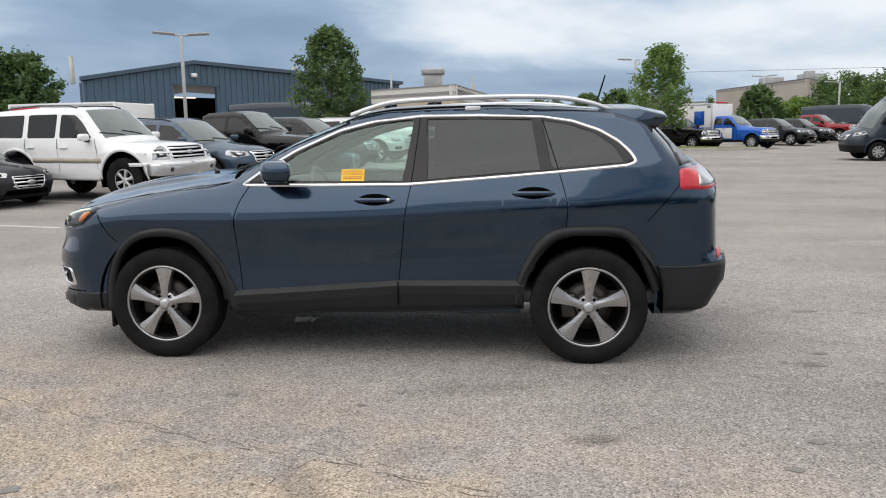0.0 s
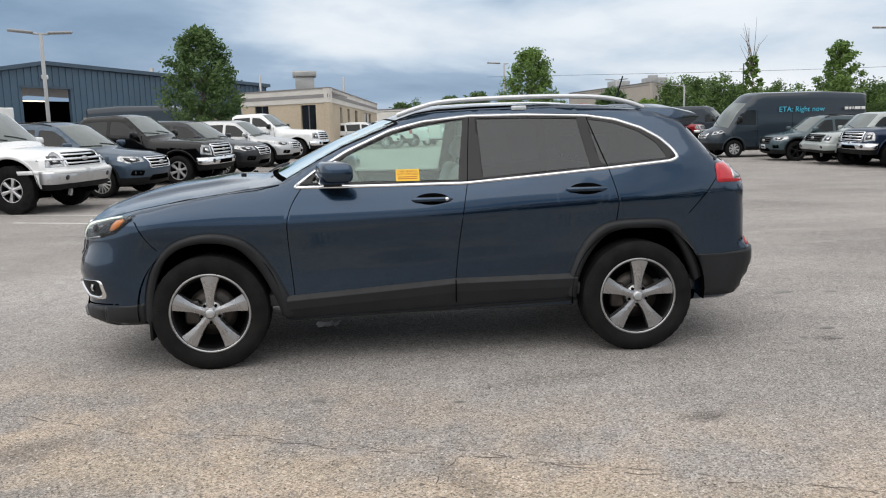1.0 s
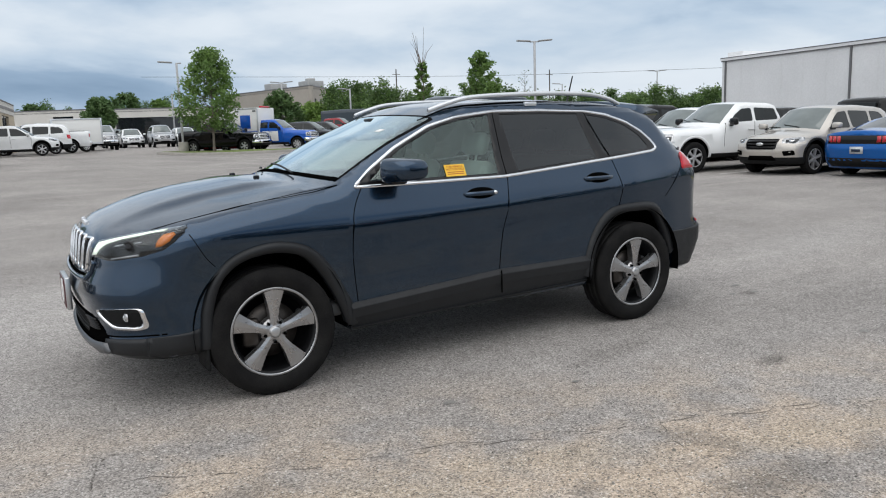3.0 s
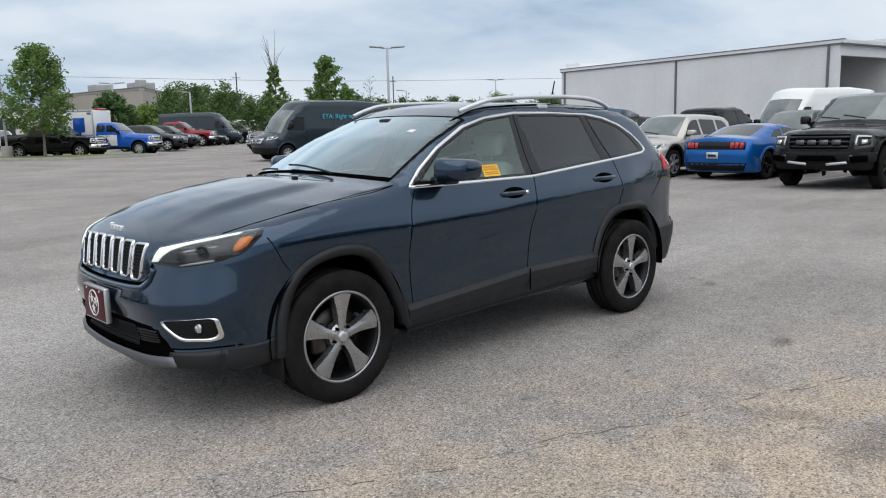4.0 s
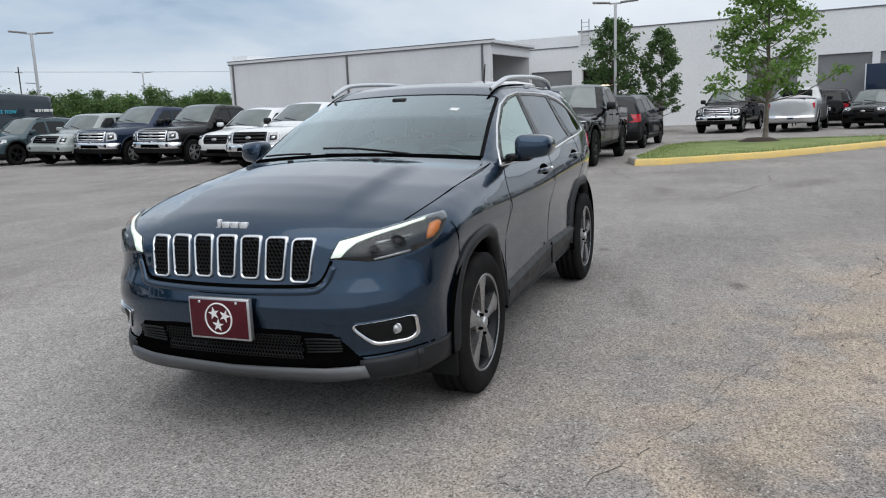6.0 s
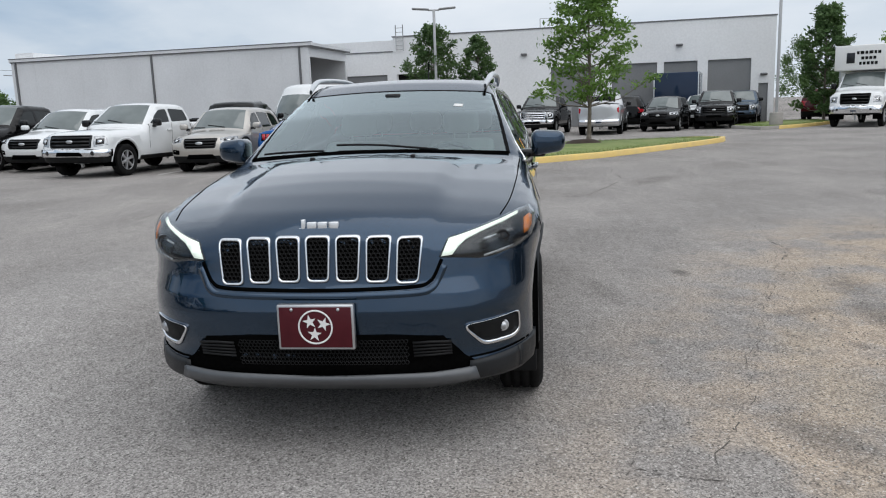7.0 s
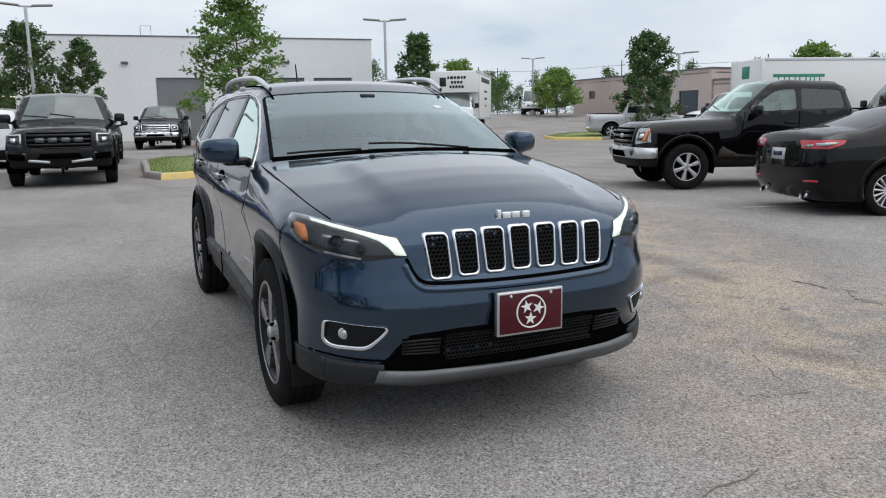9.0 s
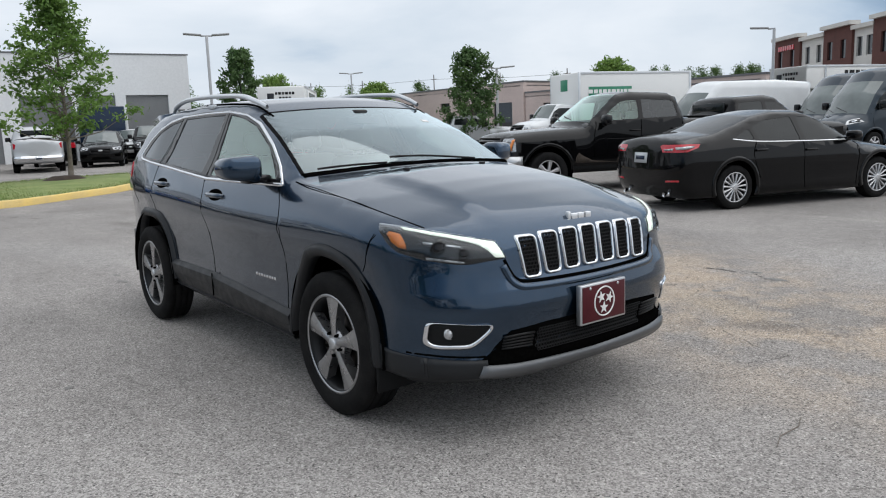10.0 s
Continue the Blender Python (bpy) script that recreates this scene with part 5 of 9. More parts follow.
    for k in range(5 if hero else 0):
        nuts = bmesh.new()
        a = 2 * math.pi * (k + 0.5) / 5 + math.pi / 2
        add_lathe(nuts, [(0.0, yo + 0.010), (0.007, yo + 0.010), (0.010, yo - 0.006), (0.010, yo - 0.03)], 8, Matrix.Translation((0.058 * math.cos(a), 0, 0.058 * math.sin(a))))
        out.append(("wheel_nut", nuts, M_VOID))
    if hero:
        out.append(("centre_cap", lathe([(0.0, yo + 0.013), (0.024, yo + 0.013), (0.030, yo + 0.009), (0.032, yo - 0.01)], 24), M_SATIN))
        disc = lathe([(0.07, h * 0.1), (0.155, h * 0.1), (0.155, h * 0.02), (0.07, h * 0.02)], 40)
        out.append(("brake_disc", disc, M_BRAKE))
        out.append(("brake_caliper", box((0.07, h * -0.05, -0.08), (0.17, h * 0.42, 0.08), 0.02), M_BRAKE))
    made = []
    for name, b, m in out:
        ob = part(name, b, m, smooth=name != "spokes")
        made.append((name, ob.data, m))
        bpy.data.objects.remove(ob)
    WHEEL_MESHES[key] = made
    return made


def wheel(parent, x, y, z, radius, width, rim, style, steer=0.0):
    """A wheel under its vehicle; the tyre is the carrying mesh, the rim's pieces its sub-parts."""
    pieces = wheel_parts(style, radius, width, rim)
    turn = pose(x, y, z, 0, 0, (180 if y < 0 else 0) + steer)
    root = None
    for name, me, m in pieces:
        ob = new("wheel" if name == "tyre" else name, me)
        if root is None:
            root = ob
            ob.parent, ob.matrix_basis = parent, turn
        else:
            ob.parent = root
    return root


def band(shape, outer, inner, axis, sign, proud, depth, edge=0.7):
    """A band between two chains of points, laid on the body."""
    i, j = {0: (1, 2), 1: (0, 2), 2: (0, 1)}[axis]

    def dens(ch):
        t = np.linspace(0, len(ch) - 1, 45)
        k = np.arange(len(ch))
        return np.stack([np.interp(t, k, [p[0] for p in ch]), np.interp(t, k, [p[1] for p in ch])], 1)

    a, b = dens(outer), dens(inner)
    rows = [a, a * 0.6 + b * 0.4, b]
    bm = bmesh.new()
    vs = []
    for q, h in zip(rows, (proud * edge, proud, proud)):
        co = np.zeros((len(q), 3))
        co[:, i], co[:, j] = q[:, 0], q[:, 1]
        co = shape.put(co, axis, sign)
        co[:, axis] += sign * h
        vs.append([bm.verts.new(p) for p in co.tolist()])
    back = [[bm.verts.new(Vector(v.co) - Vector([depth * sign if k == axis else 0 for k in range(3)])) for v in r] for r in (vs[0], vs[-1])]
    chain = [back[0], *vs, back[1]]
    for r0, r1 in zip(chain, chain[1:]):
        for k in range(len(r0) - 1):
            bm.faces.new((r0[k], r0[k + 1], r1[k + 1], r1[k]))
    bmesh.ops.recalc_face_normals(bm, faces=bm.faces[:])
    bm.normal_update()
    mid = bm.faces[len(bm.faces) // 2]
    avg = sum((f.normal[axis] * f.calc_area() for f in bm.faces), 0.0)
    if avg * sign < 0:
        bmesh.ops.reverse_faces(bm, faces=bm.faces[:])
    return bm


# ---- the slate-blue sport-utility vehicle ----
SUV_POSE = pose(-0.363, 5.657, 0, 0, 0, 174.2)


def build_main_suv():
    car = empty("sport_utility_vehicle", SUV_POSE)
    tagged(car, "slate-blue compact sport-utility vehicle with seven-slot chrome grille, parked on asphalt", "car")
    S = Shape(
        top=[(-2.6, 0.98), (-2.21, 1.14), (-2.13, 1.215), (-2.04, 1.262), (-1.80, 1.50), (-1.60, 1.565), (-1.2, 1.598), (-0.8, 1.614), (-0.3, 1.612), (-0.05, 1.600), (0.10, 1.575), (0.24, 1.527), (0.6, 1.385), (1.02, 1.180), (1.12, 1.162), (1.3, 1.146), (1.67, 1.096), (1.96, 1.038), (2.12, 0.992), (2.22, 0.945), (2.5, 0.75)],
        front=[(0.2, 2.18), (0.25, 2.23), (0.29, 2.27), (0.36, 2.275), (0.42, 2.255), (0.5, 2.285), (0.6, 2.305), (0.69, 2.285), (0.72, 2.262), (0.9, 2.235), (0.96, 2.20), (1.05, 2.10)],
        rear=[(0.25, -2.10), (0.33, -2.19), (0.5, -2.28), (0.62, -2.28), (0.66, -2.23), (0.9, -2.22), (1.1, -2.215), (1.2, -2.17), (1.3, -2.05), (1.6, -2.02)],
        plan=[(-2.5, 0.745), (-2.1, 0.797), (-1.8, 0.850), (-1.36, 0.900), (-0.6, 0.910), (0.6, 0.908), (1.36, 0.917), (1.8, 0.918), (2.3, 0.900)],
        section=[(-0.72, -0.070), (-0.56, -0.052), (-0.46, -0.052), (-0.30, -0.056), (-0.15, -0.046), (-0.03, -0.014), (0.0, 0.0), (0.03, -0.008), (0.22, -0.076), (0.32, -0.088)],
        crease=[(-2.3, 0.99), (-1.2, 0.955), (-0.2, 0.905), (0.8, 0.868), (1.5, 0.872), (2.3, 0.88)],
        belt=[(-2.4, 1.23), (-1.6, 1.20), (-1.17, 1.172), (-0.24, 1.105), (0.78, 1.105), (2.4, 1.10)],
        tumble=0.49, bottom=0.275, crown=[(-2.4, 0.10), (-1.5, 0.085), (-0.2, 0.075), (0.6, 0.055), (1.1, 0.085), (1.5, 0.09), (2.2, 0.10)],
        shift=[(-2.4, -0.30), (-1.6, -0.22), (-0.8, 0.0), (0.0, 0.20), (0.9, 0.22), (1.3, 0.28), (2.2, 0.26)], nose=(0.10, 0.70), tail=(0.13, 0.22), r=0.05, blur=0.07, dome=(0.026, 1.10, 2.16, 0.43, 0.52), fade=[(-2.4, 0.45), (-1.75, 0.5), (-1.1, 1.0), (2.4, 1.0)])
    bm = S.shell(170, 104, 26, 0.68)
    DLO = rounded([(0.83, 1.100), (0.30, 1.098), (-0.24, 1.100), (-0.7, 1.134), (-1.17, 1.170), (-1.58, 1.206), (-1.635, 1.228), (-1.60, 1.285), (-1.53, 1.352), (-1.415, 1.420), (-1.25, 1.478), (-1.07, 1.508), (-0.68, 1.522), (-0.30, 1.522), (0.0, 1.492), (0.222, 1.438), (0.50, 1.314), (0.70, 1.195)], 0.02, 2)
    WIN = {
        "front_door_glass": ([(0.72, 1.128), (-0.20, 1.122), (-0.255, 1.498), (-0.02, 1.470), (0.20, 1.418), (0.48, 1.296)], M_SIDEGLASS),
        "rear_door_glass": ([(-0.36, 1.132), (-1.055, 1.183), (-1.00, 1.488), (-0.68, 1.498), (-0.345, 1.499)], M_TINTGLASS),
        "quarter_glass": (rounded([(-1.125, 1.192), (-1.565, 1.226), (-1.50, 1.325), (-1.39, 1.402), (-1.23, 1.458), (-1.065, 1.485)], 0.03, 3), M_TINTGLASS),
    }
    FARCH_O = [(1.775, 0.30), (1.77, 0.40), (1.755, 0.52), (1.70, 0.66), (1.59, 0.775), (1.45, 0.828), (1.30, 0.836), (1.15, 0.795), (1.04, 0.70), (0.95, 0.56), (0.875, 0.40), (0.85, 0.30)]
    FARCH_I = [(1.712, 0.30), (1.71, 0.42), (1.692, 0.53), (1.64, 0.66), (1.545, 0.742), (1.43, 0.776), (1.31, 0.777), (1.19, 0.742), (1.10, 0.655), (1.025, 0.54), (0.96, 0.40), (0.93, 0.30)]
    RARCH_O = [(-0.885, 0.36), (-0.885, 0.43), (-0.925, 0.55), (-0.99, 0.68), (-1.08, 0.785), (-1.18, 0.830), (-1.35, 0.842), (-1.52, 0.836), (-1.62, 0.80), (-1.70, 0.70), (-1.765, 0.595), (-1.81, 0.46)]
    RARCH_I = [(-0.945, 0.34), (-0.96, 0.45), (-1.0, 0.56), (-1.07, 0.67), (-1.15, 0.747), (-1.25, 0.779), (-1.36, 0.782), (-1.50, 0.776), (-1.585, 0.74), (-1.655, 0.64), (-1.705, 0.53), (-1.745, 0.42)]
    for s in (1, -1):
        side = (lambda c, s=s: c.y * s > 0.45)
        for ch, cx in ((FARCH_I, 1.33), (RARCH_I, -1.35)):
            fine_ch = smoothline(ch, 2)
            poly = [(cx + (x - cx) * 1.03, 0.36 + (z - 0.36) * 1.03) for x, z in fine_ch]
            poly = [(poly[0][0], 0.2), *poly, (poly[-1][0], 0.2)]
            dead = cut(bm, poly, (0, 2), lambda c, s=s: c.y * s > 0.42 and c.z < 0.9)
            bmesh.ops.delete(bm, geom=dead, context="FACES")
        tag = "left" if s > 0 else "right"
        trim = lift(bm, cut(bm, DLO, (0, 2), lambda c, s=s: c.y * s > 0.45 and c.z > 1.0))
        for name, (poly, m) in WIN.items():
            glass = lift(trim, cut(trim, poly, (0, 2), side))
            bmesh.ops.translate(glass, vec=(0, -0.004 * s, 0), verts=glass.verts[:])
            ob = part(name, glass, m, car, "tinted glass" if m is M_TINTGLASS else "clear green-tinted glass")
            ob.visible_shadow = False
        part("pillar_trim", thick(trim, 0.015), M_TRIM, car, "gloss black pillar trim")
        chain = [*DLO, DLO[0]]
        part("chrome_window_trim", ribbon(S, chain, 0.017, 1, s, 0.003, 0.010), M_CHROME, car, "bright chrome window surround")
        door1 = [(0.775, 1.108), (0.84, 1.00), (0.870, 0.90), (0.872, 0.75), (0.850, 0.43), (0.842, 0.34), (-0.162, 0.36), (-0.170, 0.50), (-0.217, 0.885), (-0.256, 1.112)]
        door2 = [(-0.256, 1.112), (-0.217, 0.885), (-0.170, 0.50), (-0.162, 0.36), (-0.89, 0.37), (-0.88, 0.46), (-0.94, 0.60), (-1.00, 0.705), (-1.10, 0.805), (-1.211, 0.843), (-1.215, 0.98), (-1.165, 1.182)]
        d1 = part("front_door", lift(bm, cut(bm, door1, (0, 2), side)), M_SLATE, car)
        d2 = part("rear_door", lift(bm, cut(bm, door2, (0, 2), side)), M_SLATE, car)
        seams = [[(0.775, 1.105), (0.84, 1.00), (0.870, 0.90), (0.872, 0.75), (0.850, 0.43)], [(-0.256, 1.10), (-0.217, 0.885), (-0.170, 0.50), (-0.162, 0.32)], [(-1.165, 1.175), (-1.215, 0.98), (-1.211, 0.83)], [(-0.256, 1.11), (-0.295, 1.515)], [(-1.165, 1.18), (-1.065, 1.50)]]
        for q in seams:
            part("panel_gap", ribbon(S, smoothline(q, 5), 0.0048, 1, s, 0.0012, 0.002), M_VOID, car)
        part("panel_gap", ribbon(S, smoothline([(1.79, 0.925), (1.72, 0.80), (1.66, 0.73)], 5), 0.0036, 1, s, 0.0012, 0.002), M_VOID, car)
        part("panel_gap", ribbon(S, smoothline([(-1.91, 1.13), (-1.86, 1.05), (-1.70, 0.865)], 5), 0.0042, 1, s, 0.0012, 0.002), M_VOID, car)
        # handles: a flat black oval that paints the scooped dish's shade, and a grip
        for (x0, x1, z), door in (((-0.155, 0.096, 1.004), d1), ((-1.142, -0.885, 1.041), d2)):
            dish = [(x0 + (x1 - x0) * (0.5 + 0.42 * math.cos(a)), z + 0.004 + 0.036 * math.sin(a)) for a in np.linspace(0, 2 * math.pi, 24)[:-1]]
            h = part("door_handle", drape(S, dish, 1, s, 0.001, 0.03, 0.003), M_VOID, door, "body-coloured grip over a flat black oval for the scoop's shade")
            yy = float(S.put([(x0, 0, z)], 1, s)[0][1]) + 0.018 * s
            grip = bmesh.new()
            pts = [(x0 + (x1 - x0) * t, yy - s * 0.022 * (2 * t - 1) ** 4, z + 0.002) for t in np.linspace(0, 1, 11)]
            add_tube(grip, pts, [0.008] + [0.0155] * 9 + [0.008], 10)
            part("grip", grip, M_SLATE, h)
            if name and x1 > 0 and s > 0:
                part("keyhole", lathe([(0, 0.012), (0.010, 0.012), (0.013, 0)], 16, Matrix.Translation((x0 + 0.035, yy + 0.006, z + 0.004))), M_CHROME, h)
        # lower cladding and wheel-arch flares
        rows = []
        sillb = bmesh.new()
        for x in np.linspace(0.90, -0.955, 34):
            zt = float(np.interp(x, [-0.95, -0.17, 0.3, 0.9], [0.500, 0.497, 0.464, 0.424]))
            zb = float(np.interp(x, [-0.95, 0.9], [0.318, 0.262]))
            ys = float(S.put([(x, 0, zt)], 1, s)[0][1]) * s
            ring = ((zt, ys - 0.006), (zt, ys + 0.003), (zt - 0.004, ys + 0.007), (zt - 0.026, ys + 0.027), (zt - 0.031, ys + 0.029), (zt - 0.085, ys + 0.024), (zb + 0.045, ys + 0.006), (zb + 0.018, ys - 0.004), (zb + 0.014, ys + 0.006), (zb, ys - 0.004), (zb, ys - 0.14))
            rows.append([sillb.verts.new((x, y * s, z)) for z, y in ring])
        for p, q in zip(rows, rows[1:]):
            for k in range(10):
                sillb.faces.new((p[k], q[k], q[k + 1], p[k + 1]))
        bmesh.ops.recalc_face_normals(sillb, faces=sillb.faces[:])
        if sum(f.normal.y * s for f in sillb.faces) < 0:
            bmesh.ops.reverse_faces(sillb, faces=sillb.faces[:])
        part("sill_cladding", sillb, M_FLARE, car, "grained dark grey sill cladding", smooth=False)
        yg = float(S.put([(-0.166, 0, 0.45)], 1, s)[0][1]) * s + 0.022
        part("panel_gap", box((-0.170, min(yg * s, (yg + 0.008) * s), 0.345), (-0.163, max(yg * s, (yg + 0.008) * s), 0.492), 0.001), M_VOID, car)
        part("front_arch_flare", band(S, smoothline(FARCH_O, 4), smoothline(FARCH_I, 4), 1, s, 0.024, 0.06, 0.12), M_FLARE, car)
        part("rear_arch_flare", band(S, smoothline(RARCH_O, 4), smoothline(RARCH_I, 4), 1, s, 0.024, 0.06, 0.12), M_FLARE, car)
        rb = [(-1.765, 0.590), (-1.80, 0.46), (-1.80, 0.31), (-2.0, 0.31), (-2.19, 0.34), (-2.24, 0.45), (-2.24, 0.625), (-2.12, 0.60), (-1.95, 0.585)]
        part("rear_bumper_corner", drape(S, rb, 1, s, 0.012, 0.05, 0.03), M_FLARE, car, "grained black plastic bumper")
        part("rear_reflector", drape(S, [(-2.15, 0.63), (-2.15, 0.675), (-2.235, 0.70), (-2.235, 0.65)], 1, s, 0.008, 0.03, 0.02), M_RED_LENS, car)
        tl = rounded([(-1.888, 1.180), (-1.892, 1.055), (-2.05, 1.058), (-2.21, 1.070), (-2.18, 1.178), (-2.04, 1.190)], 0.02, 3)
        t_ob = part("tail_light", drape(S, tl, 1, s, 0.006, 0.03, 0.02), M_RED_LENS, car, "red and clear tail light")
        part("clear_lens", drape(S, [(-2.005, 1.074), (-2.010, 1.174), (-2.150, 1.168), (-2.185, 1.084)], 1, s, 0.010, 0.03, 0.01), M_LAMP, t_ob)
        corner = [(-1.763, 1.435), (-1.80, 1.415), (-1.92, 1.32), (-2.03, 1.215), (-1.895, 1.200), (-1.872, 1.276), (-1.845, 1.339)]
        part("rear_corner_trim", drape(S, corner, 1, s, 0.004, 0.04, 0.01), M_TRIM, car, "gloss black corner beside the rear glass")
        # wheel housings
        for cx in (1.37, -1.36):
            w = bmesh.new()
            prof = [(0.44, -0.02 * s), (0.44, -0.42 * s), (0.0, -0.42 * s)]
            add_lathe(w, prof, 40, Matrix.Translation((cx, 0.905 * s, 0.37)))
            bmesh.ops.delete(w, geom=[v for v in w.verts if v.co.z < 0.25], context="VERTS")
            part("wheel_housing", w, M_VOID, car)
        # door mirrors
        mir = box((0.505, 0.0, 1.120), (0.690, 0.200, 1.275), 0.045, None, 4)
        for v in mir.verts:
            k = (v.co.y / 0.185)
            v.co.x += -0.045 * k * k - 0.02 * k
            v.co.z += -0.012 * (1 - k) + (-0.025 * k if v.co.z > 1.2 else 0.012 * k)
            v.co.y = (0.865 + v.co.y) * s
        if s < 0:
            bmesh.ops.reverse_faces(mir, faces=mir.faces[:])
        mr = part("door_mirror", mir, M_SLATE, car, "slate-blue mirror cap over a black base")
        part("mirror_base", box((0.53, min(0.80 * s, 0.95 * s), 1.105), (0.64, max(0.80 * s, 0.95 * s), 1.15), 0.016), M_TRIM, mr)
        part("mirror_glass", box((0.485, min(0.90 * s, 1.01 * s), 1.155), (0.497, max(0.90 * s, 1.01 * s), 1.24), 0.004), M_CHROME, mr)
        # roof rails
        rail = bmesh.new()
        line = smoothline([(0.17, 1.535), (0.03, 1.580), (-0.14, 1.615), (-0.5, 1.632), (-0.9, 1.636), (-1.18, 1.624), (-1.36, 1.592), (-1.48, 1.552)], 5)
        rows = []
        for k, (x, z) in enumerate(line):
            z = max(z, float(S.put([(x, 0.60, 0)], 2, 1)[0][2]) + 0.006)
            t = k / (len(line) - 1)
            w = 0.021 * (0.45 + 0.55 * min(1, 6 * t, 6 * (1 - t)))
            yc = 0.605 - 0.03 * (2 * t - 1) ** 2
            rows.append([rail.verts.new((x, (yc + w * math.cos(a)) * s, z + 0.016 * math.sin(a))) for a in np.linspace(0, 2 * math.pi, 11)[:-1]])
        for p, q in zip(rows, rows[1:]):
            for k in range(10):
                rail.faces.new((p[k], q[k], q[(k + 1) % 10], p[(k + 1) % 10]))
        bmesh.ops.recalc_face_normals(rail, faces=rail.faces[:])
        rr = part("roof_rail", rail, M_RAIL, car, "silver roof rail with dark feet")
        for xa, xb in ((-0.58, -0.68),):
            yb = 0.603 * s
            zc = [float(S.put([(x, yb, 0)], 2, 1)[0][2]) for x in (xa, xb)]
            ft = box((xb, yb - 0.014, min(zc) - 0.01), (xa, yb + 0.014, max(zc) + 0.018), 0.008)
            part("rail_foot", ft, M_RAIL if xa - xb > 0.1 else M_TRIM, rr)
        part("roof_ditch", ribbon(S, smoothline([(0.25, 0.575), (-0.4, 0.575), (-1.45, 0.56)], 4), 0.012, 2, 1, 0.0015, 0.002) if s > 0 else ribbon(S, smoothline([(0.25, -0.575), (-0.4, -0.575), (-1.45, -0.56)], 4), 0.012, 2, 1, 0.0015, 0.002), M_VOID, car)
        # mud flap behind the front wheel, mud guard ahead of it
        part("mud_flap", box((1.73, min(0.66 * s, 0.875 * s), 0.175), (1.75, max(0.66 * s, 0.875 * s), 0.33), 0.008), M_CLAD, car)
        # headlights
        hl = rounded([(0.522, 0.888), (0.60, 0.905), (0.72, 0.934), (0.80, 0.954), (0.850, 0.964), (0.870, 0.940), (0.868, 0.892), (0.846, 0.852), (0.79, 0.822), (0.70, 0.802), (0.645, 0.799), (0.58, 0.808), (0.488, 0.814)], 0.0065, 2)
        hl = [(y * s, z) for y, z in hl]
        hb = part("headlight", drape(S, hl, 0, 1, 0.0015, 0.03, 0.02), M_LAMPDARK, car, "swept headlight with a lit light strip and amber marker")
        drl = [(0.526, 0.884), (0.60, 0.901), (0.72, 0.930), (0.80, 0.952), (0.80, 0.944), (0.72, 0.920), (0.645, 0.898), (0.592, 0.876), (0.562, 0.850), (0.540, 0.822), (0.497, 0.818)]
        part("light_strip", drape(S, [(y * s, z) for y, z in drl], 0, 1, 0.006, 0.03, 0.01), M_DRL, hb, "white daytime light strip")
        amb = [(0.826, 0.928), (0.846, 0.938), (0.858, 0.928), (0.857, 0.896), (0.842, 0.872), (0.826, 0.866)]
        part("amber_marker", drape(S, [(y * s, z) for y, z in amb], 0, 1, 0.005, 0.02, 0.01), M_AMBER, hb)
        for yc, zc, r in ((0.740, 0.864, 0.032), (0.665, 0.838, 0.024)):
            x = float(S.put([(0, yc * s, zc)], 0, 1)[0][0])
            lens = lathe([(0.0, 0.012), (r * 0.6, 0.009), (r, 0.0), (r * 1.15, 0.004), (r * 1.2, -0.01)], 20, Matrix.Translation((x, yc * s, zc)) @ pose(0, 0, 0, 0, 0, -90 + 35 * s))
            part("projector", lens, M_TRIM, hb)
        for za, zb in ((0.888, 0.882), (0.824, 0.818)):
            strip = [(0.665 * s, za - 0.012), (0.78 * s, za + 0.010), (0.78 * s, zb + 0.006), (0.665 * s, zb - 0.014)]
            part("reflector_strip", drape(S, strip, 0, 1, 0.005, 0.03, 0.006), M_LAMP, hb)
        lens = drape(S, hl, 0, 1, 0.0105, 0.03, 0.008)
        ob = part("lens", lens, M_LENS, hb)
        ob.visible_shadow = False
        # fog lamps in chrome surrounds
        fo = rounded([(0.806, 0.558), (0.70, 0.549), (0.592, 0.540), (0.588, 0.519), (0.640, 0.449), (0.665, 0.429), (0.782, 0.429), (0.808, 0.458)], 0.026, 4)
        cy, cz = 0.715, 0.494
        fi = [(cy + (y - cy) * 0.935, cz + (z - cz) * 0.82 + 0.009) for y, z in fo]
        fob = part("fog_lamp_recess", drape(S, [(y * s, z) for y, z in fi], 0, 1, 0.001, 0.03, 0.004), M_CLAD, car)
        part("chrome_surround", band(S, [(y * s, z) for y, z in [*fo, fo[0]]], [(y * s, z) for y, z in [*fi, fi[0]]], 0, 1, 0.012, 0.03), M_CHROME, fob)
        x = float(S.put([(0, 0.735 * s, 0.505)], 0, 1)[0][0])
        part("fog_lamp", lathe([(0.0, 0.012), (0.014, 0.009), (0.021, 0.0), (0.024, 0.004), (0.026, -0.01)], 20, Matrix.Translation((x - 0.004, 0.735 * s, 0.505)) @ pose(0, 0, 0, 0, 0, -90)), M_LAMP, fob)
        wheel(car, 1.372, 0.798 * s, 0.338, 0.360, 0.220, 0.250, "five_twist")
        wheel(car, -1.352, 0.798 * s, 0.338, 0.360, 0.220, 0.250, "five_twist")
    # bonnet, windscreen, rear glass
    ys = np.linspace(-0.76, 0.76, 15)
    hood = [(1.025 - 0.24 * y * y, y) for y in ys] + [(1.5, 0.785), (1.78, 0.762), (1.95, 0.728), (2.04, 0.60), (2.12, 0.40), (2.17, 0.15), (2.17, -0.15), (2.12, -0.40), (2.04, -0.60), (1.95, -0.728), (1.78, -0.762), (1.5, -0.785)]
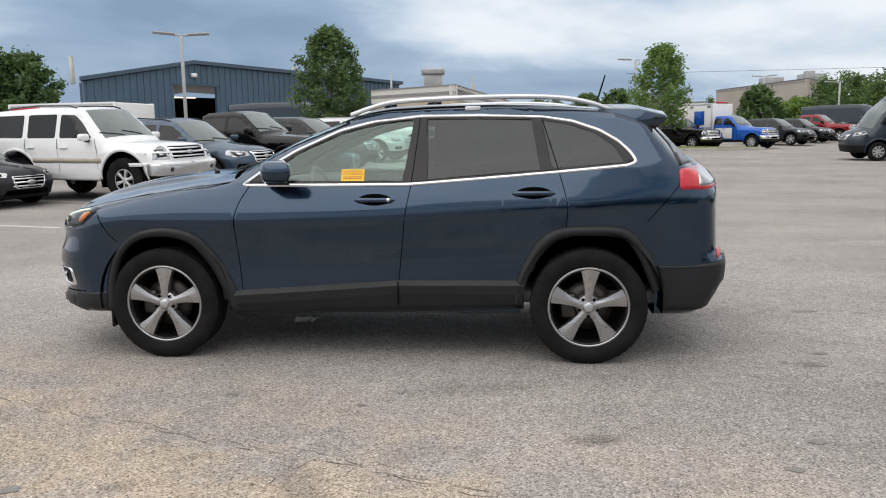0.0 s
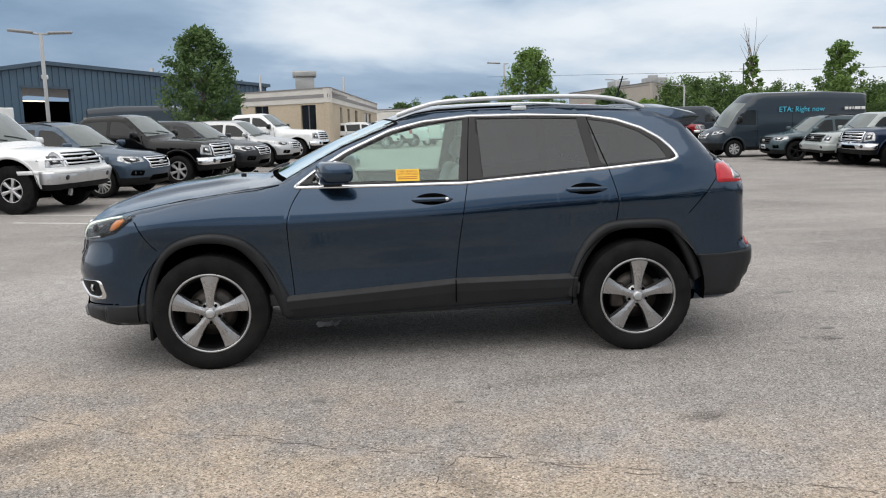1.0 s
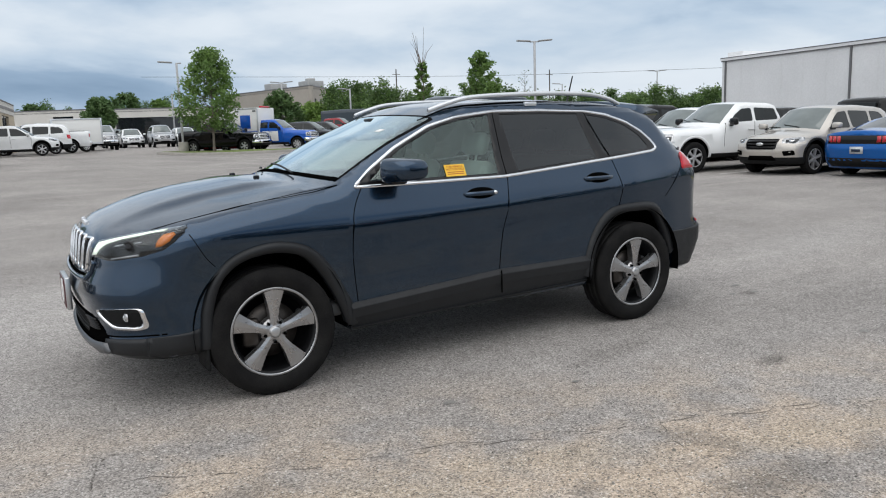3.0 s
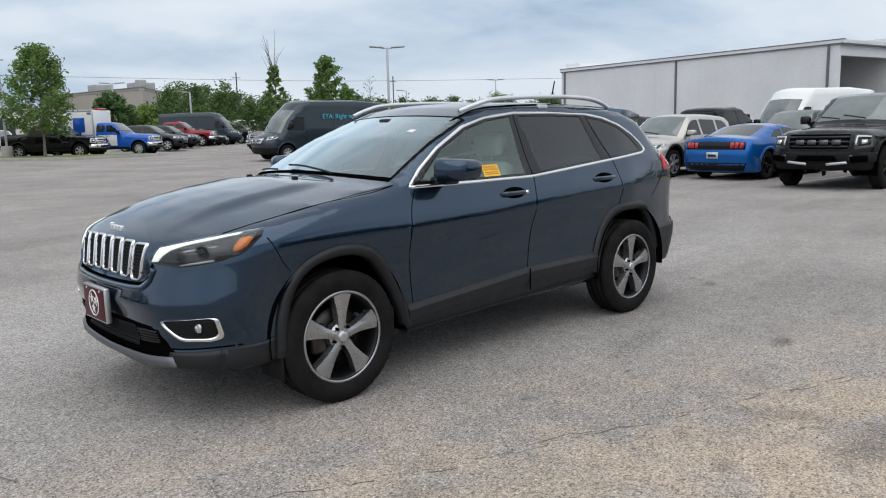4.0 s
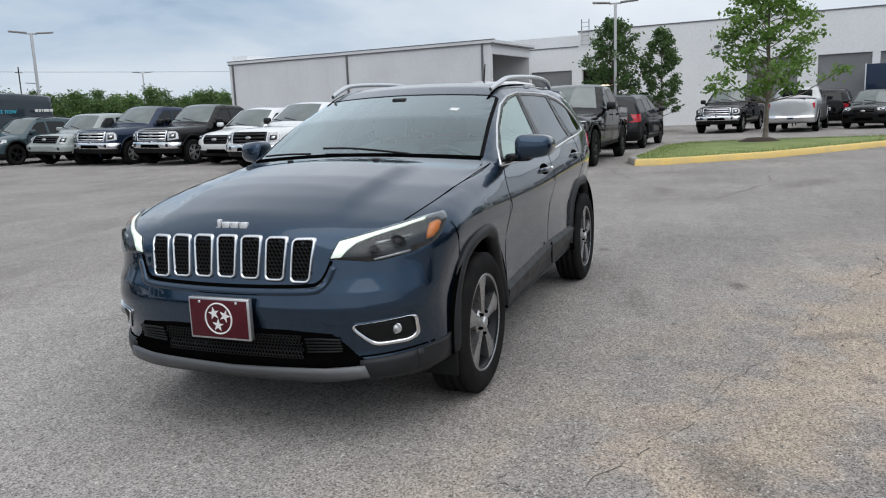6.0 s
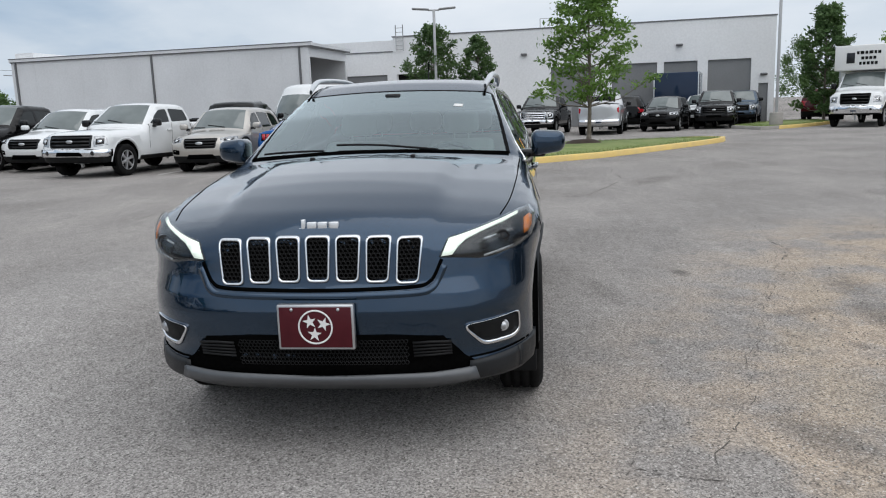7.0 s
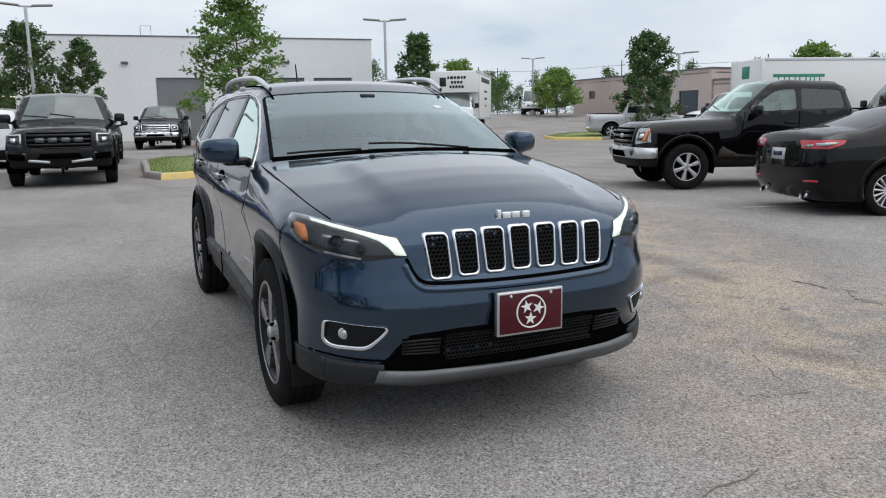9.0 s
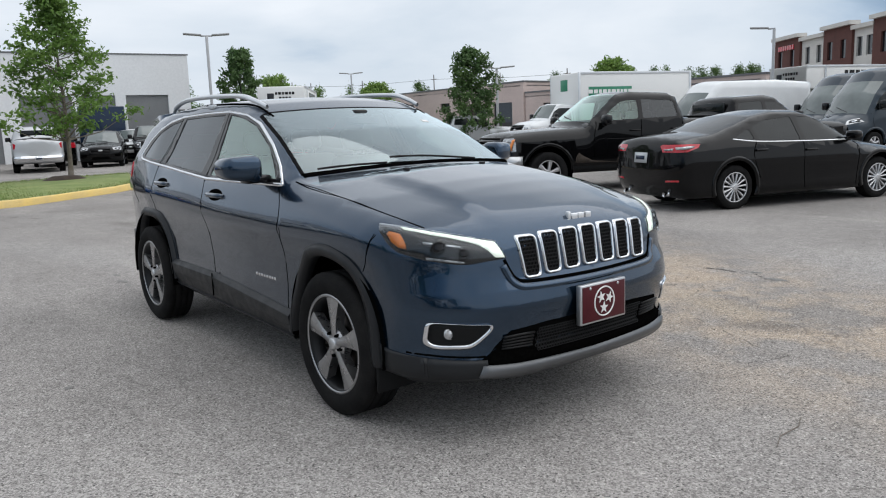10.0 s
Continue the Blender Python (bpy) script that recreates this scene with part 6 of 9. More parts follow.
    part("bonnet", lift(bm, cut(bm, hood, (0, 1), lambda c: c.z > 0.9 and c.x > 0.8)), M_SLATE, car)
    for s in (1, -1):
        gap = smoothline([(0.92, 0.80 * s), (1.2, 0.795 * s), (1.5, 0.785 * s), (1.78, 0.762 * s), (1.95, 0.728 * s)], 4)
        part("panel_gap", ribbon(S, gap if s > 0 else gap[::-1], 0.0048, 2, 1, 0.0012, 0.002), M_VOID, car)
    yt = np.linspace(-0.628, 0.628, 13)
    yb = np.linspace(0.750, -0.750, 15)
    screen = [(0.243 - 0.20 * y * y, y) for y in yt] + [(1.035 - 0.24 * y * y, y) for y in yb]
    surround = lift(bm, cut(bm, screen, (0, 1), lambda c: c.z > 1.02 and c.x > -0.2))
    yt, yb = np.linspace(-0.612, 0.612, 13), np.linspace(0.725, -0.725, 15)
    pane = [(0.265 - 0.20 * y * y, y) for y in yt] + [(1.012 - 0.24 * y * y, y) for y in yb]
    ws = part("windscreen", lift(surround, cut(surround, pane, (0, 1), lambda c: True)), M_GLASS, car, "clear windscreen reflecting the sky")
    ws.visible_shadow = False
    part("windscreen_border", thick(surround, 0.006), M_FRIT, car)
    cowl = [(1.040 - 0.24 * y * y, y) for y in np.linspace(-0.74, 0.74, 13)] + [(1.008 - 0.24 * y * y, y) for y in np.linspace(0.74, -0.74, 13)]
    part("cowl", drape(S, cowl, 2, 1, 0.005, 0.05, 0.01), M_VOID, car)
    rear_pane = [(-1.76, -0.55), (-1.76, 0.55), (-2.03, 0.63), (-2.10, 0.3), (-2.10, -0.3), (-2.03, -0.63)]
    part("rear_glass", lift(bm, cut(bm, rear_pane, (0, 1), lambda c: c.z > 1.1 and c.x < -1.6)), M_PRIVACY, car)
    part("body", bm, M_SLATE, car)
    # spoiler
    sp = bmesh.new()
    rows = []
    for y in np.linspace(-0.63, 0.63, 15):
        k = abs(y) / 0.63
        rows.append([sp.verts.new((x + e * k * k, y, z - 0.14 * y * y)) for x, z, e in ((-1.42, 1.598, 0.0), (-1.675, 1.594, 0.0), (-1.87, 1.556, 0.045), (-1.885, 1.540, 0.045), (-1.80, 1.482, 0.03), (-1.55, 1.44, 0.0))])
    for p, q in zip(rows, rows[1:]):
        for k in range(6):
            sp.faces.new((p[k], p[(k + 1) % 6], q[(k + 1) % 6], q[k]))
    for r in (rows[0], rows[-1]):
        sp.faces.new(r)
    bmesh.ops.recalc_face_normals(sp, faces=sp.faces[:])
    part("spoiler", sp, M_SLATE, car)
    aerial = bmesh.new()
    add_tube(aerial, [(-1.45, 0, 1.56), (-1.46, 0, 1.60), (-1.52, 0, 1.80)], [0.018, 0.007, 0.005], 8)
    part("aerial", aerial, M_TRIM, car)
    # wipers
    for pts in ([(1.03, 0.36), (0.995, 0.05), (0.965, -0.22)], [(1.02, -0.28), (0.955, -0.50), (0.91, -0.66)]):
        c = [(*p, float(S.put([(p[0], p[1], 0)], 2, 1)[0][2]) + 0.022) for p in smoothline(pts, 4)]
        w = bmesh.new()
        add_tube(w, c, 0.0065, 6)
        part("wiper", w, M_INTAKE, car)
    for y in (0.25, -0.29):
        z = float(S.put([(1.22, y, 0)], 2, 1)[0][2])
        part("washer_jet", box((1.205, y - 0.012, z - 0.005), (1.24, y + 0.012, z + 0.014), 0.005), M_TRIM, car)
    # grille
    # the crease below the slots: its shade is a flat black ribbon
    shadow = smoothline([(-0.50, 0.808), (-0.475, 0.752), (-0.45, 0.720), (-0.40, 0.705), (-0.2, 0.698), (0.0, 0.696), (0.2, 0.698), (0.40, 0.705), (0.45, 0.720), (0.475, 0.752), (0.50, 0.808)], 4)
    part("bumper_ridge", ribbon(S, [(y * 1.02, z - 0.024) for y, z in shadow], 0.026, 0, 1, 0.010, 0.012), M_SLATE, car)
    gr = part("grille_groove", ribbon(S, shadow, 0.014, 0, 1, 0.002, 0.003), M_VOID, car)
    for k in range(7):
        yc = (k - 3) * 0.1225
        lean = (k - 3) * 0.006
        zc = 0.823 - 0.0012 * (k - 3) ** 2
        o = [(yc - 0.047 - lean * 0.3, zc - 0.096), (yc + 0.047 - lean * 0.3, zc - 0.096), (yc + 0.053 + lean * 0.5, zc + 0.092), (yc - 0.053 + lean * 0.5, zc + 0.092)]
        o = rounded(o, 0.022, 4)
        cy = sum(p[0] for p in o) / len(o)
        inn = [(cy + (y - cy) * 0.855, zc + (z - zc) * 0.90) for y, z in o]
        slot = part("grille_slot", band(S, [*o, o[0]], [*inn, inn[0]], 0, 1, 0.012, 0.03), M_CHROME, car, "chrome ring round black mesh")
        part("mesh_backing", drape(S, inn, 0, 1, 0.0005, 0.03, 0.001), M_VOID, slot)
        net = bmesh.new()
        pts = []
        step = 0.0185
        for row in range(12):
            for col in range(7):
                y = cy - 0.055 + col * step + (row % 2) * step / 2
                z = zc - 0.085 + row * step * 0.88
                if inside(inn, y, z):
                    pts.append((y, z))
        if pts:
            co = S.put([(0, y, z) for y, z in pts], 0, 1)
            for x, y, z in co.tolist():
                add_lathe(net, [(0.0072, x + 0.002), (0.0092, x + 0.007), (0.0108, x + 0.002)], 6, Matrix.Translation((0, y, z)), "x")
        part("mesh", net, M_INTAKE, slot)
    # badge: plain raised shapes
    bx = float(S.put([(0, 0, 0.948)], 0, 1)[0][0])
    badge = None
    for y0, y1, z0, z1 in ((-0.077, -0.060, -0.020, 0.026), (-0.088, -0.064, -0.022, -0.008), (-0.053, -0.013, -0.018, 0.015), (-0.008, 0.032, -0.018, 0.015), (0.037, 0.079, -0.018, 0.015), (0.037, 0.050, -0.032, 0.015)):
        piece = box((bx - 0.012, y0, 0.948 + z0), (bx + 0.010, y1, 0.948 + z1), 0.004)
        if badge is None:
            badge = part("badge", piece, M_BADGE, car, "small plain white metal badge")
        else:
            part("badge_piece", piece, M_BADGE, badge)
    # number plate holder with a decorative plate of three stars
    px = 2.342
    pl = part("front_plate", box((px - 0.03, -0.157, 0.468), (px, 0.157, 0.654), 0.006), M_SATIN, car, "maroon decorative plate with three white stars in a ring")
    part("plate_face", box((px - 0.002, -0.147, 0.478), (px + 0.003, 0.147, 0.644), 0.002), M_PLATE, pl)
    ring = lathe([(0.064, 0.0), (0.0645, 0.003), (0.0705, 0.003), (0.071, 0.0)], 40, Matrix.Translation((px + 0.003, 0, 0.563)), "x")
    part("ring", ring, M_WHITE_FLAT, pl)
    for a, cy, cz in ((100, -0.022, 0.585), (70, 0.034, 0.576), (85, -0.004, 0.533)):
        star = [((0.029 if k % 2 == 0 else 0.0112) * math.cos(radians(a + 36 * k)), (0.029 if k % 2 == 0 else 0.0112) * math.sin(radians(a + 36 * k))) for k in range(10)]
        part("star", flat_patch(star, Matrix.Translation((px + 0.006, cy, cz)) @ Matrix(((0, 0, 1, 0), (1, 0, 0, 0), (0, 1, 0, 0), (0, 0, 0, 1))), 0.003), M_WHITE_FLAT, pl, smooth=False)
    for y in (-0.095, 0.095):
        part("plate_bolt", lathe([(0, 0.005), (0.006, 0.004), (0.0075, 0.0)], 10, Matrix.Translation((px + 0.002, y, 0.634)), "x"), M_SATIN, pl)
    # lower bumper
    low = [(-0.62, 0.380), (-0.58, 0.405), (-0.50, 0.498), (-0.3, 0.512), (0.3, 0.512), (0.50, 0.498), (0.58, 0.405), (0.62, 0.380), (0.60, 0.33), (-0.60, 0.33)]
    part("lower_bumper", drape(S, low, 0, 1, 0.003, 0.05, 0.02), M_VOID, car, "matt black lower bumper")
    intake = [(-0.55, 0.410), (-0.48, 0.490), (0.48, 0.490), (0.55, 0.410), (0.30, 0.382), (-0.30, 0.382)]
    ib = part("lower_intake", drape(S, intake, 0, 1, 0.004, 0.05, 0.004), M_VOID, car)
    net, pts = bmesh.new(), []
    for row in range(7):
        for col in range(44):
            y, z = -0.36 + col * 0.0165 + (row % 2) * 0.00825, 0.388 + row * 0.0155
            if inside(intake, y, z) and abs(y) < 0.355:
                pts.append((0, y, z))
    for x, y, z in S.put(pts, 0, 1).tolist():
        add_lathe(net, [(0.0062, x + 0.004), (0.008, x + 0.010), (0.0096, x + 0.004)], 6, Matrix.Translation((0, y, z)), "x")
    part("intake_mesh", net, M_INTAKE, ib)
    for s in (1, -1):
        for k in range(5):
            z = 0.412 + k * 0.016
            part("intake_slat", ribbon(S, [(0.375 * s, z), (0.45 * s, z + 0.002), (0.53 * s, z + 0.006 - 0.002 * k)] if s > 0 else [(-0.53, z + 0.006 - 0.002 * k), (-0.45, z + 0.002), (-0.375, z)], 0.008, 0, 1, 0.012, 0.01), M_INTAKE, ib)
    # lower bumper crease, its shade laid on as a thin black ribbon
    for s in (1, -1):
        line = smoothline([(0.60 * s, 0.392), (0.70 * s, 0.396), (0.84 * s, 0.408)], 5)
        part("bumper_groove", ribbon(S, line if s > 0 else line[::-1], 0.008, 0, 1, 0.0015, 0.002), M_VOID, car)
    skid = [(-0.62, 0.356), (-0.45, 0.344), (0.0, 0.334), (0.45, 0.344), (0.62, 0.356), (0.635, 0.308), (0.45, 0.286), (0.0, 0.278), (-0.45, 0.286), (-0.635, 0.308)]
    part("skid_plate", drape(S, skid, 0, 1, 0.018, 0.05, 0.03), M_SKID, car, "satin grey skid strip")
    xa = max(q[0] for q in FARCH_O) - 0.01
    for s in (1, -1):
        xq = float(S.put([(0, 0.80 * s, 0.34)], 0, 1)[0][0])
        part("bumper_corner_cladding", drape(S, [(0.60 * s, 0.378), (0.72 * s, 0.384), (0.805 * s, 0.390), (0.805 * s, 0.275), (0.60 * s, 0.275)], 0, 1, 0.007, 0.03, 0.02), M_FLARE, car, "black plastic lower bumper corner")
        part("bumper_corner_cladding", drape(S, [(xq + 0.004, 0.390), (xa + 0.06, 0.405), (xa, 0.420), (xa, 0.275), (xq + 0.004, 0.275)], 1, s, 0.007, 0.03, 0.02), M_FLARE, car, "black plastic lower bumper corner")
    # sticker on the driver's window and a small tag on the windscreen
    y = float(S.put([(0.12, 0, 1.157)], 1, 1)[0][1])
    st_m = Matrix.Translation((0.118, y + 0.004, 1.158)) @ pose(0, 0, 0, 0, 0, 180) @ pose(0, 0, 0, 90 - 26, 0, 0)
    stk = part("window_sticker", flat_patch([(-0.074, -0.040), (0.074, -0.040), (0.074, 0.040), (-0.074, 0.040)], st_m, 0.001), M_STICKER, car, "yellow sticker with red printing", smooth=False)
    lettering("THIS VEHICLE", 0.020, M_STICKER_INK, stk, st_m @ Matrix.Translation((0, 0.024, 0.001)), depth=0.0004)
    lettering("NOT FOR SALE", 0.020, M_STICKER_INK, stk, st_m @ Matrix.Translation((0, 0.006, 0.001)), depth=0.0004)
    for zz in (-0.012, -0.024):
        part("print_bar", flat_patch([(-0.06, zz - 0.003), (0.06, zz - 0.003), (0.06, zz + 0.002), (-0.06, zz + 0.002)], st_m @ Matrix.Translation((0, 0, 0.001))), M_STICKER_INK, stk, smooth=False)
    tag = [(0.47, 0.395), (0.43, 0.40), (0.425, 0.455), (0.465, 0.450)]
    part("windscreen_tag", drape(S, tag, 2, 1, 0.002, 0.03, 0.001), M_WHITE_FLAT, car, "small white paper tag")
    # model script on the doors, as plain bars
    for s in (1, -1):
        scr = bmesh.new()
        for k in range(8):
            x = 0.70 - k * 0.034
            y = float(S.put([(x, 0, 0.57)], 1, s)[0][1])
            add_box(scr, (x - 0.011, y - 0.002, 0.562), (x + 0.011, y + 0.003, 0.578), 0.001)
        if s < 0:
            part("script_bars", scr, M_CHROME, car, "small chrome script")
        else:
            scr.free()
    # cabin
    part("cabin_floor", box((-2.0, -0.78, 0.34), (1.2, 0.78, 0.42), 0.02), M_DASH, car)
    dash = bmesh.new()
    rows = []
    for y in np.linspace(-0.72, 0.72, 13):
        c = 0.30 * y * y
        rows.append([dash.verts.new((x - c, y, z)) for x, z in ((1.10, 1.05), (0.95, 1.095), (0.72, 1.105), (0.60, 1.07), (0.56, 0.95), (0.62, 0.75), (0.65, 0.45))])
    for p, q in zip(rows, rows[1:]):
        for k in range(6):
            dash.faces.new((p[k], p[k + 1], q[k + 1], q[k]))
    bmesh.ops.recalc_face_normals(dash, faces=dash.faces[:])
    part("dashboard", dash, M_DASH, car)
    sw = bmesh.new()
    wheel_m = Matrix.Translation((0.40, 0.37, 1.02)) @ pose(0, 0, 0, 0, -65, 0)
    ring_p = [wheel_m @ Vector((0.185 * math.cos(a), 0.185 * math.sin(a), 0)) for a in np.linspace(0, 2 * math.pi, 33)]
    add_tube(sw, ring_p, 0.015, 8)
    for a in (0.0, math.pi, -math.pi / 2):
        add_tube(sw, [wheel_m @ Vector((0, 0, 0.0)), wheel_m @ Vector((0.18 * math.sin(a), 0.18 * math.cos(a), 0))], 0.018, 6)
    add_tube(sw, [wheel_m @ Vector((0, 0, 0.01)), wheel_m @ Vector((0, 0, -0.25))], 0.05, 10)
    part("steering_wheel", sw, M_DASH, car)
    for x0, ys in ((-0.10, (0.37, -0.37)), (-0.98, (0.42, 0.0, -0.42))):
        for y in ys:
            seat = box((x0 - 0.05, y - 0.25, 0.50), (x0 + 0.48, y + 0.25, 0.68), 0.05)
            tilt = Matrix.Translation((x0, y, 0.62)) @ pose(0, 0, 0, 0, -18, 0)
            add_box(seat, (-0.08, -0.24, 0.0), (0.05, 0.24, 0.60), 0.05, tilt)
            se = part("car_seat", seat, M_SEAT, car, "grey leather car seat")
            hd = box((-0.05, -0.13, 0.64), (0.05, 0.13, 0.80), 0.045, tilt)
            add_tube(hd, [tilt @ Vector((0, -0.05, 0.55)), tilt @ Vector((0, -0.05, 0.68))], 0.008, 6)
            add_tube(hd, [tilt @ Vector((0, 0.05, 0.55)), tilt @ Vector((0, 0.05, 0.68))], 0.008, 6)
            part("headrest", hd, M_SEAT, se)
    part("rear_view_mirror", box((0.34, -0.11, 1.41), (0.365, 0.11, 1.46), 0.012), M_TRIM, car)
    part("sensor_housing", box((0.26, -0.05, 1.475), (0.34, 0.05, 1.505), 0.012), M_TRIM, car)
    return car


build_main_suv()


# ---- parked vehicles ----
def scaled(points, sx, sz):
    return [(a * sx, b * sz) for a, b in points]


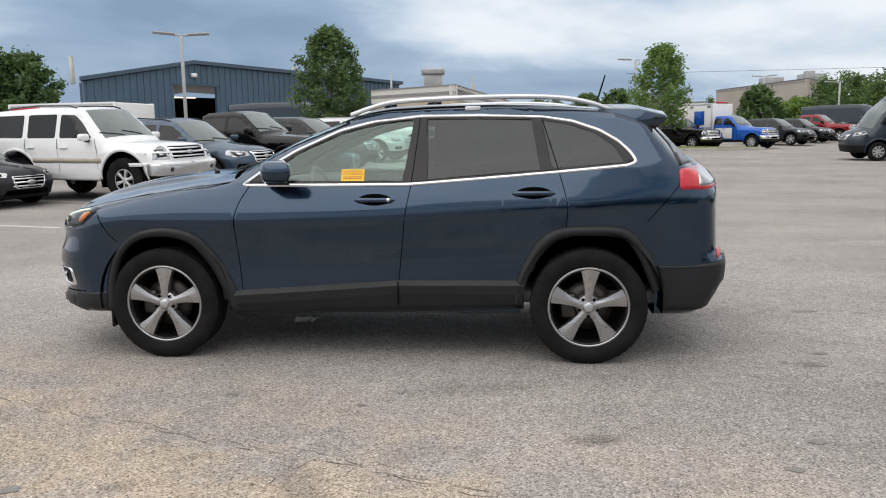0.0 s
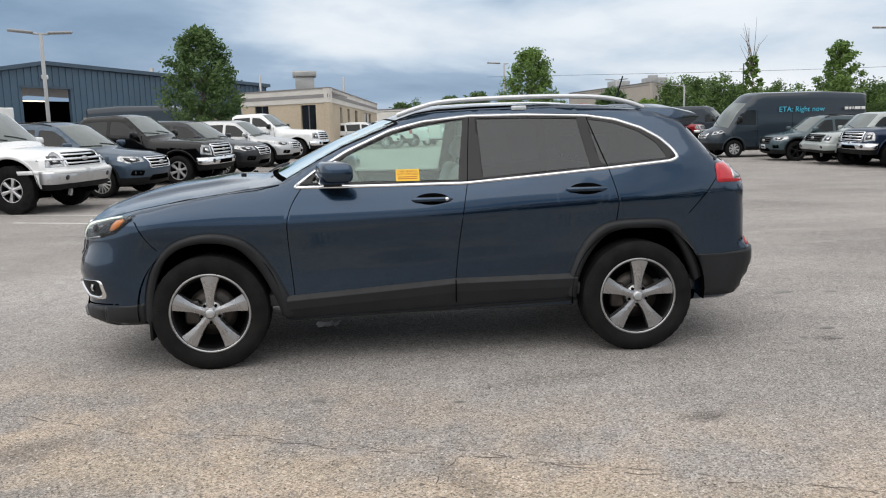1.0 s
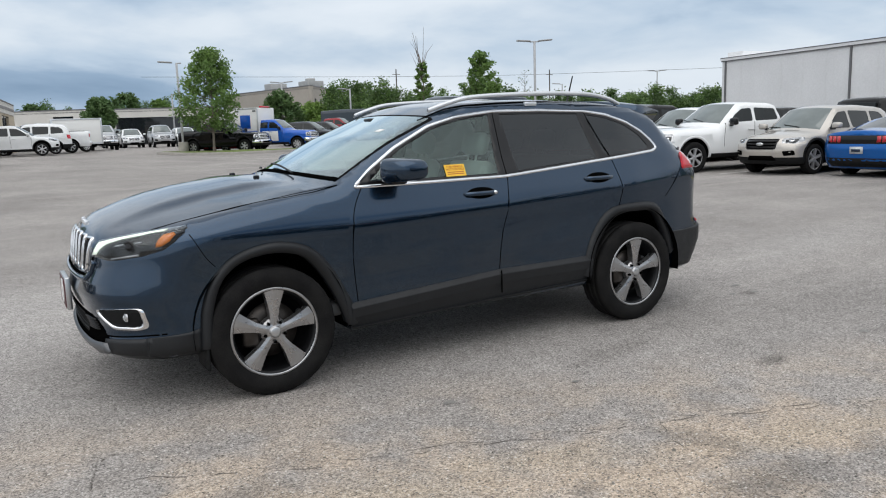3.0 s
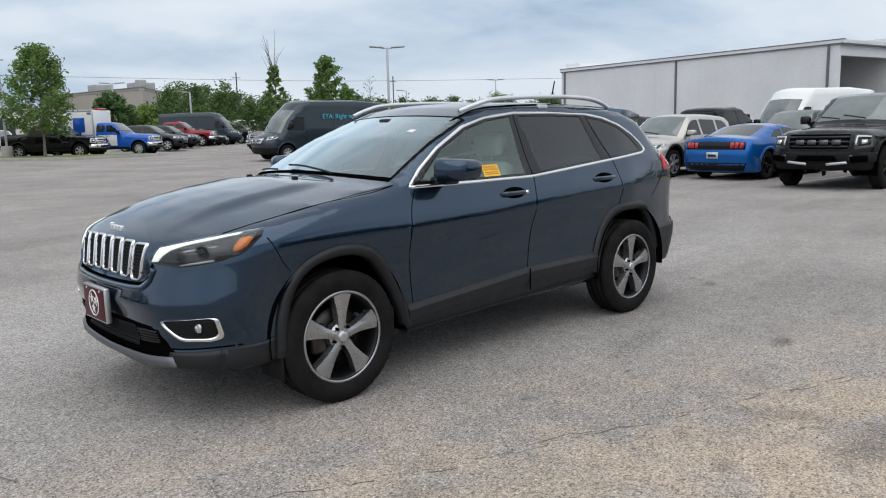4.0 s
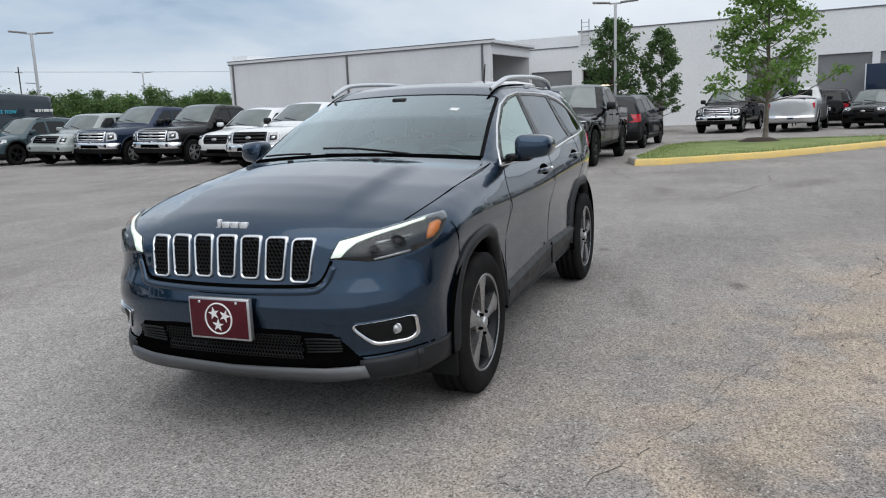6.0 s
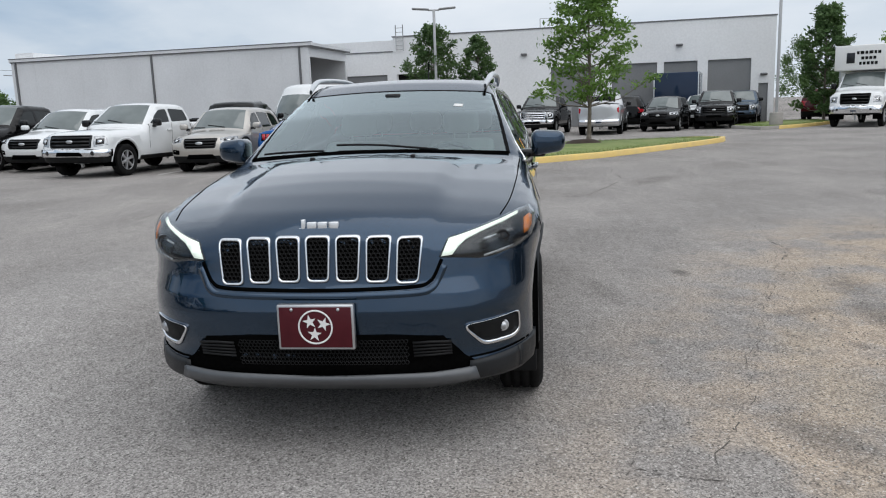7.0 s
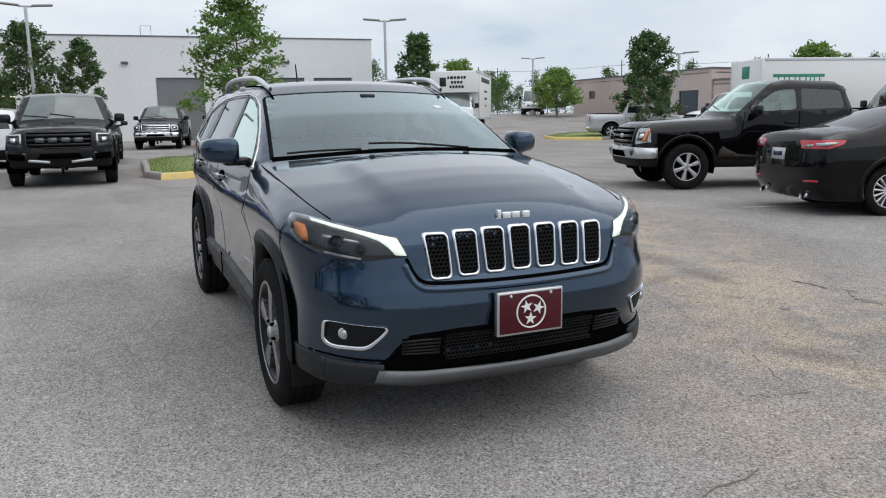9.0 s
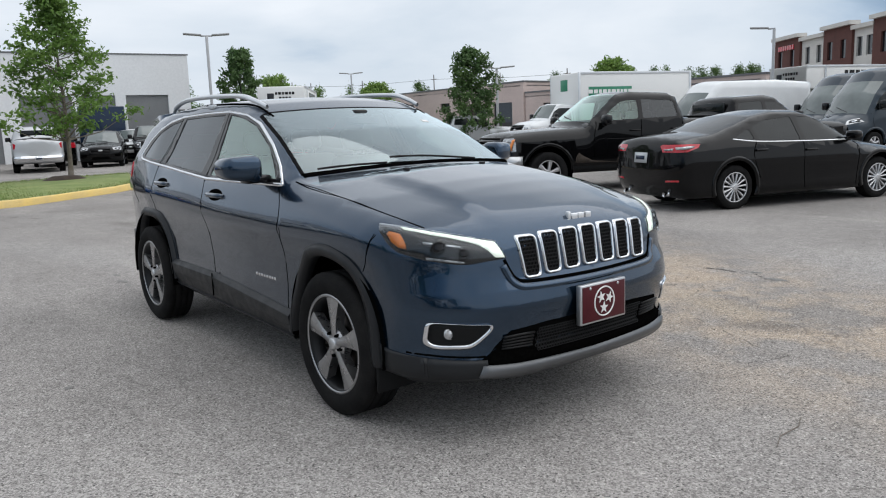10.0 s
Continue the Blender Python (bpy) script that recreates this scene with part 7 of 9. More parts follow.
KINDS = {
    # sizes: half length ahead and behind, half width, height; all outlines in metres of the kind's own size
    "suv": dict(top=[(-2.6, 0.95), (-2.40, 1.18), (-2.22, 1.58), (-2.0, 1.69), (-1.0, 1.75), (0.0, 1.745), (0.35, 1.68), (1.13, 1.20), (1.28, 1.13), (2.1, 1.03), (2.32, 0.96), (2.5, 0.8)],
        front=[(0.2, 2.15), (0.32, 2.36), (0.6, 2.46), (0.85, 2.44), (0.98, 2.36), (1.2, 2.1)], rear=[(0.25, -2.25), (0.4, -2.40), (0.6, -2.46), (0.9, -2.43), (1.2, -2.36), (1.7, -2.15)],
        w=0.97, belt=1.12, tumble=0.42, bottom=0.27, axles=(1.43, -1.43), R=0.37, rim=0.255, arch=0.445, crown=0.09, shift=0.3, nose=(0.22, 0.30),
        windows=[[(0.80, 1.14), (-0.12, 1.14), (-0.15, 1.58), (0.22, 1.55), (0.45, 1.42)], [(-0.24, 1.14), (-1.10, 1.15), (-1.16, 1.56), (-0.25, 1.59)], [(-1.24, 1.16), (-1.98, 1.20), (-1.90, 1.42), (-1.74, 1.53), (-1.27, 1.56)]],
        screen=(0.30, 1.18, 0.60, 0.76), rearwin=[(-0.62, 1.14), (0.62, 1.14), (0.52, 1.55), (-0.52, 1.55)], lamp=[(0.52, 0.93), (0.90, 0.97), (0.93, 0.90), (0.86, 0.80), (0.56, 0.82)],
        tail=[(-2.12, 1.10), (-2.16, 0.86), (-2.5, 0.84), (-2.5, 1.08)], grille=[(-0.48, 0.93), (0.48, 0.93), (0.43, 0.66), (-0.43, 0.66)], seams=[[(0.86, 1.12), (0.92, 0.9), (0.90, 0.36)], [(-0.18, 1.12), (-0.16, 0.8), (-0.14, 0.36)], [(-1.17, 1.14), (-1.12, 0.85), (-0.95, 0.62)]],
        handles=[(-0.02, 0.98), (-1.02, 1.0)], chin=(0.27, 0.46), sill=0.40),
    "pickup": dict(top=[(-3.15, 0.9), (-3.08, 1.40), (-1.34, 1.42), (-1.26, 1.50), (-1.13, 1.84), (-0.95, 1.92), (0.0, 1.955), (0.32, 1.90), (0.98, 1.42), (1.14, 1.285), (2.2, 1.235), (2.55, 1.205), (2.70, 1.145), (2.80, 0.95)],
        front=[(0.25, 2.50), (0.42, 2.72), (0.70, 2.80), (0.74, 2.745), (1.10, 2.72), (1.19, 2.66), (1.4, 2.4)], rear=[(0.4, -3.02), (0.62, -3.16), (0.68, -3.08), (1.4, -3.06), (1.6, -3.06)],
        w=1.0, belt=1.38, tumble=0.36, bottom=0.40, axles=(1.84, -1.84), R=0.41, rim=0.25, arch=0.50, crown=0.05, shift=0.22, nose=(0.07, 0.10),
        windows=[[(0.72, 1.37), (-0.14, 1.40), (-0.16, 1.77), (0.18, 1.75), (0.40, 1.62)], [(-0.24, 1.40), (-1.05, 1.42), (-0.99, 1.74), (-0.26, 1.78)]],
        screen=(0.28, 1.02, 0.62, 0.80), rearwin=None, lamp=[(0.63, 1.10), (0.95, 1.105), (0.975, 0.86), (0.66, 0.81)],
        tail=[(-2.92, 1.38), (-2.92, 1.0), (-3.2, 1.0), (-3.2, 1.38)], grille=[(-0.61, 1.125), (0.61, 1.125), (0.60, 0.79), (-0.60, 0.79)], seams=[[(0.80, 1.36), (0.86, 1.1), (0.86, 0.5)], [(-0.19, 1.38), (-0.17, 0.9), (-0.16, 0.5)], [(-1.14, 1.42), (-1.12, 1.0), (-1.05, 0.5)], [(-1.30, 1.40), (-1.30, 0.55)]],
        handles=[(-0.04, 1.17), (-0.98, 1.18)], chin=(0.40, 0.57), sill=0.52),
    "box_suv": dict(top=[(-2.7, 1.2), (-2.52, 1.70), (-2.36, 1.86), (-1.0, 1.93), (0.15, 1.92), (0.42, 1.86), (1.02, 1.36), (1.16, 1.24), (2.1, 1.19), (2.36, 1.16), (2.56, 0.95)],
        front=[(0.3, 2.3), (0.45, 2.48), (0.76, 2.56), (0.80, 2.50), (1.08, 2.48), (1.16, 2.40), (1.3, 2.2)], rear=[(0.4, -2.5), (0.6, -2.6), (1.2, -2.55), (1.8, -2.42)],
        w=0.99, belt=1.27, tumble=0.28, bottom=0.44, axles=(1.50, -1.46), R=0.39, rim=0.235, arch=0.48, crown=0.06, shift=0.22, nose=(0.05, 0.07),
        windows=[[(0.72, 1.29), (-0.18, 1.29), (-0.20, 1.76), (0.20, 1.75), (0.42, 1.60)], [(-0.30, 1.29), (-1.10, 1.29), (-1.12, 1.76), (-0.31, 1.77)], [(-1.24, 1.29), (-2.28, 1.30), (-2.22, 1.74), (-1.25, 1.76)]],
        screen=(0.36, 1.06, 0.62, 0.78), rearwin=[(-0.66, 1.28), (0.66, 1.28), (0.60, 1.74), (-0.60, 1.74)], lamp=[(0.60, 1.13), (0.93, 1.13), (0.95, 0.86), (0.62, 0.86)],
        tail=[(-2.38, 1.5), (-2.38, 0.95), (-2.7, 0.95), (-2.7, 1.5)], grille=[(-0.58, 1.13), (0.58, 1.13), (0.58, 0.86), (-0.58, 0.86)], seams=[[(0.80, 1.27), (0.86, 1.0), (0.84, 0.55)], [(-0.24, 1.27), (-0.22, 0.8), (-0.20, 0.55)], [(-1.16, 1.27), (-1.14, 1.0), (-0.98, 0.75)]],
        handles=[(-0.05, 1.10), (-1.0, 1.10)], chin=(0.44, 0.58), sill=0.56),
    "truck": dict(top=[(-6.6, 0.9), (-1.02, 1.0), (-0.96, 2.2), (-0.80, 2.40), (0.0, 2.46), (0.22, 2.40), (0.66, 1.85), (0.80, 1.70), (1.5, 1.60), (1.74, 1.50), (1.92, 1.2)],
        front=[(0.45, 1.75), (0.6, 1.98), (0.92, 2.0), (0.96, 1.90), (1.4, 1.88), (1.6, 1.75)], rear=[(0.5, -6.5), (1.0, -6.5)],
        w=1.10, belt=1.68, tumble=0.22, bottom=0.55, axles=(0.98, -4.6), R=0.49, rim=0.29, arch=0.58, crown=0.05, shift=0.2, nose=(0.14, 0.12),
        windows=[[(0.52, 1.68), (-0.60, 1.66), (-0.60, 2.22), (0.04, 2.22), (0.28, 2.06)]], screen=(0.18, 0.72, 0.80, 0.90), rearwin=None, lamp=[(0.70, 1.36), (1.02, 1.36), (1.02, 1.08), (0.72, 1.06)],
        tail=None, grille=[(-0.62, 1.48), (0.62, 1.48), (0.58, 1.0), (-0.58, 1.0)], seams=[[(0.56, 1.6), (0.50, 0.9)], [(-0.70, 2.2), (-0.70, 0.8)]], handles=[(-0.55, 1.45)], chin=(0.55, 0.62), sill=0.75),
    "van": dict(top=[(-3.86, 2.4), (-3.76, 2.64), (-2.0, 2.75), (0.9, 2.72), (1.22, 2.62), (1.95, 1.92), (2.36, 1.28), (2.72, 1.13), (2.92, 0.95)],
        front=[(0.2, 2.65), (0.35, 2.84), (0.7, 2.92), (0.95, 2.90), (1.1, 2.84), (1.3, 2.6)], rear=[(0.4, -3.72), (0.6, -3.8), (2.6, -3.74)],
        w=1.0, belt=1.45, tumble=0.10, bottom=0.32, axles=(1.88, -1.88), R=0.36, rim=0.215, arch=0.43, crown=0.06, shift=0.36, nose=(0.22, 0.32),
        windows=[[(1.92, 1.40), (1.02, 1.35), (1.02, 1.98), (1.42, 1.98), (1.68, 1.78)]], screen=(1.55, 2.34, 0.72, 0.80), rearwin=[(-0.75, 1.4), (0.75, 1.4), (0.72, 2.0), (-0.72, 2.0)],
        lamp=[(0.56, 1.10), (0.90, 1.22), (0.94, 1.05), (0.62, 0.95)], tail=[(-3.72, 1.6), (-3.72, 1.0), (-3.9, 1.0), (-3.9, 1.6)], grille=[(-0.45, 1.04), (0.45, 1.04), (0.40, 0.80), (-0.40, 0.80)],
        seams=[[(2.02, 1.30), (1.92, 0.9), (1.72, 0.80)], [(0.95, 2.0), (0.95, 0.45)], [(-0.5, 2.0), (-0.5, 0.45)]], handles=[(1.05, 1.15)], chin=(0.32, 0.62), sill=0.46),
    "sedan": dict(top=[(-2.6, 0.88), (-2.47, 1.085), (-2.1, 1.145), (-1.78, 1.17), (-0.95, 1.405), (-0.45, 1.475), (0.05, 1.465), (0.36, 1.39), (1.18, 0.99), (1.32, 0.955), (2.0, 0.86), (2.25, 0.79), (2.4, 0.68)],
        front=[(0.15, 2.1), (0.25, 2.30), (0.5, 2.40), (0.7, 2.36), (0.8, 2.28), (1.0, 2.1)], rear=[(0.2, -2.3), (0.35, -2.43), (0.6, -2.49), (0.95, -2.46), (1.1, -2.42), (1.4, -2.3)],
        w=0.925, belt=0.955, tumble=0.50, bottom=0.19, axles=(1.42, -1.43), R=0.33, rim=0.225, arch=0.385, crown=0.10, shift=0.32, nose=(0.26, 0.36),
        windows=[[(0.84, 0.975), (-0.10, 0.985), (-0.16, 1.35), (0.10, 1.34), (0.34, 1.25)], [(-0.20, 0.99), (-0.98, 1.01), (-1.06, 1.22), (-0.80, 1.31), (-0.26, 1.355)], [(-1.06, 1.02), (-1.42, 1.06), (-1.12, 1.20)]],
        screen=(0.30, 1.16, 0.52, 0.70), rearwin=None, rearscreen=(-1.74, -0.95, 0.60, 0.50), lamp=[(0.45, 0.72), (0.80, 0.80), (0.88, 0.76), (0.80, 0.66), (0.50, 0.64)],
        tail=[(-2.05, 1.000), (-2.10, 0.945), (-2.30, 0.890), (-2.70, 0.880), (-2.70, 0.985), (-2.28, 1.005)], grille=[(-0.42, 0.66), (0.42, 0.66), (0.34, 0.40), (-0.34, 0.40)], seams=[[(0.90, 0.94), (0.96, 0.75), (0.92, 0.26)], [(-0.15, 0.98), (-0.15, 0.6), (-0.12, 0.26)], [(-1.04, 1.0), (-1.12, 0.8), (-0.98, 0.45)]],
        handles=[(-0.02, 0.84), (-0.98, 0.87)], chin=(0.19, 0.30), sill=0.27),
    "coupe": dict(top=[(-2.5, 0.85), (-2.36, 1.05), (-2.0, 1.08), (-1.72, 1.10), (-0.75, 1.34), (-0.35, 1.38), (0.0, 1.36), (0.28, 1.29), (0.98, 1.0), (1.14, 0.965), (2.0, 0.87), (2.3, 0.76), (2.42, 0.65)],
        front=[(0.15, 2.15), (0.25, 2.32), (0.5, 2.42), (0.7, 2.38), (0.8, 2.28), (1.0, 2.1)], rear=[(0.2, -2.20), (0.4, -2.33), (0.65, -2.37), (0.9, -2.30), (1.0, -2.34), (1.3, -2.3)],
        w=0.955, belt=0.945, tumble=0.55, bottom=0.19, axles=(1.37, -1.36), R=0.345, rim=0.245, arch=0.395, crown=0.10, shift=0.30, nose=(0.26, 0.36),
        windows=[[(0.66, 0.97), (-0.52, 0.99), (-0.50, 1.26), (0.02, 1.24), (0.24, 1.17)], [(-0.60, 1.0), (-1.20, 1.04), (-0.90, 1.19), (-0.58, 1.24)]],
        screen=(0.22, 0.98, 0.52, 0.70), rearwin=None, rearscreen=(-1.72, -0.72, 0.58, 0.48), lamp=[(0.50, 0.74), (0.84, 0.80), (0.86, 0.72), (0.54, 0.66)],
        tail=None, grille=[(-0.50, 0.72), (0.50, 0.72), (0.42, 0.52), (-0.42, 0.52)], seams=[[(0.78, 0.93), (0.82, 0.7), (0.76, 0.26)], [(-0.58, 0.98), (-0.66, 0.7), (-0.60, 0.26)]],
        handles=[(-0.45, 0.85)], chin=(0.19, 0.28), sill=0.27),
}


TEMPLATES, AXLES = {}, {}


def vehicle(kind, name, colour, label, category, size=(1, 1, 1), wheel_style="six", bumper=None, clad=None, chrome_grille=True, wheels=None, rails=False, glass=None, plate="front"):
    """A parked vehicle of one of the kinds, at the origin; size scales length, width and height."""
    K = KINDS[kind]
    sx, sy, sz = size
    key = (kind, size, wheel_style, bumper, clad, chrome_grille, wheels, rails, glass, plate)
    if key in TEMPLATES:
        first, S, was = TEMPLATES[key]
        root = copy_thing(first, Matrix.Identity(4))
        root.name = name
        tagged(root, label, category)
        for k, v in zip(("axle", "rear_axle", "half"), AXLES[key]):
            root[k] = v
        for ob in root.children_recursive:
            if ob.type == "MESH" and ob.data.materials[0] == was:
                ob.material_slots[0].link = "OBJECT"
                ob.material_slots[0].material = colour
        return root, S
    S = Shape(top=scaled(K["top"], sx, sz), front=[(z * sz, x * sx) for z, x in K["front"]], rear=[(z * sz, x * sx) for z, x in K["rear"]],
        plan=[(-4.0 * sx, K["w"] * sy * 0.93), (-2.0 * sx, K["w"] * sy * 0.98), (-1.2 * sx, K["w"] * sy), (1.4 * sx, K["w"] * sy), (2.2 * sx, K["w"] * sy * 0.96), (3.0 * sx, K["w"] * sy * 0.93)],
        section=[(-0.9, -0.05), (-0.72, -0.012), (-0.5, -0.016), (-0.20, 0.0), (-0.13, -0.008), (0.0, -0.03), (0.2, -0.035)], belt=[(-4, K["belt"] * sz), (4, K["belt"] * sz)],
        tumble=K["tumble"], bottom=K["bottom"] * sz, crown=[(-4, K["crown"]), (4, K["crown"] * 1.3)], shift=[(-4, -0.12), (-1.2, -0.1), (0, K["shift"]), (4, K["shift"])], nose=K["nose"], tail=(0.06, 0.16), r=0.036, blur=0.055)
    far = S.xf - S.xr
    bm = S.shell(int(far * 13), 44, 12, {"van": 1.1, "truck": 0.8}.get(kind, 0.66))
    root = empty(name)
    tagged(root, label, category)
    R, rim = (K["R"], K["rim"]) if wheels is None else wheels
    bumper, clad, glass = bumper or colour, clad or M_CLAD, glass or M_CARGLASS
    hw = K["w"] * sy
    xf, xr = S.xf, S.xr
    lo_y = hw * 0.45
    ar = K["arch"] * max(1.0, R / K["R"])
    axles = [a * sx for a in K["axles"]]

    def sc(poly):
        return [(x * sx, z * sz) for x, z in poly]

    def fr(poly):
        return [(y * sy, z * sz) for y, z in poly]

    for s in (1, -1):
        for ax in axles:
            poly = [(ax + ar * math.cos(a), R + 0.03 + ar * math.sin(a)) for a in np.linspace(-0.5, math.pi + 0.5, 17)]
            bmesh.ops.delete(bm, geom=cut(bm, [(poly[0][0], -0.1), *poly, (poly[-1][0], -0.1)], (0, 2), lambda c: c.y * s > lo_y and c.z < 1.45), context="FACES")
            lipo = [(ax + (ar + 0.05) * math.cos(a), R + 0.03 + (ar + 0.05) * math.sin(a)) for a in np.linspace(-0.35, math.pi + 0.35, 21)]
            lipi = [(ax + (ar - 0.01) * math.cos(a), R + 0.03 + (ar - 0.01) * math.sin(a)) for a in np.linspace(-0.35, math.pi + 0.35, 21)]
            part("wheel_arch", band(S, lipo, lipi, 1, s, 0.012, 0.04), clad if clad is not M_CLAD or kind == "suv" else colour, root)
            w = bmesh.new()
            add_lathe(w, [(ar + 0.015, -0.02 * s), (ar + 0.015, -0.40 * s), (0.0, -0.40 * s)], 20, Matrix.Translation((ax, hw * s, R + 0.03)))
            bmesh.ops.delete(w, geom=[v for v in w.verts if v.co.z < 0.2], context="VERTS")
            part("wheel_housing", w, M_VOID, root)
        for k, poly in enumerate(K["windows"]):
            g = lift(bm, cut(bm, rounded(sc(poly), 0.05, 2), (0, 2), lambda c: c.y * s > 0.4 and c.z > K["belt"] * sz - 0.1))
            for v in g.verts:
                v.co.y -= 0.006 * s
            part("side_window", g, glass if k == 0 else (M_TINTGLASS if glass is not M_CARGLASS else M_CARGLASS), root)
        part("headlight", lift(bm, cut(bm, [(y * s, z) for y, z in fr(K["lamp"])], (1, 2), lambda c: c.x > xf - {"pickup": 0.34, "box_suv": 0.30, "truck": 0.4}.get(kind, 0.62) * sx and c.y * s > 0)), M_LAMP, root)
        lp = fr(K["lamp"])
        cy_, cz_ = sum(p[0] for p in lp) / len(lp), sum(p[1] for p in lp) / len(lp)
        for kx, kz, dz, m_, pr in ((0.60, 0.52, -0.006, M_LAMPDARK, 0.004), (0.28, 0.30, -0.008, M_CHROME, 0.008)):
            part("lamp_inner", drape(S, [((cy_ + (y - cy_) * kx) * s, cz_ + dz + (z - cz_) * kz) for y, z in lp], 0, 1, pr, 0.2, 0.004), m_, root)
        if K["tail"]:
            part("tail_light", lift(bm, cut(bm, sc(K["tail"]), (0, 2), lambda c: c.y * s > hw * {"suv": 0.70, "box_suv": 0.84, "pickup": 0.84, "van": 0.88}.get(kind, 0.50) and c.x < xr + 1)), M_RED_LENS, root)
        for q in K["seams"]:
            part("panel_gap", ribbon(S, smoothline(sc(q), 3), 0.010, 1, s, 0.002, 0.003, 0.15), M_VOID, root)
        for x, z in sc(K["handles"]):
            y = float(S.put([(x, 0, z)], 1, s)[0][1])
            part("door_handle", box((x - 0.11, min(y, y + 0.03 * s), z - 0.015), (x + 0.11, max(y, y + 0.03 * s), z + 0.018), 0.010), colour, root)
        mx, mz = K["screen"][1] * sx - (0.36 if kind == "pickup" else 0.42) * sx, (K["belt"] - (0.10 if kind == "pickup" else 0.05 if kind == "box_suv" else 0.0)) * sz
        if kind == "van":
            mx, mz = 1.75, 1.42
        my = hw + (-0.04 if kind in ("sedan", "coupe") else 0.01)
        mr = part("door_mirror", box((mx - 0.07, min(my * s, (my + 0.22) * s), mz + 0.02), (mx + 0.09, max(my * s, (my + 0.22) * s), mz + (0.15 if kind in ("sedan", "coupe") else 0.17 if kind in ("suv", "box_suv") else 0.21 if kind == "pickup" else 0.27)), 0.045), M_TRIM if kind in ("pickup", "van", "truck") else colour, root)
        part("mirror_stalk", box((mx - 0.04, min((hw - 0.12) * s, (my + 0.05) * s), mz - 0.01), (mx + 0.04, max((hw - 0.12) * s, (my + 0.05) * s), mz + 0.05), 0.012), M_TRIM, mr)
        for ax in axles:
            wheel(root, ax, (hw - 0.135) * s, R, R, 0.25 if kind in ("pickup",) else 0.22, rim, wheel_style)
        if rails:
            rl = bmesh.new()
            zt = [float(S.put([(x, hw * 0.66, 0)], 2, 1)[0][2]) for x in (0.05, -1.0 * sx, -1.9 * sx)]
            add_tube(rl, [(0.1, hw * 0.66 * s, zt[0]), (-0.1, hw * 0.66 * s, zt[0] + 0.05), (-1.0 * sx, hw * 0.66 * s, zt[1] + 0.05), (-1.8 * sx, hw * 0.66 * s, zt[2] + 0.05), (-1.95 * sx, hw * 0.66 * s, zt[2])], 0.018, 6)
            part("roof_rail", rl, M_TRIM, root)
    x0, x1, y0, y1 = K["screen"]
    x0, x1 = x0 * sx, x1 * sx
    sh = K["shift"]
    y0, y1 = y0 * sy, y1 * sy
    pane = [(x0 - sh * y * y, y) for y in np.linspace(-y0, y0, 7)] + [(x1 - sh * y * y, y) for y in np.linspace(y1, -y1, 7)]
    ws = lift(bm, cut(bm, pane, (0, 1), lambda c: c.z > K["belt"] * sz - 0.2 and c.x > -0.6))
    part("windscreen", ws, M_CARSCREEN if glass is M_CARGLASS else glass, root)
    for yw in (0.25, -0.30):
        wz = bmesh.new()
        c = [(x1 - 0.02 - sh * y * y - 0.05 * k, y, 0) for k, y in enumerate((yw, yw - 0.25, yw - 0.5))]
        c = [(p[0], p[1], float(S.put([p], 2, 1)[0][2]) + 0.015) for p in c]
        add_tube(wz, c, 0.010, 5)
        part("wiper", wz, M_TRIM, root)
    if K["rearwin"]:
        part("rear_window", lift(bm, cut(bm, fr(K["rearwin"]), (1, 2), lambda c: c.x < xr + 0.7)), M_PRIVACY, root)
    if K.get("rearscreen"):
        a, b, ya, yb = K["rearscreen"]
        part("rear_window", lift(bm, cut(bm, [(a * sx, -ya * sy), (b * sx, -yb * sy), (b * sx, yb * sy), (a * sx, ya * sy)], (0, 1), lambda c: c.z > 0.9 and c.x < 0)), M_CARGLASS, root)
    gr = lift(bm, cut(bm, rounded(fr(K["grille"]), 0.05, 2), (1, 2), lambda c: c.x > xf - 0.6))
    gp = part("grille", gr, M_VOID, root)
    gy = [p[0] for p in fr(K["grille"])]
    gz = [p[1] for p in fr(K["grille"])]
    if chrome_grille is not None:
        for k in range(3):
            z = min(gz) + (max(gz) - min(gz)) * (0.22 + 0.28 * k)
            yl = max(gy) * 0.93
            part("grille_bar", ribbon(S, [(-yl, z), (0, z), (yl, z)], 0.045 if kind == "pickup" else 0.028, 0, 1, 0.012, 0.02, 0.2), M_CHROME if chrome_grille else M_TRIM, gp)
        part("emblem", drape(S, [(0.10 * math.cos(a), sum(gz) / 4 + 0.042 * math.sin(a)) for a in np.linspace(0, 2 * math.pi, 15)[:-1]], 0, 1, 0.02, 0.1, 0.02), M_SATIN, gp)
        rim_o = rounded(fr(K["grille"]), 0.05, 3)
        cz = sum(gz) / 4
        rim_i = [(y * 0.94, cz + (z - cz) * 0.88) for y, z in rim_o]
        part("grille_frame", band(S, [*rim_o, rim_o[0]], [*rim_i, rim_i[0]], 0, 1, 0.014, 0.03), M_CHROME if chrome_grille else M_TRIM, gp)
    c0, c1 = K["chin"][0] * sz, K["chin"][1] * sz
    if kind in ("pickup", "box_suv", "truck"):
        b0, b1 = {"pickup": (0.57, 0.755), "box_suv": (0.56, 0.79), "truck": (0.62, 0.94)}[kind]
        b0, b1 = b0 * sz, b1 * sz
        fb = lift(bm, cut(bm, [(xf - 0.42, b0), (xf + 0.3, b0), (xf + 0.3, b1), (xf - 0.42, b1)], (0, 2), lambda c: True))
        fb.normal_update()
        for v in fb.verts:
            v.co += v.normal * 0.03
        fbp = part("front_bumper", thick(fb, 0.04), bumper, root)
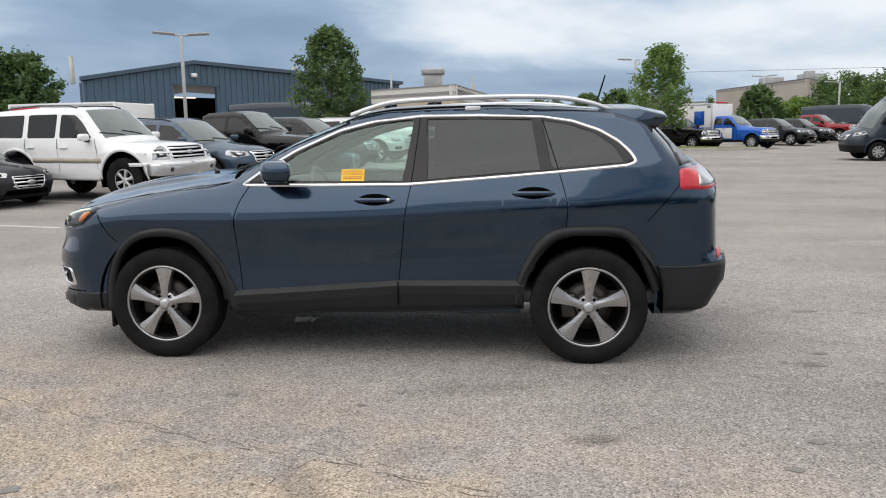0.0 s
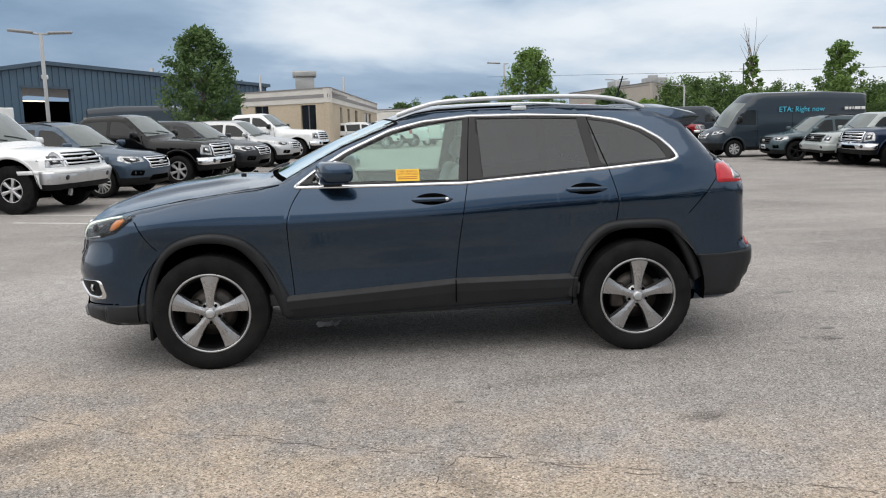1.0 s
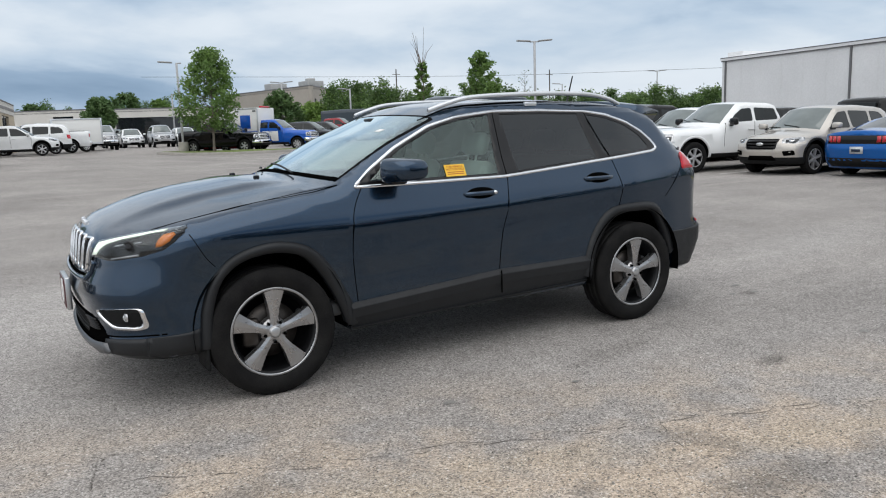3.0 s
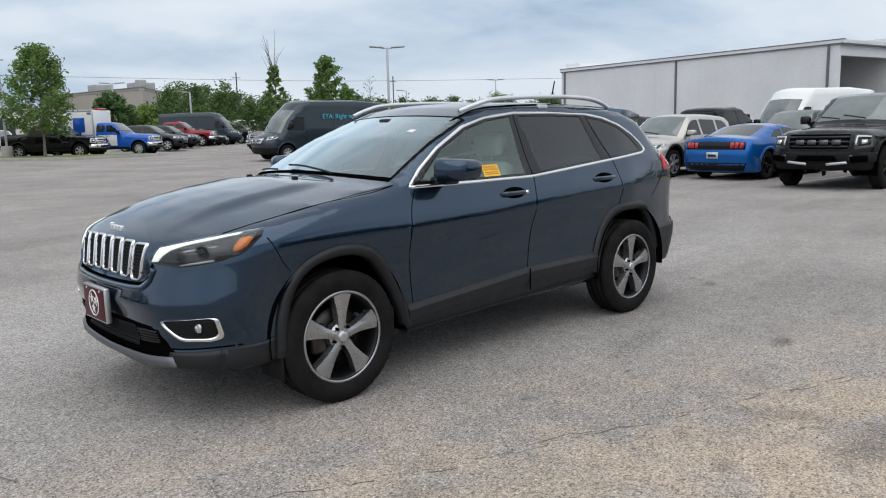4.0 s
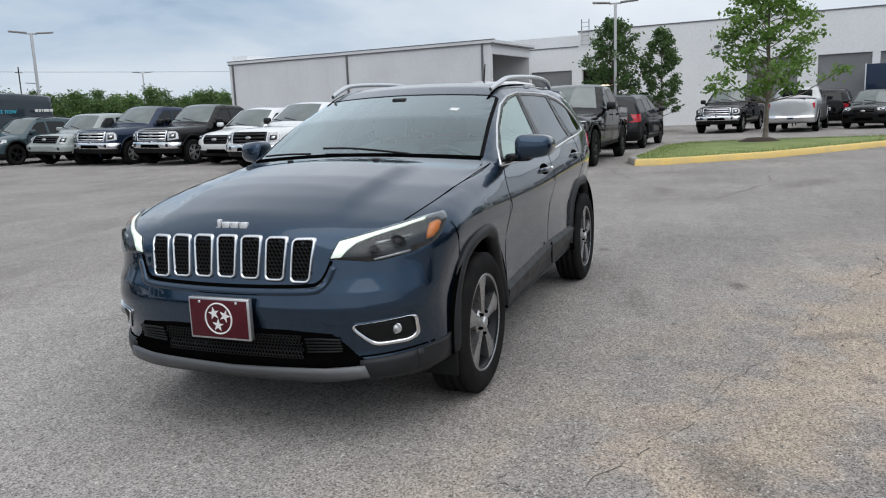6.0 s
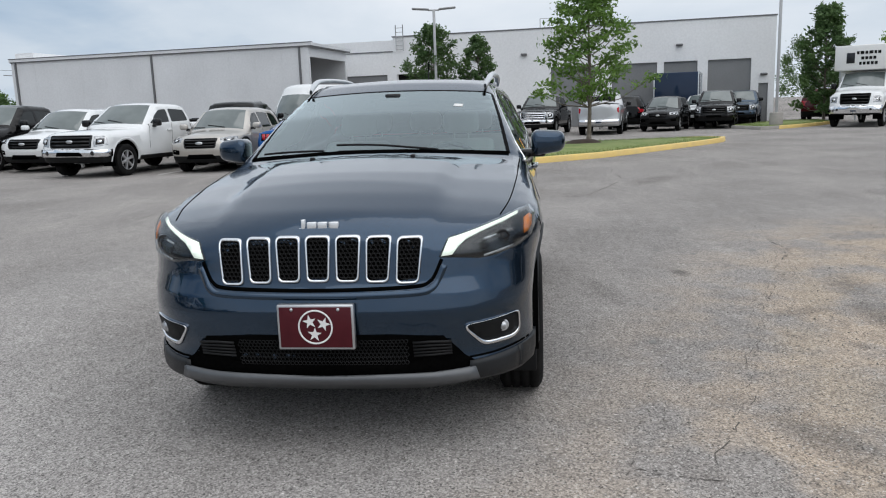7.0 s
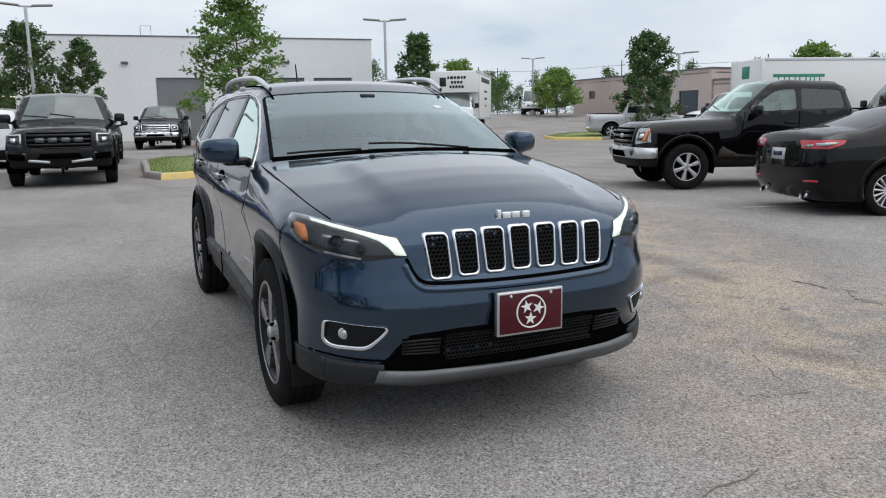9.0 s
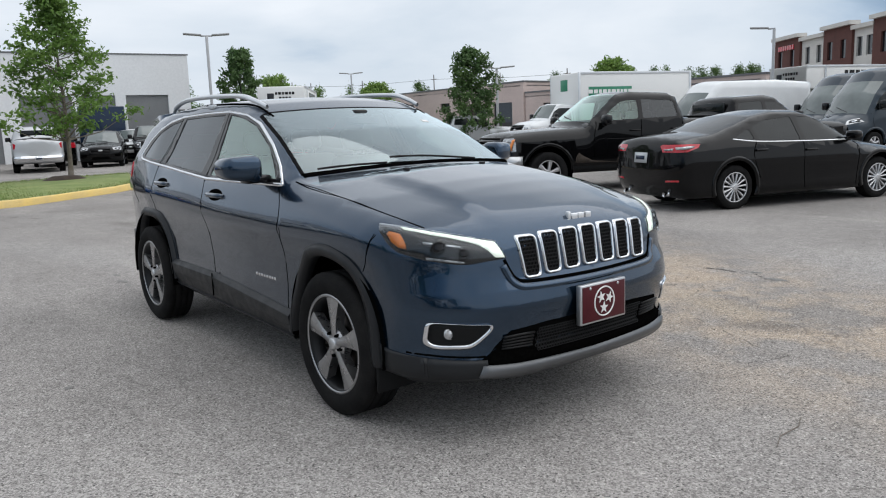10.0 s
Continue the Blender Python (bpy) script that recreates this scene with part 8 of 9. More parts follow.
        if kind == "pickup":
            # black sheet on the bumper for the shade of its opening
            part("bumper_intake", drape(S, rounded([(-0.40 * sy, b0 + 0.02), (0.40 * sy, b0 + 0.02), (0.34 * sy, b1 - 0.055), (-0.34 * sy, b1 - 0.055)], 0.02, 2), 0, 1, 0.036, 0.2, 0.01), M_VOID, fbp)
        for s in (1, -1):
            part("fog_lamp", drape(S, [(0.66 * s + 0.05 * math.cos(a), (b0 + b1) / 2 + 0.05 * math.sin(a)) for a in np.linspace(0, 2 * math.pi, 13)[:-1]], 0, 1, 0.034, 0.1, 0.02), M_LAMPDARK, fbp)
    if kind == "pickup":
        rb = lift(bm, cut(bm, [(xr + 0.2, 0.48 * sz), (xr - 0.3, 0.48 * sz), (xr - 0.3, 0.70 * sz), (xr + 0.2, 0.70 * sz)], (0, 2), lambda c: True))
        part("rear_bumper", rb, bumper, root)
        part("bed_cover", drape(S, [(-1.40 * sx, -hw * 0.8), (-1.40 * sx, hw * 0.8), (-3.0 * sx, hw * 0.8), (-3.0 * sx, -hw * 0.8)], 2, 1, 0.006, 0.4, 0.01), M_VOID, root)
        part("rear_window", box((-1.245 * sx, -0.6, 1.47 * sz), (-1.225 * sx + 0.05, 0.6, 1.76 * sz), 0.01), M_CARGLASS, root)
    chin = lift(bm, cut(bm, [(xf - 0.75, 0), (xf + 0.3, 0), (xf + 0.3, c1), (xf - 0.75, c1)], (0, 2), lambda c: True))
    part("front_valance", chin, clad if kind not in ("pickup", "truck", "box_suv") else M_CLAD, root)
    if kind in ("suv", "van"):
        part("rear_valance", lift(bm, cut(bm, [(xr + 0.7, 0), (xr - 0.3, 0), (xr - 0.3, 0.55 * sz), (xr + 0.7, 0.55 * sz)], (0, 2), lambda c: True)), clad, root)
    sz_ = K["sill"] * sz
    part("sill", lift(bm, cut(bm, [(axles[1], 0), (axles[0], 0), (axles[0], sz_), (axles[1], sz_)], (0, 2), lambda c: True)), clad if kind != "sedan" else colour, root)
    # lower openings as black sheets: their inner shade is only colour
    if kind == "suv":
        ia = [(-0.34, 0.50), (0.34, 0.50), (0.42, 0.38), (-0.42, 0.38)]
        part("lower_intake", drape(S, fr(ia), 0, 1, 0.008, 0.15, 0.02), M_VOID, root)
        for s in (1, -1):
            part("fog_lamp_recess", drape(S, [(y * s, z) for y, z in rounded(fr([(0.60, 0.62), (0.84, 0.64), (0.86, 0.52), (0.62, 0.50)]), 0.03, 2)], 0, 1, 0.006, 0.15, 0.02), M_VOID, root)
    elif kind in ("sedan", "coupe"):
        part("lower_intake", drape(S, fr([(-0.50, 0.38), (0.50, 0.38), (0.55, 0.28), (-0.55, 0.28)]), 0, 1, 0.006, 0.15, 0.02), M_VOID, root)
    if plate:
        sg = -1 if plate == "rear" else 1
        pz = {"suv": 0.80 if sg < 0 else 0.56, "pickup": 0.60, "van": 0.62, "box_suv": 0.70, "truck": 0.72, "sedan": 0.80 if sg < 0 else 0.45, "coupe": 0.62}[kind] * sz
        pp = part("number_plate", drape(S, [(-0.155, pz - 0.078), (0.155, pz - 0.078), (0.155, pz + 0.078), (-0.155, pz + 0.078)], 0, sg, 0.03, 0.2, 0.02), M_PLATE_PALE, root)
        part("plate_bar", drape(S, [(-0.11, pz - 0.03), (0.11, pz - 0.03), (0.11, pz + 0.03), (-0.11, pz + 0.03)], 0, sg, 0.035, 0.2, 0.006), M_NAVY, pp)
    # plain underbody block; its near-black colour includes the shade beneath
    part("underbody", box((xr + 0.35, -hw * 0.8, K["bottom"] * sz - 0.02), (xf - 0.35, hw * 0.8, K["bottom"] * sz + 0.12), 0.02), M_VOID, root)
    part("body", bm, colour, root)
    root["axle"] = axles[0]
    root["rear_axle"] = axles[1]
    root["half"] = hw - 0.03
    TEMPLATES[key], AXLES[key] = (root, S, colour), (axles[0], axles[1], hw - 0.03)
    return root, S


def park(root, x, y, heading, anchor="LF", scale_z=0.0):
    """Sets a vehicle down by the ground point of one of its wheels (or C for its middle)."""
    a = {"L": 1, "R": -1, "C": 0}[anchor[0]] * root["half"] if anchor != "C" else 0.0
    b = {"F": root["axle"], "R": root["rear_axle"], "C": 0.0}[anchor[-1]]
    h = radians(heading)
    px = x - math.cos(h) * b + math.sin(h) * a
    py = y - math.sin(h) * b - math.cos(h) * a
    slope = math.degrees(math.atan2(lie1(0, py + 1.4 * math.sin(h)) - lie1(0, py - 1.4 * math.sin(h)), 2.8))
    lean = math.degrees(math.atan2(lie1(0, py + 0.8 * math.cos(h)) - lie1(0, py - 0.8 * math.cos(h)), 1.6))
    root.matrix_basis = pose(px, py, lie1(px, py), 0, 0, heading) @ pose(0, 0, 0, lean, -slope, 0)
    for k in ("axle", "rear_axle", "half"):
        del root[k]
    return root


def cargo_box(root, x0, x1, half, z0, z1, material, attic=None, name="cargo_box"):
    """A load box with corner posts and rails on a lorry's frame; attic: its reach over the cab and that part's floor."""
    bm = box((x0, -half, z0), (x1, half, z1), 0.04)
    cb = part(name, bm, material, root)
    if attic:
        part("attic", box((x1 - 0.02, -half + 0.003, attic[1]), (x1 + attic[0], half - 0.003, z1 - 0.003), 0.05), material, cb)
    for x in (x0 + 0.04, x1 - 0.04):
        for s in (1, -1):
            part("corner_post", box((x - 0.05, half * s - 0.03, z0), (x + 0.05, half * s + 0.03, z1), 0.012), M_RAIL, cb)
    for s in (1, -1):
        xe = x1 + (attic[0] if attic else 0)
        part("top_rail", box((x0, half * s - 0.02, z1 - 0.09), (xe, half * s + 0.025, z1 + 0.015), 0.01), M_RAIL, cb)
        part("bottom_rail", box((x0, half * s - 0.02, z0 - 0.02), (x1, half * s + 0.025, z0 + 0.10), 0.01), M_RAIL, cb)
    return cb


def bars(parent, face, rows, material, m):
    """Plain bars in place of a firm's lettering: rows of (centre, height, list of bar widths)."""
    for z, h, widths in rows:
        gap = h * 0.35
        total = sum(widths) + gap * (len(widths) - 1)
        x = -total / 2
        for w in widths:
            bm = bmesh.new()
            add_box(bm, (x, z - h / 2, -0.004), (x + w, z + h / 2, 0.006), 0.002)
            bmesh.ops.transform(bm, matrix=m, verts=bm.verts[:])
            part("sign_bar", bm, material, parent, smooth=False)
            x += w + gap


FRONT_FACE = Matrix(((0, 0, 1, 0), (1, 0, 0, 0), (0, 1, 0, 0), (0, 0, 0, 1)))
LEFT_FACE = Matrix(((-1, 0, 0, 0), (0, 0, 1, 0), (0, 1, 0, 0), (0, 0, 0, 1)))


# row to the north-west, noses towards the lane
NW = -20
park(vehicle("sedan", "sedan", M_BLACK, "black saloon car in a row of parked cars", "car", plate=None)[0], -11.0, 14.2, NW, "RF")
park(vehicle("sedan", "sedan", M_CHARCOAL, "dark grey saloon car with a round chrome emblem", "car", (0.96, 0.98, 1.0), plate=None)[0], -9.6, 15.35, NW, "RF")
lifted, lifted_s = vehicle("box_suv", "large_sport_utility_vehicle", M_WHITE, "lifted white sport-utility vehicle on chunky mud tyres", "car", (1.0, 1.0, 1.07), "mud", bumper=M_SATIN, clad=M_WHITE, wheels=(0.485, 0.24), rails=True, plate=None)
park(lifted, -6.75, 16.4, NW, "RF")
for s_ in (1, -1):
    part("lamp_bar", drape(lifted_s, [(0.03 * s_, 1.045), (0.95 * s_, 1.045), (0.95 * s_, 1.085), (0.03 * s_, 1.085)], 0, 1, 0.016, 0.1, 0.012), M_CHROME, lifted, "chrome bar across lamps and grille")
    part("bumper_step", drape(lifted_s, [(0.05 * s_, 0.78), (0.96 * s_, 0.78), (0.96 * s_, 0.855), (0.05 * s_, 0.855)], 0, 1, 0.045, 0.1, 0.02), M_WHITE, lifted)
M_STRIPE = surface("faded_tan_stripe", (0.42, 0.36, 0.30), rough=0.5, coarse=(4, 0.2))
for s_ in (1, -1):
    part("side_moulding", ribbon(lifted_s, [(0.95, 0.90), (0.0, 0.90), (-0.95, 0.90)], 0.10, 1, s_, 0.012, 0.012, 0.15), M_STRIPE, lifted, "faded tan side moulding")
park(vehicle("suv", "sport_utility_vehicle", M_STEEL_BLUE, "steel-blue sport-utility vehicle with a dark barred grille", "car", (1.02, 1.02, 1.02), "multi", chrome_grille=True, rails=True, plate=None)[0], -5.80, 19.4, NW, "RF")
park(vehicle("pickup", "pickup_truck", M_BLACK, "black pickup truck with chrome grille and bumper", "pickup truck", bumper=M_CHROME, plate=None)[0], -4.45, 22.3, NW, "RF")
park(vehicle("suv", "sport_utility_vehicle", M_CHARCOAL, "boxy charcoal sport-utility vehicle with silver grille bars", "car", (1.04, 1.0, 1.0), "multi", rails=False, plate=None)[0], -3.5, 24.8, NW, "RF")
park(vehicle("suv", "sport_utility_vehicle", M_SILVER, "silver compact sport-utility vehicle", "car", (0.94, 0.97, 0.97), plate=None)[0], -2.4, 28.8, NW, "RF")
park(vehicle("pickup", "pickup_truck", M_WHITE, "white pickup truck with a chrome grille", "pickup truck", bumper=M_CHROME, plate=None)[0], -1.2, 33.6, NW, "RF")
park(vehicle("van", "panel_van", M_VAN_BLUE, "dark high-roofed panel van before a blue metal shed", "van", plate=None)[0], -8.6, 45.5, -8, "C")
# far north
park(vehicle("suv", "sport_utility_vehicle", M_WHITE, "white sport-utility vehicle parked side-on", "car", (0.97, 0.98, 1.0), plate=None)[0], 3.2, 51.4, -7, "C")
park(vehicle("suv", "passenger_van", M_WHITE, "white passenger van with dark windows", "van", (1.0, 1.0, 1.08), plate=None)[0], 4.6, 55.5, 172, "C")
park(vehicle("pickup", "pickup_truck", M_WHITE, "white pickup truck with its tailgate to the lane", "pickup truck", bumper=M_CHROME, plate="rear")[0], 5.3, 56.5, 172, "C")
park(vehicle("pickup", "pickup_truck", M_SILVER, "silver pickup truck facing the lane", "pickup truck", bumper=M_CHROME, plate=None)[0], 11.4, 66.5, -98, "C")
park(vehicle("suv", "sport_utility_vehicle", M_CHARCOAL, "dark grey sport-utility vehicle far off", "car", plate=None)[0], 15.1, 78.0, -98, "C")
park(vehicle("suv", "sport_utility_vehicle", M_WHITE, "white sport-utility vehicle facing the lane", "car", (0.95, 0.97, 0.97), plate=None)[0], 15.7, 74.4, -98, "C")
park(vehicle("suv", "small_van", M_SILVER, "silver compact van facing the lane", "van", (0.92, 0.95, 1.1), plate=None)[0], 17.2, 70.5, -98, "C")
park(vehicle("suv", "sport_utility_vehicle", M_WHITE, "white sport-utility vehicle beside a lamp post", "car", (0.95, 0.97, 0.95), plate=None)[0], 19.2, 70.4, -98, "C")
park(vehicle("sedan", "sedan", M_RED, "red saloon car beside a young tree", "car", plate="rear")[0], 14.7, 50.4, 120, "C")
park(vehicle("pickup", "pickup_truck", M_BLACK, "black crew-cab pickup truck beside a kerbed island", "pickup truck", bumper=M_CHROME, plate=None)[0], 14.8, 46.0, -55, "RF")
FAR = -48
park(vehicle("suv", "sport_utility_vehicle", M_CHARCOAL, "grey sport-utility vehicle in a distant row", "car", plate=None)[0], 22.6, 50.4, FAR, "RF")
park(vehicle("suv", "sport_utility_vehicle", M_CHARCOAL, "small dark grey sport-utility vehicle in a distant row", "car", (0.92, 0.95, 0.95), plate=None)[0], 25.4, 53.2, FAR, "RF")
park(vehicle("pickup", "pickup_truck", M_RED, "red pickup truck in a distant row", "pickup truck", bumper=M_CHROME, plate=None)[0], 28.4, 55.6, FAR, "RF")
park(vehicle("sedan", "sedan", M_BLACK, "black saloon car in a distant row", "car", plate=None)[0], 30.5, 57.4, FAR, "RF")
park(vehicle("van", "panel_van", M_VAN_BLUE, "dark high-roofed panel van in a distant row", "van", plate=None)[0], 32.4, 58.4, FAR, "RF")
park(vehicle("pickup", "pickup_truck", M_BLACK, "black pickup truck in a distant row", "pickup truck", bumper=M_CHROME, plate=None)[0], 35.6, 61.0, FAR, "RF")
park(vehicle("pickup", "pickup_truck", M_SILVER, "silver pickup truck in a distant row", "pickup truck", bumper=M_CHROME, plate=None)[0], 39.8, 65.3, FAR, "RF")
park(vehicle("van", "panel_van", M_WHITE, "white panel van in a distant row", "van", (0.9, 1, 0.85), plate=None)[0], 43.0, 68.6, FAR, "RF")
park(vehicle("pickup", "pickup_truck", M_RED, "red pickup truck half hidden behind a dark van", "pickup truck", bumper=M_CHROME, plate=None)[0], 22.3, 37.4, 195, "LF")
# east row
E = 172
van, van_s = vehicle("van", "delivery_van", M_VAN_BLUE, "dark slate high-roofed delivery van with cyan lettering", "van", (1.0, 1.0, 0.97), wheel_style="steel", plate=None)
park(van, 16.5, 29.3, E, "LF")
lm = Matrix(((1, 0, 0, 0), (0, 0, -1, 0), (0, 1, 0, 0), (0, 0, 0, 1)))
lettering("ETA: Right now", 0.30, M_TEAL_PRINT, van, Matrix.Translation((-0.85, 1.005, 1.93)) @ pose(0, 0, 0, 0, 0, 180) @ lm, depth=0.004)
brand = bmesh.new()
for k, (a, b) in enumerate(((0.0, 0.15), (0.19, 0.28), (0.32, 0.37), (0.41, 0.66), (0.70, 0.86))):
    add_box(brand, (-2.65 - b, 1.0, 1.89), (-2.65 - a, 1.012, 2.00), 0.01)
part("brand_bars", brand, M_WHITE_FLAT, van)
park(vehicle("suv", "sport_utility_vehicle", M_CYAN_GREY, "cyan-grey boxy compact sport-utility vehicle", "car", (0.86, 0.93, 0.95), "black_five", chrome_grille=False, rails=True)[0], 16.95, 25.85, E, "LF")
park(vehicle("box_suv", "off_road_vehicle", M_PALE_GREY, "pale grey boxy off-road vehicle with a black front", "car", (0.86, 0.95, 0.90), "mud_black", chrome_grille=False, wheels=(0.40, 0.23), plate=None)[0], 16.9, 22.95, E, "LF")
park(vehicle("pickup", "pickup_truck", M_NAVY, "dark blue pickup truck with a chrome grille", "pickup truck", bumper=M_CHROME, plate=None)[0], 17.0, 21.1, E, "LF")
park(vehicle("pickup", "pickup_truck", M_BLACK, "black pickup truck with a silver barred grille", "pickup truck", bumper=M_CHROME, plate=None)[0], 16.9, 18.7, E, "LF")
park(vehicle("suv", "sport_utility_vehicle", M_WHITE, "white sport-utility vehicle with a black grille", "car", (1.02, 1.02, 1.02), "multi", chrome_grille=False, plate=None)[0], 16.9, 16.3, E, "LF")
park(vehicle("pickup", "pickup_truck", M_WHITE, "white pickup truck with a black grille and chrome bumper", "pickup truck", (1.0, 1.0, 0.955), bumper=M_CHROME, chrome_grille=False, plate=None)[0], 14.25, 13.7, E - 6, "LF")
park(vehicle("suv", "sport_utility_vehicle", M_CHAMPAGNE, "champagne-silver compact sport-utility vehicle", "car", (0.92, 0.95, 0.96), "six", chrome_grille=False, plate=None)[0], 15.1, 10.85, E + 3, "LF")
muscle, muscle_s = vehicle("coupe", "coupe", M_VIVID_BLUE, "vivid blue two-door coupe with red three-bar tail lights", "car", (1, 1, 1), "black_five", plate="rear")
park(muscle, 15.2, 8.45, -9, "RR")
part("diffuser", drape(muscle_s, [(-0.84, 0.44), (0.84, 0.44), (0.74, 0.24), (-0.74, 0.24)], 0, -1, 0.006, 0.15, 0.02), M_CLAD, muscle)
panel = part("tail_panel", drape(muscle_s, [(-0.80, 0.76), (0.80, 0.76), (0.80, 0.95), (-0.80, 0.95)], 0, -1, 0.004, 0.1, 0.02), M_TRIM, muscle)
for s in (1, -1):
    for k in range(3):
        a = (0.44 + 0.115 * k) * s
        part("tail_light", drape(muscle_s, [(a, 0.79), (a + 0.085 * s, 0.80), (a + 0.085 * s, 0.935), (a, 0.935)], 0, -1, 0.014, 0.1, 0.02), M_RED_LENS, panel)
raptor, raptor_s = vehicle("pickup", "pickup_truck", M_BLACK, "wide black off-road pickup truck with a block-patterned grille", "pickup truck", (1.0, 1.06, 1.02), "mud_black", bumper=M_CLAD, chrome_grille=False, wheels=(0.44, 0.23), plate=None)
for ob_ in list(raptor.children_recursive):
    if ob_.name.startswith("emblem"):
        bpy.data.objects.remove(ob_)
    elif ob_.name.startswith("headlight"):
        ob_.data.materials[0] = M_LAMPDARK
for k, y_ in enumerate((-0.36, -0.12, 0.12, 0.36)):
    part("grille_block", drape(raptor_s, [(y_ - 0.085, 0.925), (y_ + 0.085, 0.925), (y_ + 0.085, 1.020), (y_ - 0.085, 1.020)], 0, 1, 0.022, 0.1, 0.012), M_SKID, raptor)
for s_ in (1, -1):
    part("running_light", drape(raptor_s, [(0.70 * s_, 1.10), (0.95 * s_, 1.09), (0.95 * s_, 1.065), (0.73 * s_, 1.072), (0.73 * s_, 0.92), (0.70 * s_, 0.92)], 0, 1, 0.010, 0.06, 0.008), M_RAIL, raptor)
    part("skid_bracket", drape(raptor_s, [(0.20 * s_, 0.56), (0.58 * s_, 0.60), (0.60 * s_, 0.555), (0.20 * s_, 0.51)], 0, 1, 0.045, 0.1, 0.02), M_RAIL, raptor, "silver skid bracket in the bumper")
    part("bumper_vent", drape(raptor_s, [(0.64 * s_, 0.70), (0.94 * s_, 0.72), (0.94 * s_, 0.60), (0.66 * s_, 0.58)], 0, 1, 0.04, 0.1, 0.01), M_VOID, raptor)
park(raptor, 13.3, 5.45, 172.5, "LF")
# behind the east row
park(vehicle("pickup", "pickup_truck", M_BLACK, "black pickup truck seen from behind", "pickup truck", plate="rear")[0], 23.0, 12.9, -10, "C")
park(vehicle("suv", "sport_utility_vehicle", M_BLACK, "black sport-utility vehicle behind a white pickup", "car", plate=None)[0], 23.0, 17.2, 172, "C")
park(vehicle("suv", "sport_utility_vehicle", M_CHARCOAL, "charcoal sport-utility vehicle behind a white pickup", "car", rails=True, plate=None)[0], 25.5, 20.5, 172, "C")
park(vehicle("van", "panel_van", M_WHITE, "white high-roofed panel van beside a pale shed", "van", (0.78, 1, 0.95), plate=None)[0], 24.75, 10.65, 158, "LF")
park(vehicle("suv", "sport_utility_vehicle", M_CHARCOAL, "dark grey sport-utility vehicle behind a blue coupe", "car", plate=None)[0], 22.0, 9.9, 175, "C")
park(vehicle("suv", "sport_utility_vehicle", M_WHITE, "white sport-utility vehicle seen from behind", "car", plate="rear")[0], 22.6, 7.6, -8, "C")
park(vehicle("suv", "sport_utility_vehicle", M_CHARCOAL, "charcoal sport-utility vehicle behind a black pickup", "car", (1.02, 1.02, 1.02), "black_five", plate="rear")[0], 20.9, 4.4, -10, "RR")
park(vehicle("suv", "sport_utility_vehicle", M_NAVY, "dark blue-grey sport-utility vehicle by a pale building", "car", plate=None)[0], 28.6, 4.6, 172, "LF")
park(vehicle("suv", "sport_utility_vehicle", M_BLACK, "black sport-utility vehicle by a pale building", "car", (1.04, 1.02, 1.08), plate=None)[0], 37.0, 5.2, 165, "C")
park(vehicle("pickup", "pickup_truck", M_BLACK, "black pickup truck with a large chrome grille", "pickup truck", bumper=M_CHROME, plate=None)[0], 31.6, 0.3, 162, "LF")
park(vehicle("pickup", "pickup_truck", M_SILVER, "silver pickup truck with its tailgate to the lane", "pickup truck", bumper=M_CHROME, plate="rear")[0], 31.2, -0.75, -16, "LR")
park(vehicle("suv", "sport_utility_vehicle", M_BLACK, "black sport-utility vehicle seen from behind", "car", (1.04, 1.02, 1.05), plate="rear")[0], 38.3, -4.6, -16, "C")
park(vehicle("suv", "sport_utility_vehicle", M_BLACK, "black compact sport-utility vehicle facing the lane", "car", (0.94, 0.97, 0.96), chrome_grille=False, plate=None)[0], 32.0, -5.7, 155, "LF")
park(vehicle("suv", "sport_utility_vehicle", M_WHITE, "white sport-utility vehicle facing the lane", "car", chrome_grille=False, plate=None)[0], 38.4, -8.8, 155, "C")
park(vehicle("pickup", "pickup_truck", M_BLACK, "black mid-size pickup truck facing the lane", "pickup truck", (0.92, 0.96, 0.97), chrome_grille=False, bumper=M_BLACK, plate=None)[0], 33.0, -8.65, 158, "LF")
park(vehicle("pickup", "pickup_truck", M_STEEL_BLUE, "blue-grey mid-size pickup truck facing the lane", "pickup truck", (0.92, 0.96, 0.97), chrome_grille=False, bumper=M_STEEL_BLUE, plate=None)[0], 38.6, -11.9, 155, "LF")
park(vehicle("pickup", "pickup_truck", M_WHITE, "white pickup truck beside a garage door", "pickup truck", plate=None)[0], 43.5, -11.4, 155, "C")
park(vehicle("suv", "sport_utility_vehicle", M_MAROON, "dark maroon sport-utility vehicle seen from behind", "car", (1.05, 1.03, 1.08), plate="rear")[0], 40.0, -16.3, -30, "C")
# south side
near_truck, near_s = vehicle("pickup", "pickup_truck", M_BLACK, "mud-splashed black pickup truck with amber-cornered headlights", "pickup truck", (1.0, 1.0, 1.0), "six", bumper=M_SATIN, chrome_grille=False, plate=None, glass=M_SIDEGLASS)
park(near_truck, 4.6, -2.95, 64, "LF")
for x0 in (-0.25, -1.0):
    for y in (0.42, -0.42):
        tilt = Matrix.Translation((x0, y, 0.95)) @ pose(0, 0, 0, 0, -12, 0)
        seat = box((-0.08, -0.25, 0.0), (0.06, 0.25, 0.62), 0.05, tilt)
        add_box(seat, (-0.05, -0.14, 0.64), (0.05, 0.14, 0.80), 0.045, tilt)
        add_box(seat, (x0 - 0.05, y - 0.25, 0.80), (x0 + 0.48, y + 0.25, 0.97), 0.05)
        part("car_seat", seat, M_SEAT, near_truck)
part("dashboard", box((0.55, -0.85, 0.95), (1.0, 0.85, 1.34), 0.08), M_DASH, near_truck)
